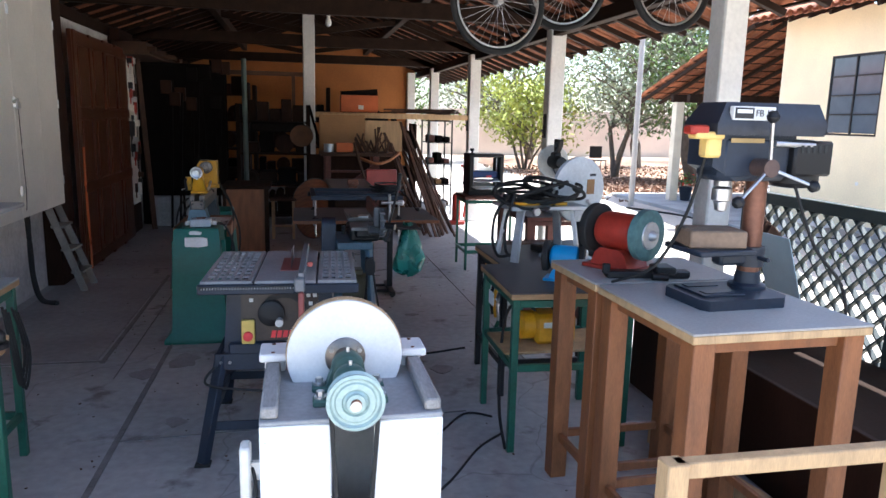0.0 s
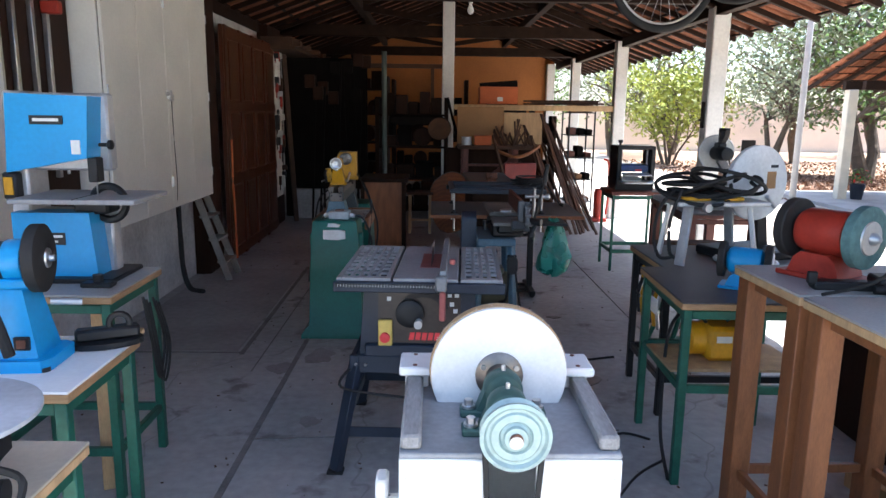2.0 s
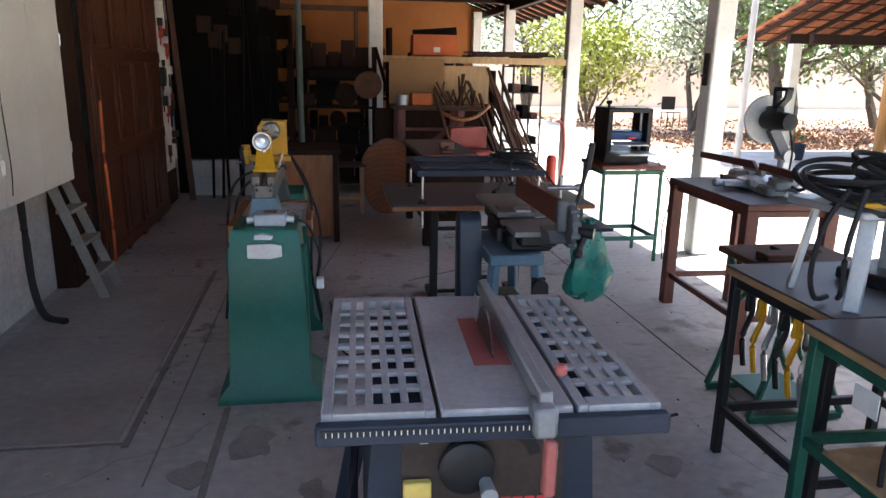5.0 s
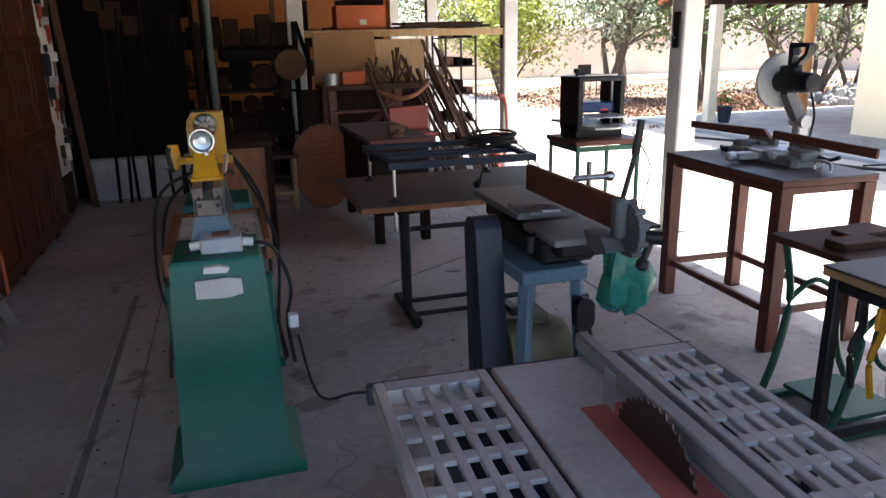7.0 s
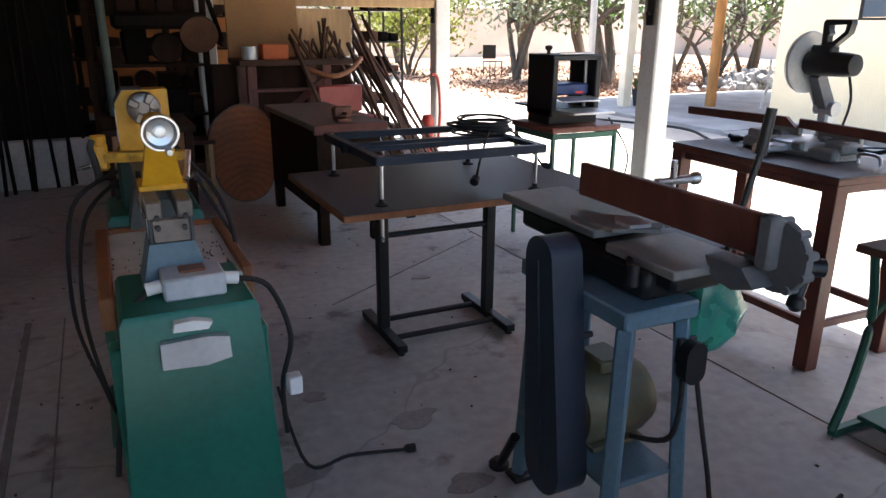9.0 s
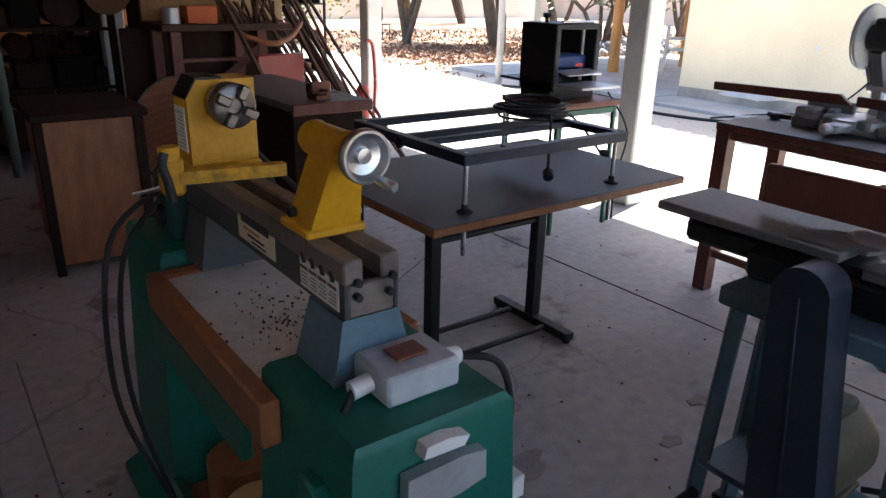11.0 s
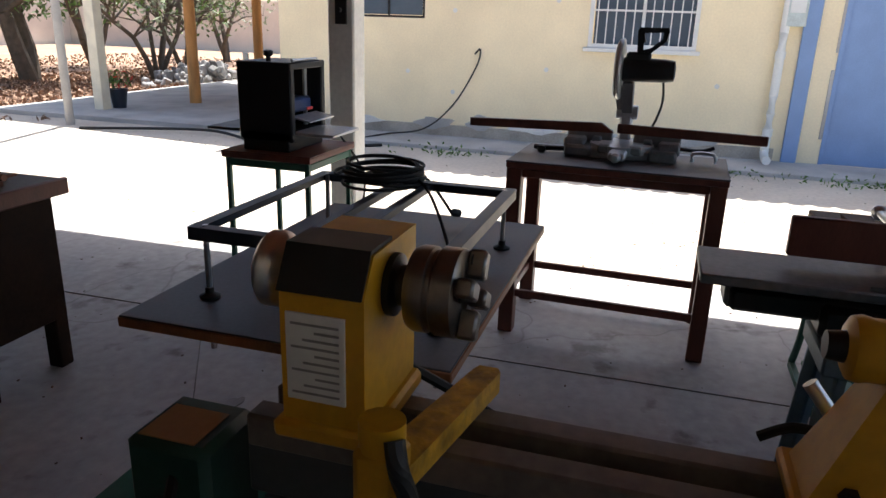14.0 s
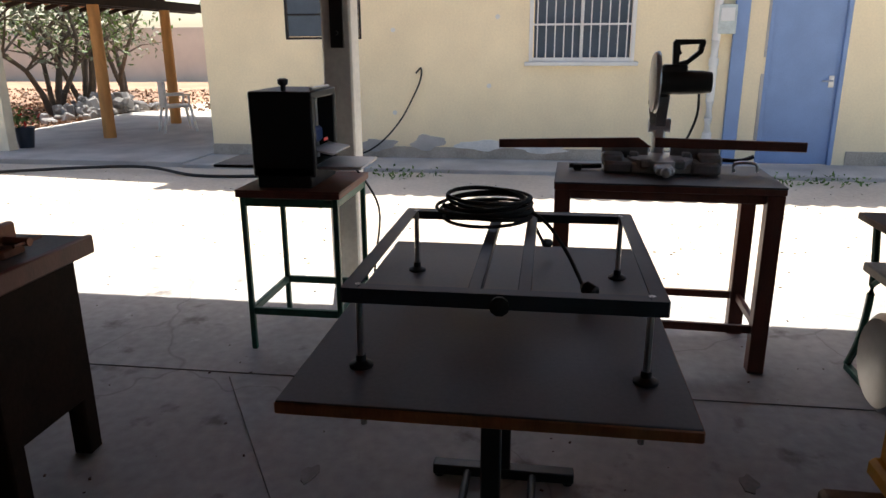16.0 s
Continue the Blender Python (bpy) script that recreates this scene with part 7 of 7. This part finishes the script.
def porch():
    solo("porch_floor", Mesh().box(7.25, 11.0, GZ - .1, 14, 15.6, -.03, .01), KERB, "grey concrete porch floor", "floor", kind="structure")
    porch_tiles = raw("porch_roof", tile_field(10.9, 3.60, 15.7, 2.14, -14.0, -7.75, 6), TILE, "red clay tile porch roof", "roof", "structure")
    porch_tiles.matrix_world = pose(0, 0, 0, 0, 0, 90)
    r = Mesh()
    for k in range(13):
        x = 7.85 + k * .5
        r.beam((x, 10.97, 3.50), (x, 15.65, 2.08), .06, .07)
    for k in range(13):
        y = 11.1 + k * .37
        z = 3.54 - (y - 10.97) * .3034
        r.box(7.78, y - .02, z + .012, 14, y + .02, z + .03, .002)
    r.box(7.8, 14.03, 2.06, 14, 14.15, 2.22, .005).box(7.8, 13.38, 2.04, 14, 13.50, 2.20, .005)
    solo("porch_rafters", r, DARKWOOD, "dark timber porch rafters", "roof timber", kind="structure")
    solo("porch_post", Mesh().box(7.87, 14.0, GZ, 8.05, 14.18, 2.06, .01), mat("cream_post", (.72, .66, .52), .8, var=.15), "cream painted square porch post", "post", kind="structure")
    for x, y, h in ((9.45, 13.44, 2.04), (11.6, 13.44, 2.04)):
        solo("porch_post", Mesh().cyl((x, y, -.05), (x, y, h), .10, .09, 16), ORANGEPOST, "round orange-brown timber porch post", "post", kind="structure")
    f = thing("flower_pot", "red flowering plant in dark blue pot", "potted plant", 8.25, 14.02, -.03)
    part("pot", Mesh().lathe((0, 0, 0), (0, 0, 1), [(.10, 0), (.14, .28), (.15, .30), (.13, .30), (.11, .22)], 22), NAVY, f)
    rng = random.Random(2)
    lv, fl = Mesh(), Mesh()
    for k in range(70):
        a, e, r = rng.uniform(0, 6.28), rng.uniform(.1, 1.4), rng.uniform(.1, .28)
        c = Vector((r * math.cos(a) * math.cos(e), r * math.sin(a) * math.cos(e), .32 + r * math.sin(e)))
        leaf(fl if k % 5 == 0 else lv, c, rng, .05)
    part("leaves", lv, LEAF, f)
    tagged(part("flowers", fl, mat("red_petals", (.55, .03, .02), .5), f, "red flowers"), kind="stuff")
    pc = thing("patio_chair", "white plastic garden chair on porch", "chair", 10.4, 12.75, -.03, 40)
    part("seat", Mesh().box(-.22, -.22, .42, .22, .22, .46, .015), WHITEPVC, pc)
    part("backrest", Mesh().box(-.22, .18, .46, .22, .23, .85, .02), WHITEPVC, pc)
    for a in (-1, 1):
        for b in (-1, 1):
            part("leg", Mesh().beam((a * .2, b * .2, .42), (a * .25, b * .27, 0), .035, .035), WHITEPVC, pc)
        part("armrest", Mesh().box(a * .20, -.2, .62, a * .24, .2, .65, .01).beam((a * .22, -.18, .44), (a * .22, -.18, .63), .03, .03), WHITEPVC, pc)


def leaf(M, c, rng, s):
    n = Vector((rng.gauss(0, 1), rng.gauss(0, 1), rng.gauss(0, 1) + .6)).normalized()
    u = n.orthogonal().normalized()
    u = (Matrix.Rotation(rng.uniform(0, 6.28), 3, n) @ u)
    w = n.cross(u)
    l, b = s * rng.uniform(.7, 1.3), s * .45
    M.add([c - u * l, c + w * b, c + u * l, c - w * b], [(0, 1, 2, 3)])


porch()


def tree(x, y, h, R, mat_leaf, seed, n=2600, trunk=.12, label="leafy garden tree with several slender stems", ls=.085, stems=3, low=.35, bare=0):
    rng = random.Random(seed)
    t = thing("tree", label, "tree", x, y, GZ)
    tr = Mesh()
    tips = []
    for s in range(stems):
        a = rng.uniform(0, 6.28)
        p = Vector((rng.uniform(-.1, .1), rng.uniform(-.1, .1), -.1))
        r = trunk * rng.uniform(.7, 1.1)
        path = [p]
        d = Vector((math.cos(a) * .35, math.sin(a) * .35, 1)).normalized()
        for k in range(5):
            p = p + d * (h * .15)
            d = (d + Vector((rng.gauss(0, .22), rng.gauss(0, .22), .05))).normalized()
            path.append(p)
        for k in range(5):
            tr.cyl(path[k], path[k + 1], r * (1 - .16 * k), r * (1 - .16 * (k + 1)), 9, True)
        for k in range(2, 6):
            for q in range(3):
                b = rng.uniform(0, 6.28)
                e = path[k] + Vector((math.cos(b), math.sin(b), rng.uniform(.2, .9))) * R * rng.uniform(.35, .75)
                m = (path[k] + e) / 2 + Vector((rng.gauss(0, .08), rng.gauss(0, .08), .1))
                tr.cyl(path[k], m, r * .38, r * .26, 6, False).cyl(m, e, r * .26, r * .08, 6, False)
                tips += [e, m]
                for z in range(2):
                    f = e + Vector((rng.gauss(0, .3), rng.gauss(0, .3), rng.gauss(.15, .25))) * R * .5
                    tr.cyl(e, f, r * .1, r * .03, 5, False)
                    tips.append(f)
    part("trunk", tr, BARK, t)
    cr = Mesh()
    for k in range(n):
        c = rng.choice(tips)
        g = R * .17
        c = c + Vector((rng.gauss(0, g), rng.gauss(0, g), rng.gauss(0, g * .8)))
        if c.z > h * low * .6:
            leaf(cr, c, rng, ls)
    part("crown", cr, mat_leaf, t)


tree(11.6, 19.2, 5.5, 2.4, LEAF, 1, 3600, .20, "dark-trunked garden tree with spreading crown", stems=2)
tree(7.8, 24.0, 3.6, 1.7, LEAFY, 2, 4200, .06, "rounded yellow-green garden shrub tree", stems=4, low=.1, ls=.09)
tree(9.8, 21.0, 5.6, 2.5, LEAFG, 3, 4200, .10, "pale silvery-leaved slender garden tree")
tree(12.6, 25.0, 7.0, 3.0, LEAF, 4, 4200, .14)
tree(7.0, 28.5, 6.5, 2.6, LEAFG, 5, 3800, .12)
tree(13.4, 17.3, 4.2, 1.9, LEAFG, 6, 900, .09, "thinly leaved branching shrub tree", stems=4)
tree(15.0, 17.6, 4.5, 2.0, LEAF, 7, 1500, .10, "thinly leaved branching shrub tree", stems=4)
tree(3.8, 29.0, 6.0, 2.6, LEAF, 8, 3600, .14)
tree(16.5, 22.0, 6.0, 2.6, LEAF, 9, 3000, .12)
tree(10.0, 30.0, 7.5, 3.2, LEAF, 10, 4000, .15)
tree(18.0, 29.0, 7.5, 3.2, LEAF, 13, 3600, .15)
tree(20.5, 20.0, 5.0, 2.2, LEAFG, 14, 1800, .1)
solo("pole", Mesh().cyl((6.8, 13.64, GZ), (6.8, 13.64, 5.5), .06, .05, 14), mat("grey_pole", (.42, .40, .37), .8, var=.2), "tall pale grey slender utility pole", "pole")
solo("garden_wall", Mesh().box(-12, 33.5, GZ, 28, 33.7, 2.1, .01).box(27.8, -10, GZ, 28, 33.5, 2.1, .01), BLOCKWALL, "long pale plastered boundary wall", "wall", kind="structure")
rng = random.Random(41)
lit = Mesh()
for k in range(9000):
    x, y = rng.uniform(6.6, 22), rng.uniform(14.2, 26)
    if rng.random() < .5:
        x, y = rng.uniform(7.5, 17), rng.uniform(15.8, 20)
    if 7.2 < x < 14.05 and y < 15.7:
        continue
    leaf(lit, Vector((x, y, GZ + .02 + rng.random() * .02)), rng, .06)
raw("leaf_litter", lit, DRYLEAF, "scattered reddish dry leaves on the ground", "leaf litter", "stuff")
rub = Mesh()
for k in range(160):
    x, y = rng.gauss(13.6, .7), rng.gauss(16.2, .3)
    s = rng.uniform(.05, .16)
    rub.box(-s, -s * .7, -s * .5, s, s * .7, s * .5, s * .25, pose(x, y, GZ + max(0, .45 - abs(x - 13.6) * .35) * rng.random() + .03, rng.uniform(0, 90), rng.uniform(0, 90), rng.uniform(0, 360)))
raw("rubble_heap", rub, ROCK, "heap of broken grey stones", "rubble", "stuff")
weeds = Mesh()
for k in range(300):
    x, y = rng.choice([(6.95, 3.6), (7.0, 4.9), (6.9, 8.0), (6.9, 5.6), (7.0, 3.2)])
    c = Vector((x + rng.gauss(0, .12), y + rng.gauss(0, .3), GZ + abs(rng.gauss(0, .05)) + .01))
    leaf(weeds, c, rng, .03)
raw("weeds", weeds, LEAF, "small green weeds along the pavement edge", "weeds", "stuff")
peb = Mesh()
for k in range(500):
    s = rng.uniform(.004, .011)
    peb.box(-s, -s * .7, -s * .4, s, s * .7, s * .5, s * .3, pose(rng.uniform(3.0, 7.15), rng.uniform(2, 14), GZ + .004, 0, 0, rng.uniform(0, 360)))
raw("pebbles", peb, SAND, "loose pebbles on the sandy yard", "pebbles", "stuff")
soil = Mesh().box(7.0, 15.7, GZ - .05, 27, 33, GZ + .008, .003)
solo("garden_soil", soil, mat("reddish_soil", (.36, .22, .14), .95, var=.35, scale=.8, bump=.4, fine=15), "reddish dry garden soil", "soil", kind="structure")
gc = thing("garden_chair", "dark metal garden chair under the trees", "chair", 9.9, 22.5, GZ)
part("seat", Mesh().box(-.22, -.22, .42, .22, .22, .45, .01), BLACKSTEEL, gc)
part("backrest", Mesh().box(-.22, .2, .5, .22, .23, .9, .01), BLACKSTEEL, gc)
for x in (-.2, .2):
    for y in (-.2, .2):
        part("leg", Mesh().cyl((x, y, 0), (x, y, .42), .015, n=8), BLACKSTEEL, gc)
solo("yard_hose", Mesh().tube([(6.5, 13.2, GZ + .02), (6.9, 11.5, GZ + .06), (6.6, 10.5, GZ + .02), (6.7, 9.6, GZ + .02), (7.1, 9.0, GZ + .02)], .02, 7), RUBBER, "black hose lying across the yard", "hose")
